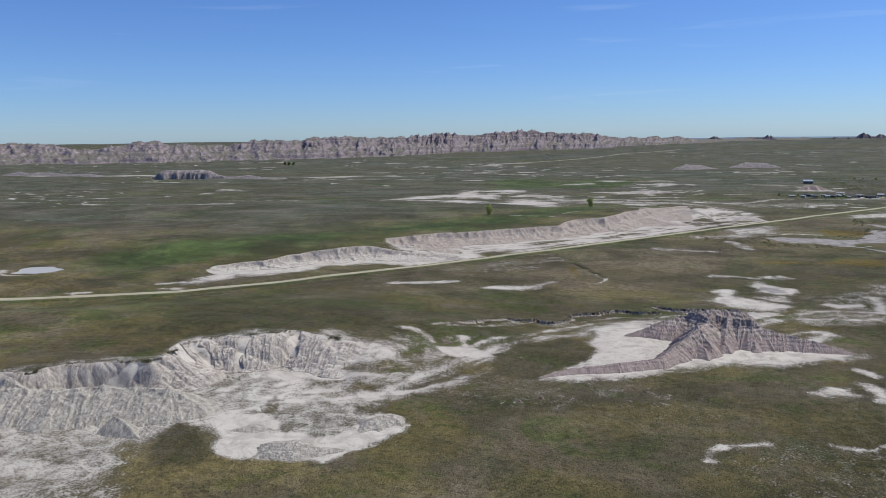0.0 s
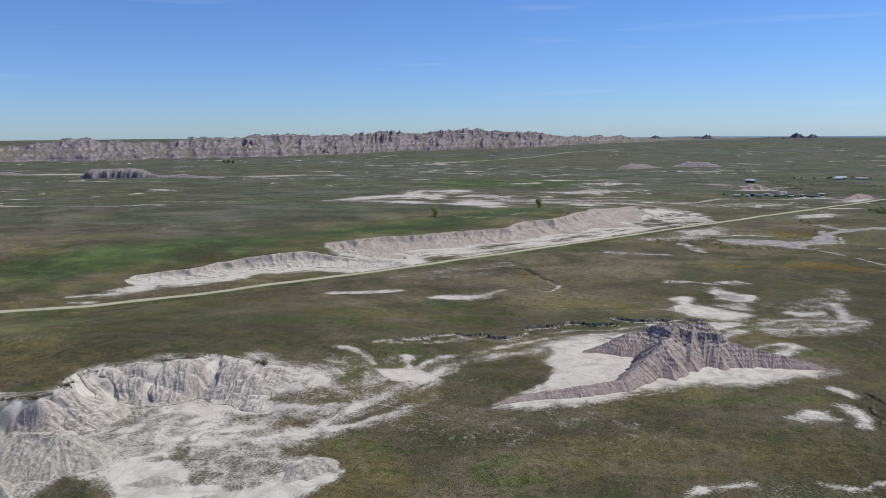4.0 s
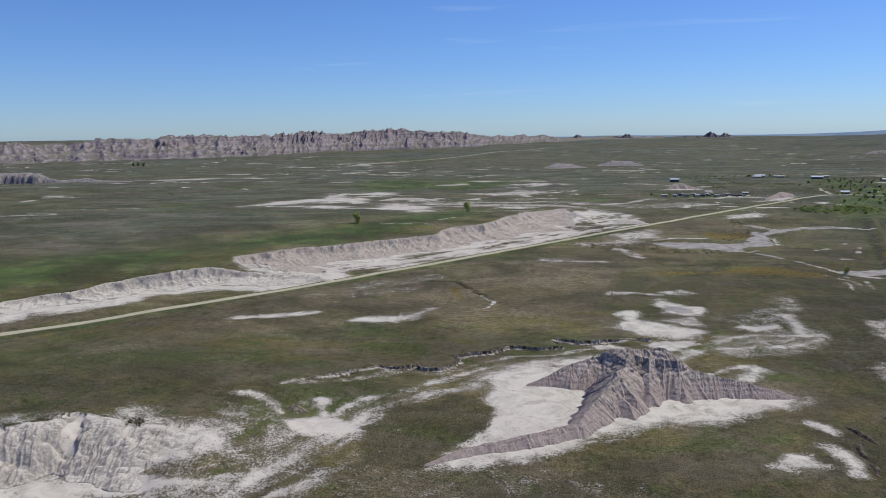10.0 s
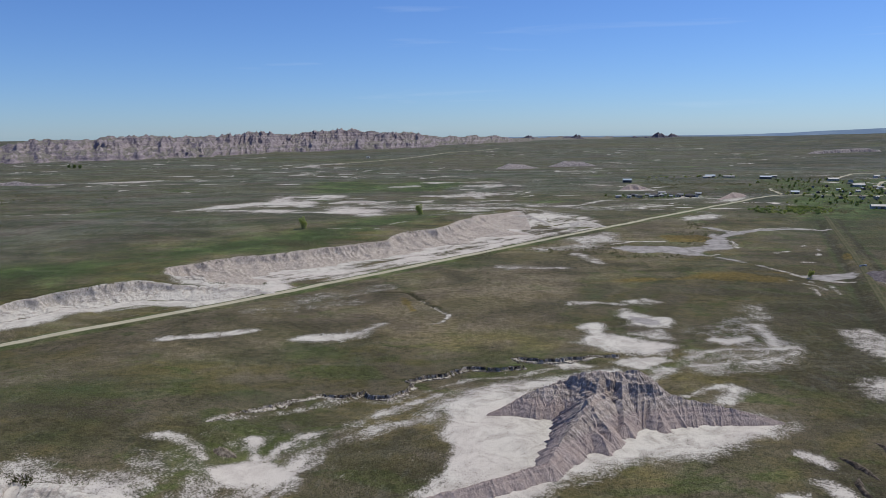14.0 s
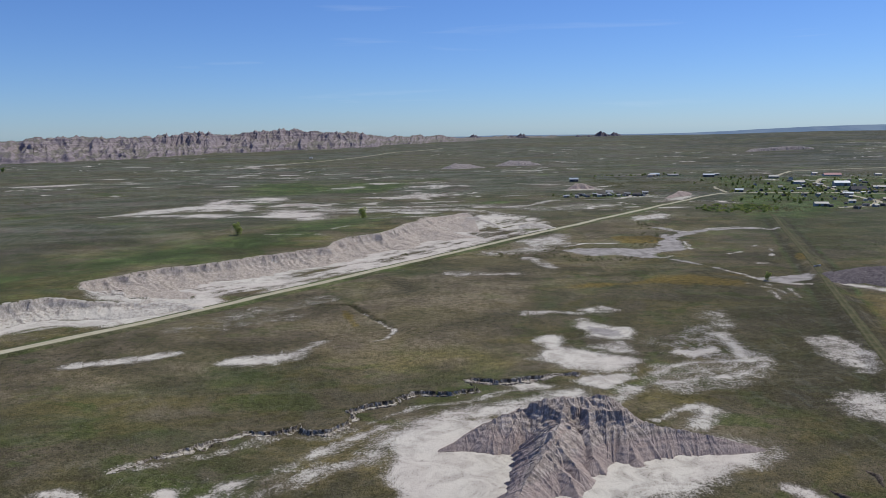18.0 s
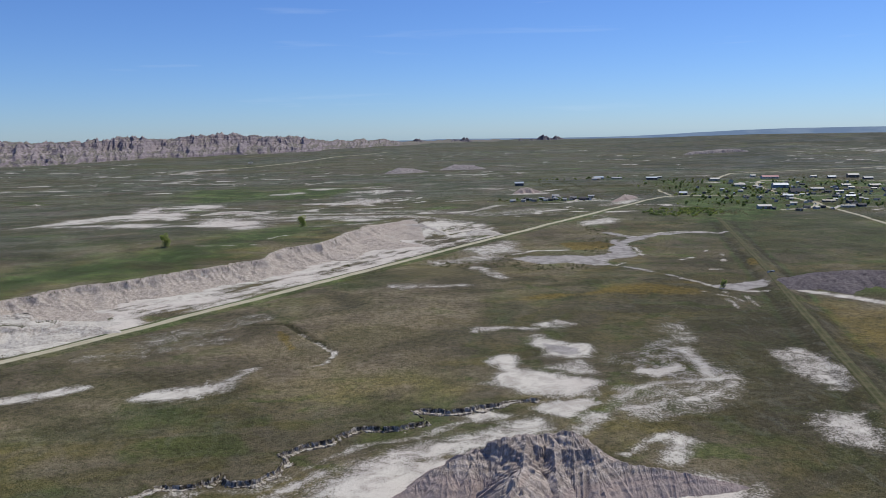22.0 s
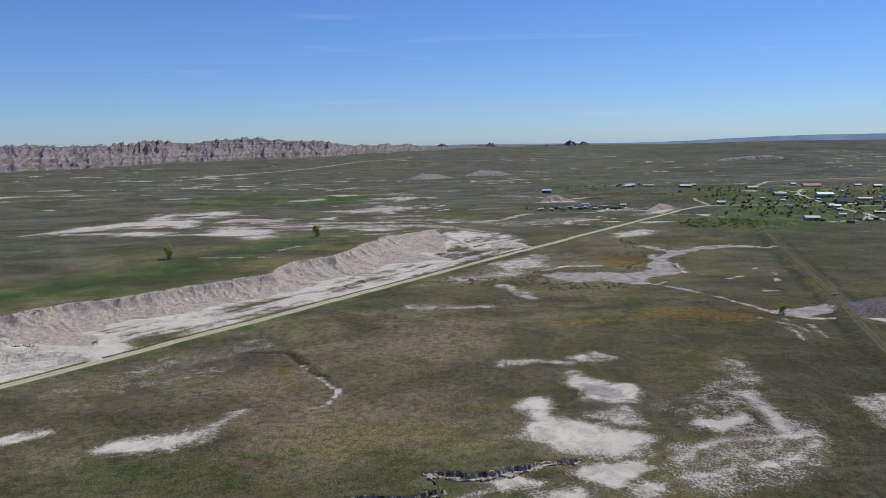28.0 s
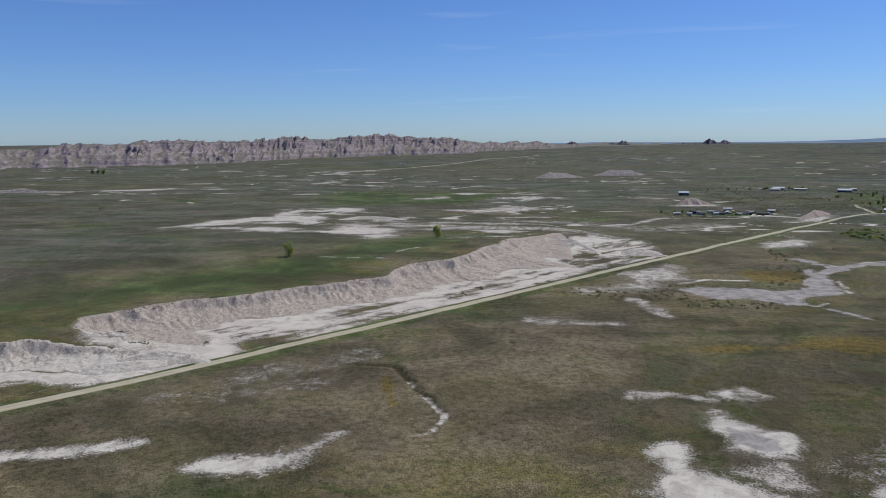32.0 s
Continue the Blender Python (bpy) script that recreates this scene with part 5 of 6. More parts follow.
mound("clay_mound", [[(-178, 490, 0.6), (-168, 494, 2.4), (-152, 500, 2.2), (-140, 508, 0.5)]], 0.5, BLUFF, "low grey clay mound under the long bluff", steep=3.4, power=0.9, rill=3, seed=181, cut=0.2)
mound("butte", [[(226, 1222, 2), (238, 1230, 9), (252, 1228, 8), (266, 1224, 2)], [(240, 1230, 8), (238, 1219, 3.5), (237, 1213, 1)], [(250, 1229, 8), (252, 1217, 3.5), (253, 1211, 1)]], 1.4, BUTTE, "small reddish clay butte behind village", "butte", steep=1.1, power=0.9, rill=5, seed=191, cut=0.4)
mound("butte", [[(322, 1058, 1.5), (336, 1072, 4), (350, 1088, 7), (362, 1098, 5.5), (374, 1106, 1.5)]], 1.2, BUTTE, "low clay butte cut by gravel road", "butte", steep=1.4, power=0.9, rill=4, seed=201, cut=0.4)
mound("mesa", [[(-1112, 1392, 8), (-1095, 1400, 20), (-1040, 1420, 21), (-990, 1425, 20), (-962, 1425, 8), (-925, 1420, 3)]], 2.5, PALEFAR, "flat-topped banded clay mesa on the far plain", "mesa", steep=0.8, power=0.26, rill=5, seed=211, cut=0.55)
mound("clay_mound", [[(-960, 1440, 2), (-900, 1450, 8), (-860, 1440, 4), (-800, 1440, 2)]], 3.0, PALEFAR, "low broken pale clay hillocks on the far plain", steep=1.6, power=0.7, rill=9, seed=215, cut=0.4)
mound("clay_mound", [[(-1680, 1500, 4), (-1640, 1510, 11), (-1600, 1500, 6), (-1540, 1510, 9), (-1480, 1500, 5), (-1400, 1500, 7), (-1350, 1490, 3)]], 3.0, PALEFAR, "row of low broken clay hillocks on the far plain", steep=1.6, power=0.7, rill=9, seed=216, cut=0.4)
mound("clay_mound", [[(-190, 985, 0.5), (-170, 1000, 3.2), (-140, 1000, 2.8), (-115, 990, 0.6)]], 1.6, BLUFF, "grey clay hump on a white far flat", steep=2.2, power=0.8, rill=6, seed=221, cut=0.3)
mound("clay_mound", [[(50, 1840, 2), (80, 1850, 13), (120, 1860, 9), (150, 1860, 2)]], 3.0, PALEFAR, "pale clay hillock on the far plain", steep=2.0, power=0.8, rill=9, seed=231, cut=0.3)
mound("clay_mound", [[(190, 1930, 3), (225, 1945, 13), (270, 1945, 11), (300, 1940, 3)]], 3.0, PALEFAR, "banded clay hillock on the far plain", steep=1.8, power=0.7, rill=9, seed=241, cut=0.3)
mound("mesa", [[(1110, 2545, 3), (1140, 2560, 9), (1240, 2590, 12), (1330, 2600, 13), (1370, 2600, 4)]], 3.0, PALEFAR, "low pale banded mesa on the far plain", "mesa", steep=1.0, power=0.35, rill=9, seed=251, cut=0.6)
mound("shale_bank", [[(244, 533, 1.0), (258, 545, 4.6), (276, 552, 6.0), (300, 552, 6.6), (330, 545, 6.6), (380, 530, 6.0)], [(276, 552, 6), (275, 535, 4.5), (272, 520, 1.0)], [(320, 548, 6.4), (312, 525, 5), (306, 500, 1.2)], [(370, 533, 6), (355, 505, 5), (345, 480, 1.0)]],
      0.9, BANKROCK, "dark violet shale bank with white foot beside the old railway", "bank", steep=3.0, power=0.8, rill=5, seed=261, cut=0.2)


# ---- the far range ----
FOOT = [(-2500, 1560), (-2120, 1980), (-1920, 2060), (-1730, 2130), (-1620, 2290), (-1450, 2400), (-1264, 2500), (-1100, 2680), (-960, 2860), (-860, 3080), (-740, 3200), (-600, 3360), (-400, 3420), (-100, 3700), (420, 4330), (820, 4420)]
CREST = [(-1.118, -6.0), (-1.092, -4.3), (-1.042, -4.1), (-1.000, -5.8), (-0.980, -10.8), (-0.935, -12.7), (-0.876, -9.2), (-0.851, -7.3), (-0.830, -4.0), (-0.786, -4.4), (-0.765, -9.0), (-0.732, -7.2), (-0.716, -11.1), (-0.659, -10.3), (-0.618, -7.8), (-0.608, -4.9), (-0.568, -6.2), (-0.529, -7.4), (-0.514, -3.8), (-0.462, -2.9), (-0.417, -5.0), (-0.372, -4.0), (-0.345, -2.0), (-0.319, -0.8), (-0.293, 1.9), (-0.281, 1.0), (-0.268, -3.8), (-0.256, -1.6), (-0.227, 1.1), (-0.194, 2.9), (-0.171, 2.6), (-0.155, 0.1), (-0.124, -1.1), (-0.089, -0.9), (-0.078, -4.0), (-0.055, -8.1), (-0.019, -9.3), (-0.004, -6.5), (0.007, -9.6), (0.024, -8.3), (0.045, -11.5)]


def far_range(name, a, b, label, seed):
    """One stretch of the range between two of its foot points."""
    foot = np.array(FOOT[a:b + 1], float)
    run = np.r_[0, np.cumsum(np.hypot(*np.diff(foot, axis=0).T))]
    s = np.linspace(0, run[-1], int(run[-1] / 3.5))
    fx, fy = np.interp(s, run, foot[:, 0]), np.interp(s, run, foot[:, 1])
    depth = np.clip(760 - 0.2 * np.maximum(fy - 2600, 0), 260, 760)
    t = np.linspace(0, 1, 140)
    away = np.hypot(fx, fy)
    ux, uy = fx / away, fy / away
    x = fx[None] + ux[None] * depth[None] * t[:, None]
    y = fy[None] + uy[None] * depth[None] * t[:, None]
    base = terrain(x, y)[0]
    S, D = np.broadcast_to(s[None] + 2000.0 * a, x.shape), depth[None] * t[:, None]
    spur = ridged(S + 14 * fbm(x, y, 60, 2, seed + 3), D * 0.22, 95, 3, 305)
    fin = ridged(S + 6 * fbm(x, y, 30, 2, seed + 4), D * 0.30, 30, 3, 306)
    T = t[:, None] + 0.06 * fbm(x, y, 140, 3, seed) + 0.26 * (spur - 0.5) + 0.10 * (fin - 0.5)
    step1, step2, step3 = sstep(0.0, 0.22, T), sstep(0.12, 0.52, T), sstep(0.40, 0.74, T)
    low = 0.22 * step1 * (0.6 + 0.5 * fin)
    main = 0.30 * step2 * (0.55 + 0.55 * spur) + step3 * (0.30 + 0.20 * ridged(x, y, 150, 3, 77) + 0.07 * fin)
    spires = 0.07 * sstep(0.45, 0.62, T) * np.maximum(0, fbm(x, y, 34, 3, 97))
    shape = np.minimum(low + main + spires, 1.12) * (1 - sstep(0.84, 1.0, t[:, None]))
    most = shape.max(0)
    most = np.maximum(np.convolve(np.pad(most, 10, mode="edge"), np.ones(21) / 21, "valid"), 0.2)
    shape = np.minimum(shape / most[None], 1.15) * sstep(0.0, 0.06, t[:, None] - 0.16 * np.clip(0.35 + fbm(x, y, 120, 3, seed + 21), 0, 1))
    side, dist = (x - 12.1) / (y + 17.8), np.hypot(x - 12.1, y + 17.8)
    rise = np.interp(side, [c[0] for c in CREST], [c[1] for c in CREST]) / 1000
    top = 96.25 + rise * dist + 6 * (ridged(x, y, 40, 3, 55) - 0.5) + 7 * fbm(x, y, 110, 3, 56)
    z = base - 1.5 + np.maximum(top - base, 4) * shape
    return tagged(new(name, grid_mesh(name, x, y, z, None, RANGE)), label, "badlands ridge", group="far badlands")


for n, (a, b) in enumerate([(0, 2), (2, 4), (4, 6), (6, 8), (8, 10), (10, 12), (12, 15)]):
    far_range("badlands_ridge", a, b, "distant eroded pinkish-grey badlands ridge with jagged crest", 300)
for x, y, h in ((960, 4480, 16), (1100, 4440, 34), (1180, 4450, 27), (1010, 4400, 14), (560, 4500, 22), (330, 4450, 30), (620, 4480, 30), (120, 4400, 34)):
    mound("far_butte", [[(x - h * 1.2, y, h * 0.2), (x - h * 0.6, y, h * 0.5), (x - h * 0.35, y, h), (x - h * 0.1, y, h * 0.6), (x + h * 0.15, y + 5, h * 0.88), (x + h * 0.45, y, h * 0.5), (x + h * 1.2, y, h * 0.25)]], 2.5, FARROCK, "distant dark pointed butte near the horizon", "butte", steep=1.0, power=1.0, rill=8, seed=330, cut=0.75)


# ---- the blue tableland behind everything ----
def tableland():
    m = bpy.data.materials.new("hazy_blue_distance")
    m.use_nodes = True
    k = Nodes(m.node_tree)
    # emits its own blue: distance haze painted in, no sun or sky light used
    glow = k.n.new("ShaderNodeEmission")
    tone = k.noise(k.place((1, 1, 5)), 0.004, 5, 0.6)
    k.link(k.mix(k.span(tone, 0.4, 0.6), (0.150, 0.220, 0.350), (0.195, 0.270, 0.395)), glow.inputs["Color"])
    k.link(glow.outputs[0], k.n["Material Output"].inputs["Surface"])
    turn = np.linspace(-0.75, 0.95, 500)
    side = np.tan(np.clip(turn, -1.2, 1.2))
    top = 44 + 36 * sstep(0.30, 0.62, side) + 2.0 * fbm(turn * 100, turn * 0, 6, 4, 501) + 2.5 * sstep(-0.2, 0.3, fbm(turn * 100, turn * 0, 11, 2, 502))
    x, y, z = (np.stack(v) for v in zip(*[(4830 * np.sin(turn), 100 + 4830 * np.cos(turn), h) for h in (top * 0 - 40, top - 6, top)]))
    x[2], y[2] = x[2] + 20 * np.sin(turn), y[2] + 20 * np.cos(turn)
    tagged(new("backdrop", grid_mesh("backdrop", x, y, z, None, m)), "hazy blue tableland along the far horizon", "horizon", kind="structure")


tableland()


# ---- roads ----
def strip(name, pts, wide, rise, mat, label, step=3.0):
    """A road laid on the ground, with a crowned middle and worn wheel tracks."""
    p = np.array(pts, float)
    run = np.r_[0, np.cumsum(np.hypot(*np.diff(p, axis=0).T))]
    s = np.arange(0, run[-1], step)
    cx, cy = np.interp(s, run, p[:, 0]), np.interp(s, run, p[:, 1])
    k = max(1, int(14 / step))
    ker = np.ones(2 * k + 1) / (2 * k + 1)
    cx, cy = (np.convolve(np.pad(c, k, mode="reflect", reflect_type="odd"), ker, "valid") for c in (cx, cy))
    tx, ty = np.gradient(cx), np.gradient(cy)
    n = np.hypot(tx, ty)
    nx, ny = ty / n, -tx / n
    off = np.array([-0.56, -0.5, -0.36, -0.27, -0.18, -0.06, 0.06, 0.18, 0.27, 0.36, 0.5, 0.56]) * wide
    edge = np.array([1, 1, 0, 0, 0, 0, 0, 0, 0, 0, 1, 1.0])
    w = 0.25 * fbm(s, s * 0, 9, 2, 5)
    x = cx[:, None] + nx[:, None] * (off[None] + edge[None] * np.sign(off)[None] * w[:, None])
    y = cy[:, None] + ny[:, None] * (off[None] + edge[None] * np.sign(off)[None] * w[:, None])
    g = np.stack([terrain(x[:, i], y[:, i])[0] for i in range(len(off))], 1)
    z = np.maximum(g, g[:, 5:7].mean(1, keepdims=True) - 0.1) + rise + 0.12 * (1 - (2 * off / wide) ** 2)[None]
    z[:, 0] = g[:, 0] - 0.3
    z[:, -1] = g[:, -1] - 0.3
    wear = np.tile([0, 0, 0.3, 1, 0.4, 0.1, 0.1, 0.4, 1, 0.3, 0, 0.0], (len(s), 1))
    return tagged(new(name, grid_mesh(name, x, y, z, None, mat, {"wear": wear})), label, "road", kind="structure")


strip("road", ROAD, 5.6, 0.14, GRAVEL, "straight pale gravel road with worn wheel tracks")
for pts, wide, label in (([(427, 1110), (436, 1150), (440, 1180), (455, 1222)], 5, "narrow gravel lane off the road"),
                         ([(640, 1262), (612, 1190), (593, 1128), (566, 1040), (557, 978), (530, 940), (515, 928), (490, 915), (466, 912)], 6, "dusty town street"),
                         ([(557, 978), (543, 944), (514, 839), (495, 764), (480, 700), (470, 640)], 4.5, "gravel road out of town"),
                         ([(640, 1400), (678, 1457), (741, 1540), (843, 1572), (1100, 1620), (1500, 1800), (2100, 2050)], 6, "far road across the plain"),
                         ([(640, 1262), (690, 1340), (746, 1331), (825, 1305), (906, 1272), (1100, 1200)], 6, "gravel street through town"),
                         ([(593, 1070), (662, 1054), (707, 1025), (860, 960)], 5, "gravel street at the edge of town"),
                         ([(600, 1080), (593, 1070)], 7, "gravel street corner in town"),
                         ([(-420, 2250), (-250, 2600), (-100, 3000), (100, 3300)], 9, "far track over the plain")):
    strip("road", pts, wide, 0.34, GRAVEL, label, 4.0)
strip("track", RAIL[:-1], 4.6, 0.10, TRACK, "grassed old railway bed with two worn ruts")


# ---- buildings ----
def gable(bm, w, d, z0, rise, over=0.5, thick=0.22):
    """A pitched roof with eaves and thickness, ridge along x."""
    a, b = w / 2 + over, d / 2 + over
    drop = rise * over / (d / 2)
    pts = []
    for x in (-a, a):
        pts.append([bm.verts.new(p) for p in ((x, -b, z0 - drop), (x, 0, z0 + rise), (x, b, z0 - drop), (x, b, z0 - drop + thick), (x, 0, z0 + rise + thick), (x, -b, z0 - drop + thick))])
    l, r = pts
    bm.faces.new(l)
    bm.faces.new(r[::-1])
    for i in range(6):
        bm.faces.new((l[i], r[i], r[(i + 1) % 6], l[(i + 1) % 6])[::-1])
    return bm


def house(x, y, w, d, h, turn, wall_mat, roof_mat, label, cat="house", rise=None, windows=3, name="house", big_door=False):
    """A building with walls, roof, doors and windows; its long front looks to -y before the turn."""
    w, d, h = w * 0.74, d * 0.74, h * 0.82
    rise = d * 0.22 if rise is None else rise
    root = new(name)
    root.matrix_world = pose(x, y, height(x, y) - 0.15, 0, 0, turn)
    bm = bmesh.new()
    prof = [(-d / 2, 0), (d / 2, 0), (d / 2, h), (0, h + rise), (-d / 2, h)]
    ends = [[bm.verts.new((sx * w / 2, py, pz)) for py, pz in prof] for sx in (-1, 1)]
    bm.faces.new(ends[0][::-1])
    bm.faces.new(ends[1])
    for i in range(5):
        bm.faces.new((ends[0][i], ends[0][(i + 1) % 5], ends[1][(i + 1) % 5], ends[1][i]))
    bmesh.ops.recalc_face_normals(bm, faces=bm.faces)
    part("wall", bm, wall_mat, root)
    part("roof", gable(bmesh.new(), w, d, h + 0.02, rise), roof_mat, root)
    dw, dh = (min(4.0, w * 0.3), min(3.6, h * 0.85)) if big_door else (1.0, 2.05)
    part("door", box(bmesh.new(), w * 0.12, -d / 2 - 0.06, 0.15, w * 0.12 + dw, -d / 2 + 0.05, 0.15 + dh), BROWN if wall_mat is not BROWN else WHITE, root)
    for i in range(windows):
        cx = -w / 2 + w * (i + 0.5) / windows
        if abs(cx - w * 0.12 - dw / 2) < dw / 2 + 0.9:
            continue
        fr = part("window", box(bmesh.new(), cx - 0.7, -d / 2 - 0.05, 1.0, cx + 0.7, -d / 2 + 0.05, 2.2), WHITE, root)
        part("pane", box(bmesh.new(), cx - 0.6, -d / 2 - 0.07, 1.1, cx + 0.6, -d / 2 - 0.04, 2.1), PANE, fr)
    if windows >= 3:
        part("chimney", box(bmesh.new(), -w * 0.28, -0.35, h, -w * 0.28 + 0.7, 0.35, h + rise + 0.9), BROWN, root)
        bm = box(bmesh.new(), w * 0.12 - 0.6, -d / 2 - 2.0, 2.35, w * 0.12 + dw + 0.6, -d / 2, 2.5)
        for px in (w * 0.12 - 0.5, w * 0.12 + dw + 0.4):
            box(bm, px, -d / 2 - 1.95, 0, px + 0.12, -d / 2 - 1.83, 2.36)
        part("porch", bm, roof_mat, root)
    return tagged(root, label, cat)


house(530, 1431, 26, 12, 4.5, -14, DARK, BLUETIN, "long dark blue steel shed beside the far field", "shed", windows=0, name="shed", big_door=True)
house(563, 1474, 12, 9, 3.5, -14, GREY, TIN, "small pale shed beside the long dark shed", "shed", windows=1, name="shed", big_door=True)
house(450, 1124, 14, 10, 3.6, -20, DARK, BLUETIN, "dark grey house beside the gravel road")
house(622, 1370, 22, 12, 4.2, -12, CREAM, TIN, "pale house with white tin roof among trees")
house(628, 1322, 10, 10, 5.0, 62, WHITE, SHINGLE, "white gabled two-storey house")
house(600, 1245, 24, 13, 4.0, -18, WHITE, TIN, "long white building with pale roof", "building", windows=5, name="building")
house(728, 1429, 12, 10, 4.0, -10, WHITE, TIN, "small white building with pale roof", "building", name="building")
house(740, 1392, 40, 14, 3.6, -8, WHITE, REDTIN, "long white hall with faded red roof", "hall", windows=6, name="hall", rise=3.0)
house(642, 1198, 30, 16, 6.0, -12, GREY, BLUETIN, "large blue-grey steel barn", "barn", windows=0, name="barn", big_door=True)
house(612, 1106, 27, 17, 3.4, -14, BROWN, SHINGLE, "wide low building with dark shingle roof", "building", rise=4.5, name="building")
house(567, 1056, 17, 9, 3.0, -22, CREAM, BLUETIN, "pale bungalow with blue-grey roof")
house(509, 1058, 9, 6, 2.7, -15, WHITE, SHINGLE, "small white cottage with dark roof")
house(524, 1052, 9, 6, 2.7, 30, CREAM, TIN, "small cream cottage with tin roof")
house(460, 931, 20, 10, 4.2, -14, GREY, TIN, "grey steel barn with bright tin roof", "barn", windows=0, name="barn", big_door=True, rise=1.6)
house(467, 922, 5, 5, 2.8, -14, DARK, SHINGLE, "small dark shed beside the tin-roofed barn", "shed", windows=0, name="shed")
house(514, 959, 10, 8, 3.4, -30, WHITE, TIN, "white shed with tin roof", "shed", windows=1, name="shed", big_door=True)
house(485, 902, 10, 5, 3.0, -25, BROWN, SHINGLE, "brown trailer home on dusty yard", "trailer home", rise=0.6, name="trailer_home")
house(514, 914, 8, 6, 2.8, 20, GREY, TIN, "small grey outbuilding in a yard", "shed", windows=1, name="shed")
house(529, 924, 7, 5, 2.8, -40, DARK, SHINGLE, "small dark outbuilding in a yard", "shed", windows=1, name="shed")
house(572, 977, 19, 7, 3.0, -20, BROWN, CREAM, "long brown trailer home with cream roof", "trailer home", rise=0.8, windows=4, name="trailer_home")
house(557, 920, 19, 6, 2.8, -16, WHITE, TIN, "long white trailer home", "trailer home", rise=0.7, windows=4, name="trailer_home")
house(588, 961, 8, 7, 3.2, 10, DARK, SHINGLE, "dark shed behind the trailer homes", "shed", windows=1, name="shed")
house(575, 921, 12, 6, 3.0, -10, DARK, SHINGLE, "dark low shed beside a trailer home", "shed", windows=1, name="shed")
house(669, 1146, 24, 8, 3.0, -16, CREAM, TIN, "long low building with pale roof", "building", windows=5, name="building")
house(657, 1103, 11, 8, 2.9, -20, BROWN, SHINGLE, "brown town house with dark roof")
house(671, 1098, 14, 8, 2.9, -12, GREY, TIN, "grey house with tin roof")
house(746, 1189, 17, 9, 3.4, -18, BLUE, TIN, "blue house with white tin roof")
house(728, 1152, 11, 8, 3.0, -18, WHITE, TIN, "white house with tin roof")
house(883, 1363, 25, 12, 6.5, -14, BROWN, TIN, "tall brown building with white roof", "building", windows=5, name="building")
house(878, 1316, 20, 10, 4.0, -14, DARK, GREY, "dark building with grey roof", "building", name="building")
house(821, 1385, 14, 9, 3.6, -16, GREY, TIN, "grey house at the edge of town")
house(840, 1360, 18, 9, 4.0, -12, DARK, BLUETIN, "dark house with blue-grey roof")
house(783, 1174, 22, 9, 3.2, -14, BLUE, TIN, "long blue house with tin roof", windows=4)
house(796, 1143, 18, 9, 4.2, -18, BLUE, BLUETIN, "blue two-storey house in town")
house(758, 1117, 12, 8, 3.0, -8, GREY, SHINGLE, "grey house with dark roof")
house(638, 1028, 15, 8, 3.0, -20, BLUE, BLUETIN, "low blue-grey house in town")
house(697, 1015, 12, 8, 3.0, -26, WHITE, SHINGLE, "white house with dark roof at the town's edge")
house(550, 1148, 8, 6, 3.0, -14, WHITE, TIN, "little white house in town")
house(900, 1240, 22, 10, 3.6, -15, WHITE, BLUETIN, "white house with blue-grey roof")
house(960, 1300, 26, 11, 4.0, -18, BLUE, TIN, "long blue building at the far edge of town", "building", windows=5, name="building")
yard = random.Random(11)
for i in range(130):
    x, y = (yard.gauss(620, 110), yard.gauss(1090, 110)) if i < 26 else (yard.gauss(690, 70), yard.gauss(1120, 70)) if i < 90 else (yard.gauss(560, 45), yard.gauss(985, 55)) if i < 112 else (yard.gauss(255, 32), yard.gauss(1106, 9))
    if (i < 112 and (x < 440 or y < 880)) or math.hypot(x - 593, y - 1128) < 14:
        continue
    m = yard.choice((GREY, WHITE, BROWN, DARK, CREAM))
    house(x, y, yard.uniform(4, 11), yard.uniform(3.5, 6), yard.uniform(2.2, 3.2), yard.choice((-16, 74)) + yard.uniform(-8, 8), m, yard.choice((TIN, SHINGLE, GREY, SHINGLE)),
          "small weathered outbuilding in a grassy yard", "shed", windows=1, name="shed", rise=0.8)
# the little village by the small butte
house(210, 1091, 7, 6, 3.2, -20, WHITE, TIN, "small white cottage in the village")
house(219, 1113, 8, 7, 3.4, 15, DARK, SHINGLE, "dark cottage in the village")
house(226, 1096, 8, 6, 2.6, -10, GREY, SHINGLE, "low grey outbuilding in the village", "shed", windows=1, name="shed")
house(246, 1102, 11, 8, 3.2, -16, BLUE, SHINGLE, "dark blue house in the village")
house(267, 1138, 13, 9, 4.0, -14, WHITE, TIN, "white farmhouse with bright tin roof")
house(264, 1116, 10, 7, 3.0, -16, BLUE, TIN, "blue cottage with tin roof")
house(294, 1097, 14, 8, 3.0, -18, DARK, SHINGLE, "dark long house in the village")
house(316, 1128, 11, 8, 3.0, -18, CREAM, GREY, "cream house with grey roof")
house(196, 1094, 10, 6, 2.8, -10, GREY, GREY, "weathered grey shed in the village", "shed", windows=0, name="shed", big_door=True)
house(268, 1382, 20, 13, 5.5, -10, DARK, BLUETIN, "dark house on the plain behind the small butte")
house(447, 1486, 24, 11, 4.2, -10, WHITE, BLUETIN, "white ranch building with blue-grey roof", "barn", windows=3, name="barn", big_door=True)
house(436, 1470, 18, 9, 3.2, -10, GREY, TIN, "grey ranch shed with tin roof", "shed", windows=0, name="shed", big_door=True)
house(480, 1478, 26, 8, 3.0, -10, CREAM, TIN, "long pale ranch shed", "shed", windows=4, name="shed")
house(-390, 2680, 16, 11, 4.0, -5, WHITE, TIN, "lone white farmhouse on the far plain")


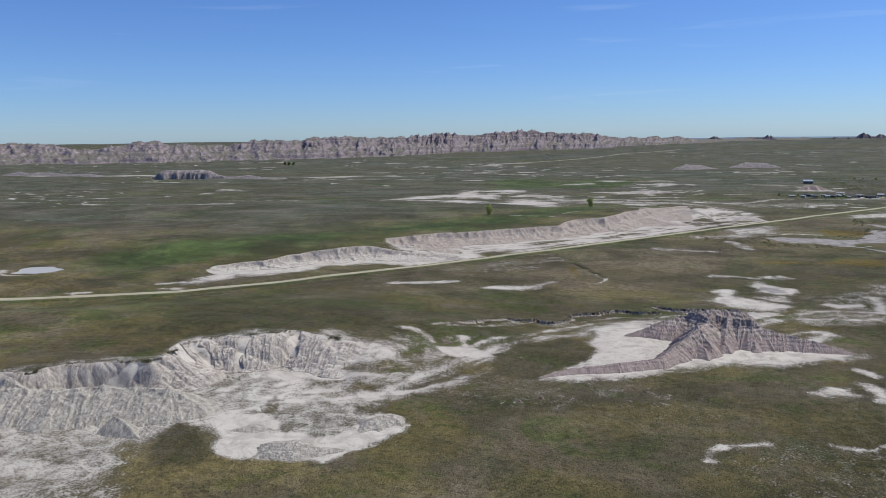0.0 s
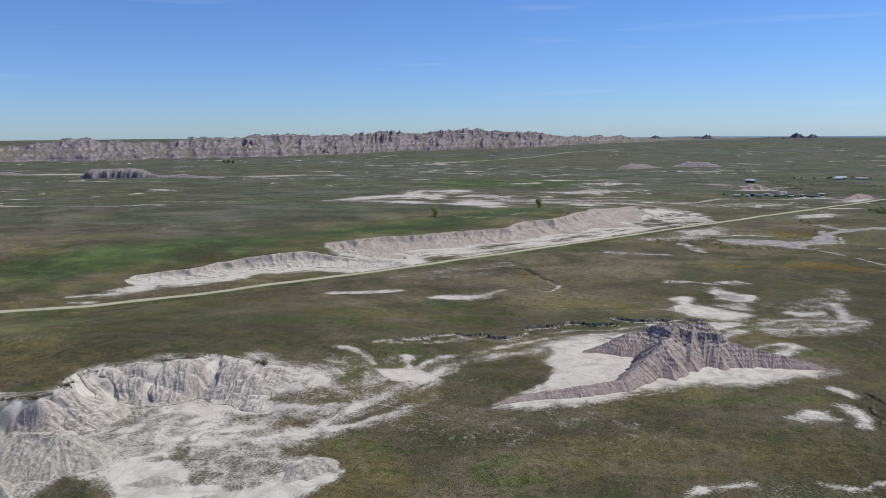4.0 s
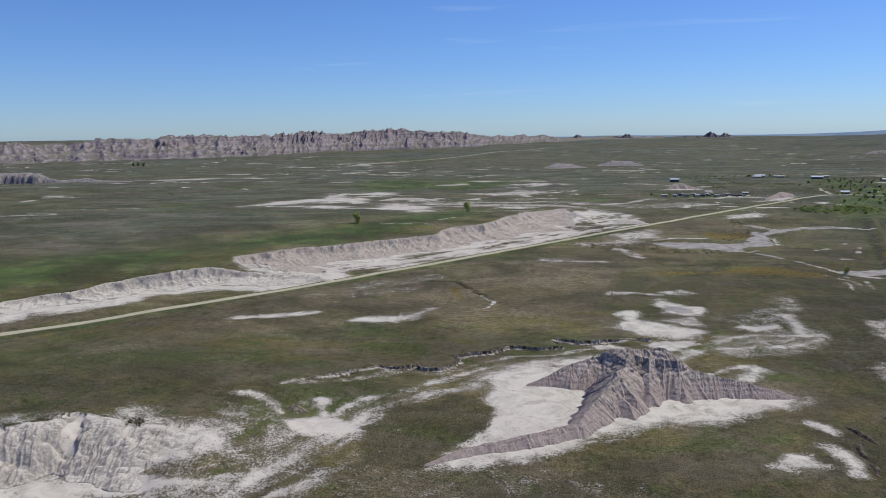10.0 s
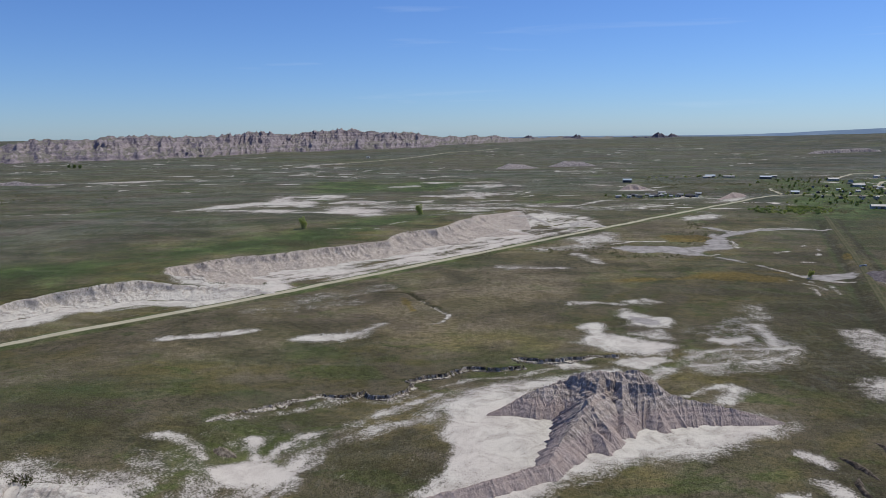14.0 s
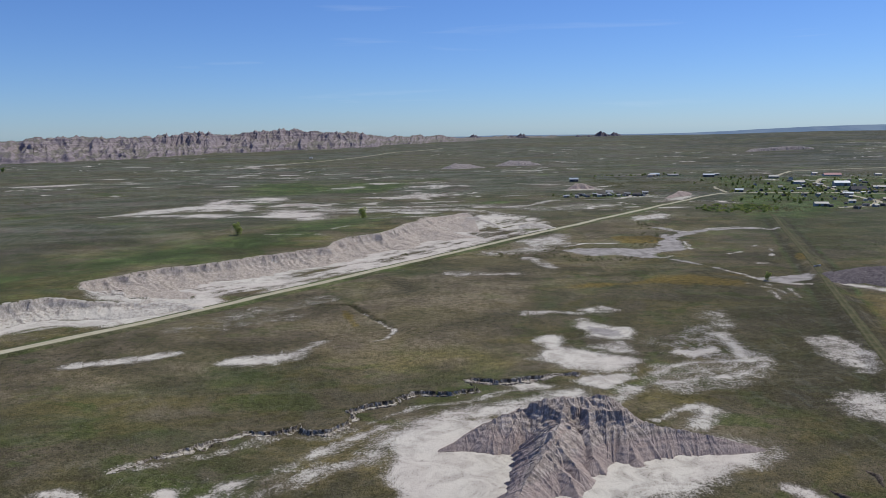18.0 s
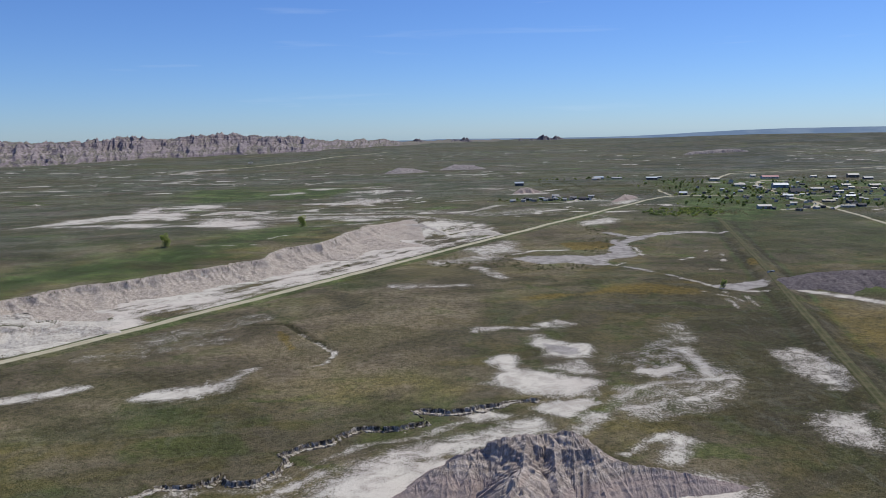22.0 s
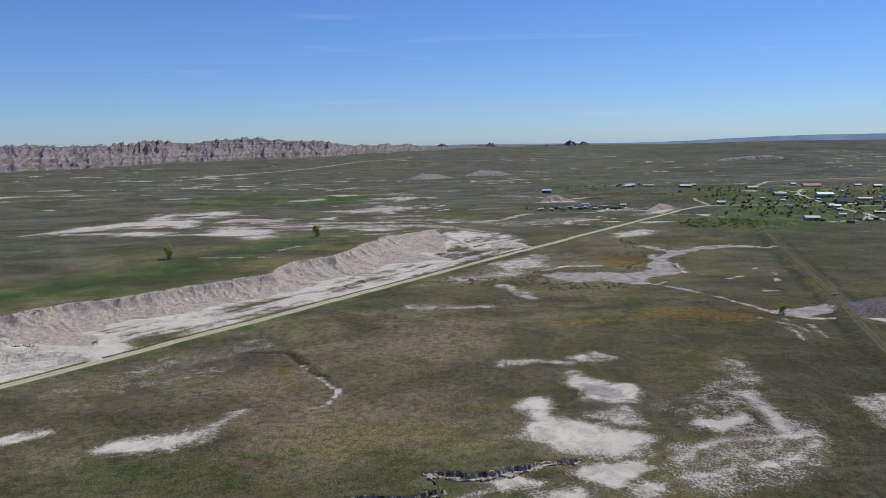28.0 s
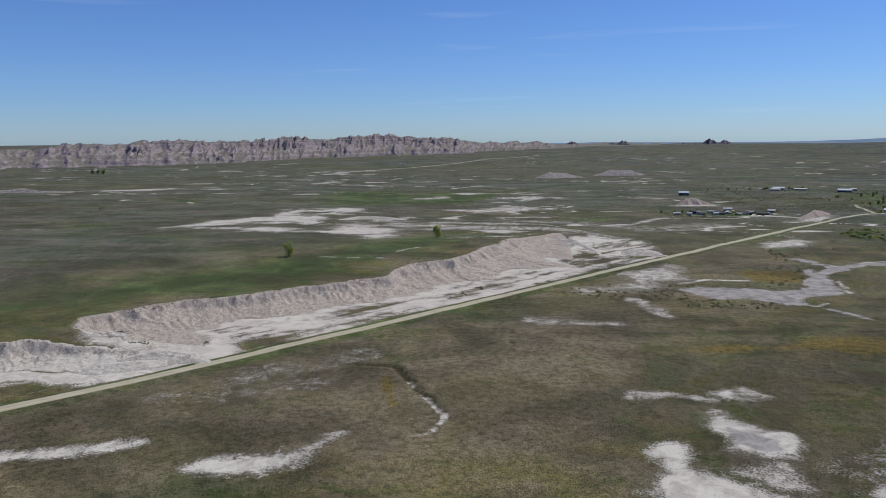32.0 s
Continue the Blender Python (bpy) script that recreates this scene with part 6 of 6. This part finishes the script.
# ---- parked vehicles ----
def vehicle(x, y, turn, mat, label, tall=1.5, long=4.6):
    root = new("car")
    root.matrix_world = pose(x, y, height(x, y) + 0.02, 0, 0, turn)
    bm = box(bmesh.new(), -long / 2, -0.9, 0.35, long / 2, 0.9, 0.95)
    bmesh.ops.bevel(bm, geom=bm.edges[:], offset=0.12, segments=1, affect="EDGES")
    part("body", bm, mat, root)
    bm = box(bmesh.new(), -long * 0.3, -0.78, 0.93, long * 0.22, 0.78, tall)
    for v in bm.verts:
        if v.co.z > 1.2:
            v.co.x *= 0.78
            v.co.y *= 0.86
    part("cabin", bm, PANE, root, "dark glass cabin")
    for sx in (-0.31, 0.31):
        for sy in (-0.86, 0.86):
            bm = bmesh.new()
            bmesh.ops.create_cone(bm, cap_ends=True, segments=12, radius1=0.34, radius2=0.34, depth=0.22, matrix=pose(sx * long, sy, 0.34, 90, 0, 0))
            part("wheel", bm, RUBBER, root)
    return tagged(root, label, "car", group="parked vehicles")


for x, y, a, m, c in ((500, 1040, 20, WHITE, "white"), (512, 1030, 80, DARK, "dark"), (533, 1035, -10, GREY, "grey"), (478, 912, 15, WHITE, "white"), (540, 955, 60, DARK, "dark"), (560, 990, 100, CREAM, "cream"),
                      (236, 1098, 30, WHITE, "white"), (280, 1108, -20, DARK, "dark"), (304, 1100, 70, GREY, "grey"), (600, 1090, 10, WHITE, "white"), (655, 1180, 40, DARK, "dark"), (690, 1060, 0, BLUE, "blue"), (470, 1112, -14, WHITE, "white")):
    vehicle(x, y, a, m, f"{c} vehicle parked on dusty ground")


# ---- trees ----
def tree_mesh(name, tall, wide, leaves, mat, seed, low=0.25):
    """A tree at the origin: tapered trunk with limbs, and a crown of small leaf clumps."""
    rnd = random.Random(seed)
    root = new(name)
    bm = bmesh.new()
    bmesh.ops.create_cone(bm, cap_ends=True, segments=7, radius1=tall * 0.026, radius2=tall * 0.008, depth=tall * 0.7, matrix=pose(0, 0, tall * 0.33))
    for i in range(7):
        a, s = i * 0.95 + rnd.random(), 0.15 + 0.08 * i
        base, tip = Vector((0, 0, tall * s)), Vector((math.cos(a) * wide * 0.32, math.sin(a) * wide * 0.32, tall * (s + 0.2)))
        q = (tip - base).to_track_quat("Z", "Y").to_matrix().to_4x4()
        bmesh.ops.create_cone(bm, cap_ends=True, segments=5, radius1=tall * 0.009, radius2=tall * 0.003, depth=(tip - base).length, matrix=Matrix.Translation((base + tip) / 2) @ q)
    part("trunk", bm, BARK, root)
    bm = bmesh.new()
    lobes = [(rnd.uniform(-0.24, 0.24) * wide, rnd.uniform(-0.24, 0.24) * wide, rnd.uniform(low + 0.1, 0.86) * tall, rnd.uniform(0.16, 0.27) * wide) for _ in range(14)]
    for i in range(leaves):
        lx, ly, lz, lr = lobes[i % len(lobes)]
        while True:
            o = Vector((rnd.uniform(-1, 1), rnd.uniform(-1, 1), rnd.uniform(-1, 1)))
            if o.length < 1:
                break
        p = Vector((lx + o.x * lr, ly + o.y * lr, min(tall, max(tall * low * 0.5, lz + o.z * lr * 1.15))))
        r = wide * rnd.uniform(0.04, 0.085)
        q = Euler((rnd.uniform(0, 6.3), rnd.uniform(0, 6.3), rnd.uniform(0, 6.3))).to_matrix()
        v = [bm.verts.new(p + q @ Vector(k) * r) for k in ((1, 0, -0.3), (-0.2, 0.9, 0.1), (-0.2, -0.9, 0.2), (-1.0, 0.1, -0.3))]
        for f in ((0, 1, 2), (1, 3, 2)):
            bm.faces.new([v[k] for k in f])
    part("crown", bm, mat, root)
    return root


KINDS = [tree_mesh("tree", 8.5, 6.0, 520, SPRING, 1, 0.06), tree_mesh("tree", 8.0, 6.5, 520, DEEP, 2, 0.12), tree_mesh("tree", 9.5, 6.0, 520, DEEP, 3, 0.12), tree_mesh("shrub", 3.6, 4.4, 220, DEEP, 4, 0.1), tree_mesh("shrub", 2.8, 4.0, 200, SPRING, 5, 0.1)]
SPENT = set()
rng = random.Random(7)


def plant(kind, x, y, size, label, cat="tree", group=""):
    ob = KINDS[kind]
    m = pose(x, y, height(x, y) - 0.05, 0, 0, rng.uniform(0, 360))
    if kind in SPENT:
        ob = copy_thing(ob, m)
    SPENT.add(kind)
    ob.matrix_basis = m @ Matrix.Diagonal((size * 1.3, size * 1.3, size * (rng.uniform(0.55, 0.80) if group else 1.1), 1))
    tagged(ob, label, cat, group)


plant(0, -158, 716, 1.15, "lone light-green cottonwood on the grass plain")
plant(0, -62, 826, 1.2, "light-green cottonwood near the bluff's edge")
plant(0, 209, 545, 0.6, "small light-green tree beside the creek")
for i in range(140):
    a, r = rng.uniform(0, 6.3), math.sqrt(rng.random())
    plant(rng.choice((3, 4, 4, 3)), 358 + 46 * r * math.cos(a) + 6 * r * math.sin(a), 925 + 42 * r * math.sin(a), rng.uniform(0.55, 1.15), "dark green shrub in a thicket south of the road", "shrub", "thicket")
for cx, cy, rx, ry, n in ((470, 1075, 30, 50, 24), (560, 1090, 60, 60, 34), (640, 1150, 80, 80, 32), (700, 1280, 120, 90, 34), (560, 1360, 30, 60, 22), (500, 1230, 40, 70, 26), (455, 1500, 50, 14, 12), (820, 1230, 100, 80, 26), (590, 960, 70, 40, 24), (440, 1000, 40, 50, 20)):
    for i in range(int(n * 1.6)):
        plant(rng.choice((0, 1, 2, 3, 3, 4)), cx + rng.gauss(0, rx * 0.7), cy + rng.gauss(0, ry * 0.7), rng.uniform(0.35, 0.85), "leafy tree among the town's houses", "tree", "town trees")
for i in range(44):
    plant(rng.choice((1, 3, 3, 4)), 252 + rng.gauss(0, 40), 1112 + rng.gauss(0, 14), rng.uniform(0.35, 0.75), "small tree among the village houses", "tree", "village trees")
for i in range(16):
    plant(rng.choice((4, 3)), 375 + rng.uniform(-45, 45), 1495 + rng.uniform(-8, 8), rng.uniform(0.7, 1.1), "pale bush in a row beside the ranch", "shrub", "ranch bushes")
for x, y in ((-1164, 2095), (-1152, 2099), (-1131, 2092)):
    plant(1, x, y, 1.4, "dark tree far out on the plain")


# ---- pond, culvert, slumped earth ----
def pond():
    t = np.linspace(0, 2 * math.pi, 48, endpoint=False)
    r = 15.5 + 2.5 * np.sin(3 * t + 0.5) + 1.5 * np.sin(5 * t)
    bm = bmesh.new()
    z = height(-423, 388) + 0.45
    bm.faces.new([bm.verts.new((-423 + a * 1.02 * math.cos(k), 388 + a * 1.18 * math.sin(k), z)) for k, a in zip(t, r)])
    ob = part("water", bm, WATER)
    return tagged(ob, "small still stock pond reflecting the sky", "pond", kind="structure")


pond()
root = new("culvert")
root.matrix_world = pose(257, 578, height(252, 580) + 0.2, 0, 0, 22)
part("headwall", box(bmesh.new(), -3.2, -1.8, -0.5, 3.2, -1.3, 1.6), GREY, root)
# no hole is cut: a dark plate stands for the mouth's shade
part("opening_shade", box(bmesh.new(), -1.4, -1.86, -0.3, 1.4, -1.78, 1.2), DARK, root, "dark plate for the shade in the culvert mouth")
tagged(root, "small concrete culvert under the old railway bed", "culvert")
for line in ([(102, 292, 0.4), (104, 287, 1.2), (105, 283, 1.1), (106, 278, 0.4)], [(101, 279, 0.4), (99, 275, 1.1), (98, 270, 1.0), (99, 267, 0.4)], [(97, 266, 0.3), (98, 262, 0.9), (96, 257, 0.4)], [(118, 302, 0.4), (119, 298, 1.0), (117, 293, 0.4)]):
    mound("earth_ledge", [line], 0.25, DARKEARTH, "dark raw edge of a small sunken slump", "earth ledge", steep=0.9, power=0.4, rill=0.8, seed=402, cut=0.5)
for x, y, r in ((12, 246, 2.2), (5, 235, 1.2), (-33, 226, 1.2), (-26, 231, 1.0)):
    mound("earth_slump", [[(x - r, y + r * 0.6, 0.5), (x, y, 0.9), (x + r, y - r * 0.7, 0.4)]], 0.25, EARTH, "dark slumped earth ledge in grass", "earth ledge", steep=1.2, power=0.6, rill=0.8, seed=401, cut=0.5)


# ---- sage tufts over the near plain ----
def tufts(count=260000):
    r = np.random.RandomState(5)
    x, y = r.uniform(-240, 190, count), 110 + 400 * r.rand(count) ** 1.15
    z, bluff, near, step = terrain(x, y)
    c = covers(x, y, bluff, near)
    keep = (c["clay"] < 0.45 + 0.15 * r.rand(count)) & (r.rand(count) < 0.42) | (c["clay"] > 0.45) & (c["clay"] < 0.80) & (r.rand(count) < 0.55) & (x < -40)
    keep = keep & (bluff < 0.05) & (near < 0.05) & (fbm(x, y, 9, 3, 33) > r.uniform(-1.1, 0.9, count))
    dr, _ = line_near(x, y, ROAD)
    keep &= (dr > 6) & (ridge(x, y, [[(0, 322, 0.8), (39, 329, 14.2), (96, 316, 0.7)], [(39, 329, 14), (16, 280, 3.8), (-30, 253, 0.6)]], steep=1.7) <= 0)
    x, y, z = x[keep], y[keep], z[keep]
    n = len(x)
    size = r.uniform(0.16, 0.44, n) * (1 - 0.35 * (c["clay"][keep] > 0.45))
    turn = r.uniform(0, 6.28, n)
    verts = []
    for k in range(3):
        a = turn + k * 2.094
        verts.append(np.stack([x + np.cos(a) * size, y + np.sin(a) * size, z - 0.05], -1))
    verts.append(np.stack([x + r.uniform(-0.1, 0.1, n), y + r.uniform(-0.1, 0.1, n), z + size * r.uniform(0.5, 1.0, n)], -1))
    co = np.stack(verts, 1).reshape(-1, 3).astype(np.float32)
    tri = (np.array([[0, 1, 3], [1, 2, 3], [2, 0, 3]])[None] + 4 * np.arange(n)[:, None, None]).reshape(-1, 3).astype(np.int32)
    me = bpy.data.meshes.new("sage_tufts")
    me.vertices.add(len(co))
    me.vertices.foreach_set("co", co.ravel())
    me.loops.add(tri.size)
    me.loops.foreach_set("vertex_index", tri.ravel())
    me.polygons.add(len(tri))
    me.polygons.foreach_set("loop_start", np.arange(0, tri.size, 3, dtype=np.int32))
    me.update()
    me.validate()
    me.materials.append(SAGE)
    tagged(new("sage_tufts", me), "scattered olive sage and grass tufts on the prairie", "grass", kind="stuff")


tufts()


# ---- dark brush on the near bluff's brow ----
def brow_brush(count=16000):
    r = np.random.RandomState(14)
    e = np.array(EDGE_NEAR[1:14], float)
    run = np.r_[0, np.cumsum(np.hypot(*np.diff(e, axis=0).T))]
    at = r.rand(count) * run[-1]
    x = np.interp(at, run, e[:, 0]) + r.normal(0, 2.6, count)
    y = np.interp(at, run, e[:, 1]) + r.normal(0, 2.6, count)
    keep = fbm(x, y, 8, 3, 34) > r.uniform(-0.3, 0.7, count)
    keep &= plain_sd(x.copy(), y.copy()) > -1.2
    x, y = x[keep], y[keep]
    z = terrain(x, y)[0]
    n = len(x)
    size = r.uniform(0.12, 0.34, n)
    turn = r.uniform(0, 6.28, n)
    verts = [np.stack([x + np.cos(turn + k * 2.094) * size, y + np.sin(turn + k * 2.094) * size, z - 0.25], -1) for k in range(3)]
    verts.append(np.stack([x, y, z + size * r.uniform(0.5, 1.0, n)], -1))
    co = np.stack(verts, 1).reshape(-1, 3).astype(np.float32)
    tri = (np.array([[0, 1, 3], [1, 2, 3], [2, 0, 3]])[None] + 4 * np.arange(n)[:, None, None]).reshape(-1, 3)
    me = bpy.data.meshes.new("brush")
    me.from_pydata(co.tolist(), [], tri.tolist())
    me.materials.append(BRUSH)
    tagged(new("brush", me), "dark brush along the brow of the near bluff", "brush", kind="stuff")


brow_brush()


def crest_brush(count=5200):
    """Dark clumps hanging over the long bluff's crest."""
    r = np.random.RandomState(24)
    parts = []
    for e, n in ((EDGE_WEST, count // 3), (EDGE_EAST[1:], count - count // 3)):
        e = np.array(e, float)
        run = np.r_[0, np.cumsum(np.hypot(*np.diff(e, axis=0).T))]
        at = r.rand(n) * run[-1]
        parts.append((np.interp(at, run, e[:, 0]) + r.normal(0, 3.5, n), np.interp(at, run, e[:, 1]) + r.normal(0, 3.5, n)))
    x, y = (np.concatenate(v) for v in zip(*parts))
    sd = upper_sd(x.copy(), y.copy())
    keep = (sd > -1.6) & (sd < 1.2) & (fbm(x, y, 22, 3, 35) > 0.10)
    x, y = x[keep], y[keep]
    z, n = terrain(x, y)[0], int(keep.sum())
    size, turn = r.uniform(0.2, 0.55, n), r.uniform(0, 6.28, n)
    ring = [np.stack([x + np.cos(turn + k * 1.571) * size, y + np.sin(turn + k * 1.571) * size, z - 0.4], -1) for k in range(4)]
    ring.append(np.stack([x, y, z + size * r.uniform(0.4, 0.8, n)], -1))
    co = np.stack(ring, 1).reshape(-1, 3)
    tri = (np.array([[0, 1, 4], [1, 2, 4], [2, 3, 4], [3, 0, 4]])[None] + 5 * np.arange(n)[:, None, None]).reshape(-1, 3)
    me = bpy.data.meshes.new("crest_brush")
    me.from_pydata(co.tolist(), [], tri.tolist())
    me.materials.append(BRUSH)
    tagged(new("crest_brush", me), "dark grass clumps along the long bluff's crest", "brush", kind="stuff")


crest_brush()


# ---- far shrubs along the drainages ----
def far_shrubs(count=60000, yards=14000):
    r = np.random.RandomState(9)
    y = 620 + 3000 * r.rand(count) ** 1.4
    x = (r.rand(count) * 2.2 - 1.25) * (y + 150)
    # yards, hedges and thickets of the town and the village
    ty, tx = r.uniform(870, 1480, yards), r.uniform(0, 1, yards)
    tx = 300 + tx * (ty - 870) * 0.25 + tx * 520
    vy, vx = r.uniform(1060, 1150, 700), r.uniform(170, 350, 700)
    ky, kx = r.uniform(870, 990, 700), r.uniform(300, 420, 700)
    tx, ty = np.r_[tx, vx, kx], np.r_[ty, vy, ky]
    green = fbm(tx, ty, 60, 3, 143) + 0.5 * fbm(tx, ty, 18, 2, 144) > r.uniform(-0.1, 1.0, len(tx))
    v = np.abs(fbm(x / 3.0, y, 150, 3, 141)) + 0.25 * np.abs(fbm(x, y, 60, 2, 142))
    keep = (v < 0.10 + 0.05 * r.rand(count)) | (r.rand(count) < 0.02)
    x, y = np.r_[x[keep], tx[green]], np.r_[y[keep], ty[green]]
    z, bluff, near, step = terrain(x, y)
    dr, _ = line_near(x, y, ROAD)
    keep = (bluff < 0.02) & (dr > 9)
    cover = covers(x, y, bluff, near)
    keep &= (cover["clay"] < 0.45) & (cover["mud"] < 0.3) & ((inside(x, y, UPPER) < 0) | (y > 930) | (x < -420))
    x, y, z = x[keep], y[keep], z[keep]
    n = len(x)
    size = r.uniform(0.5, 1.3, n) * (1 + y / 2600)
    turn = r.uniform(0, 6.28, n)
    ring = [np.stack([x + np.cos(turn + k * 1.571) * size * 1.3, y + np.sin(turn + k * 1.571) * size * 1.3, z - 0.1], -1) for k in range(4)]
    ring.append(np.stack([x, y, z + size * r.uniform(0.5, 0.9, n)], -1))
    co = np.stack(ring, 1).reshape(-1, 3).astype(np.float32)
    tri = (np.array([[0, 1, 4], [1, 2, 4], [2, 3, 4], [3, 0, 4]])[None] + 5 * np.arange(n)[:, None, None]).reshape(-1, 3).astype(np.int32)
    me = bpy.data.meshes.new("far_shrubs")
    me.vertices.add(len(co))
    me.vertices.foreach_set("co", co.ravel())
    me.loops.add(tri.size)
    me.loops.foreach_set("vertex_index", tri.ravel())
    me.polygons.add(len(tri))
    me.polygons.foreach_set("loop_start", np.arange(0, tri.size, 3, dtype=np.int32))
    me.update()
    me.validate()
    me.materials.append(SAGE)
    tagged(new("far_shrubs", me), "dark low shrubs along far drainage lines", "shrubs", kind="stuff")


far_shrubs()
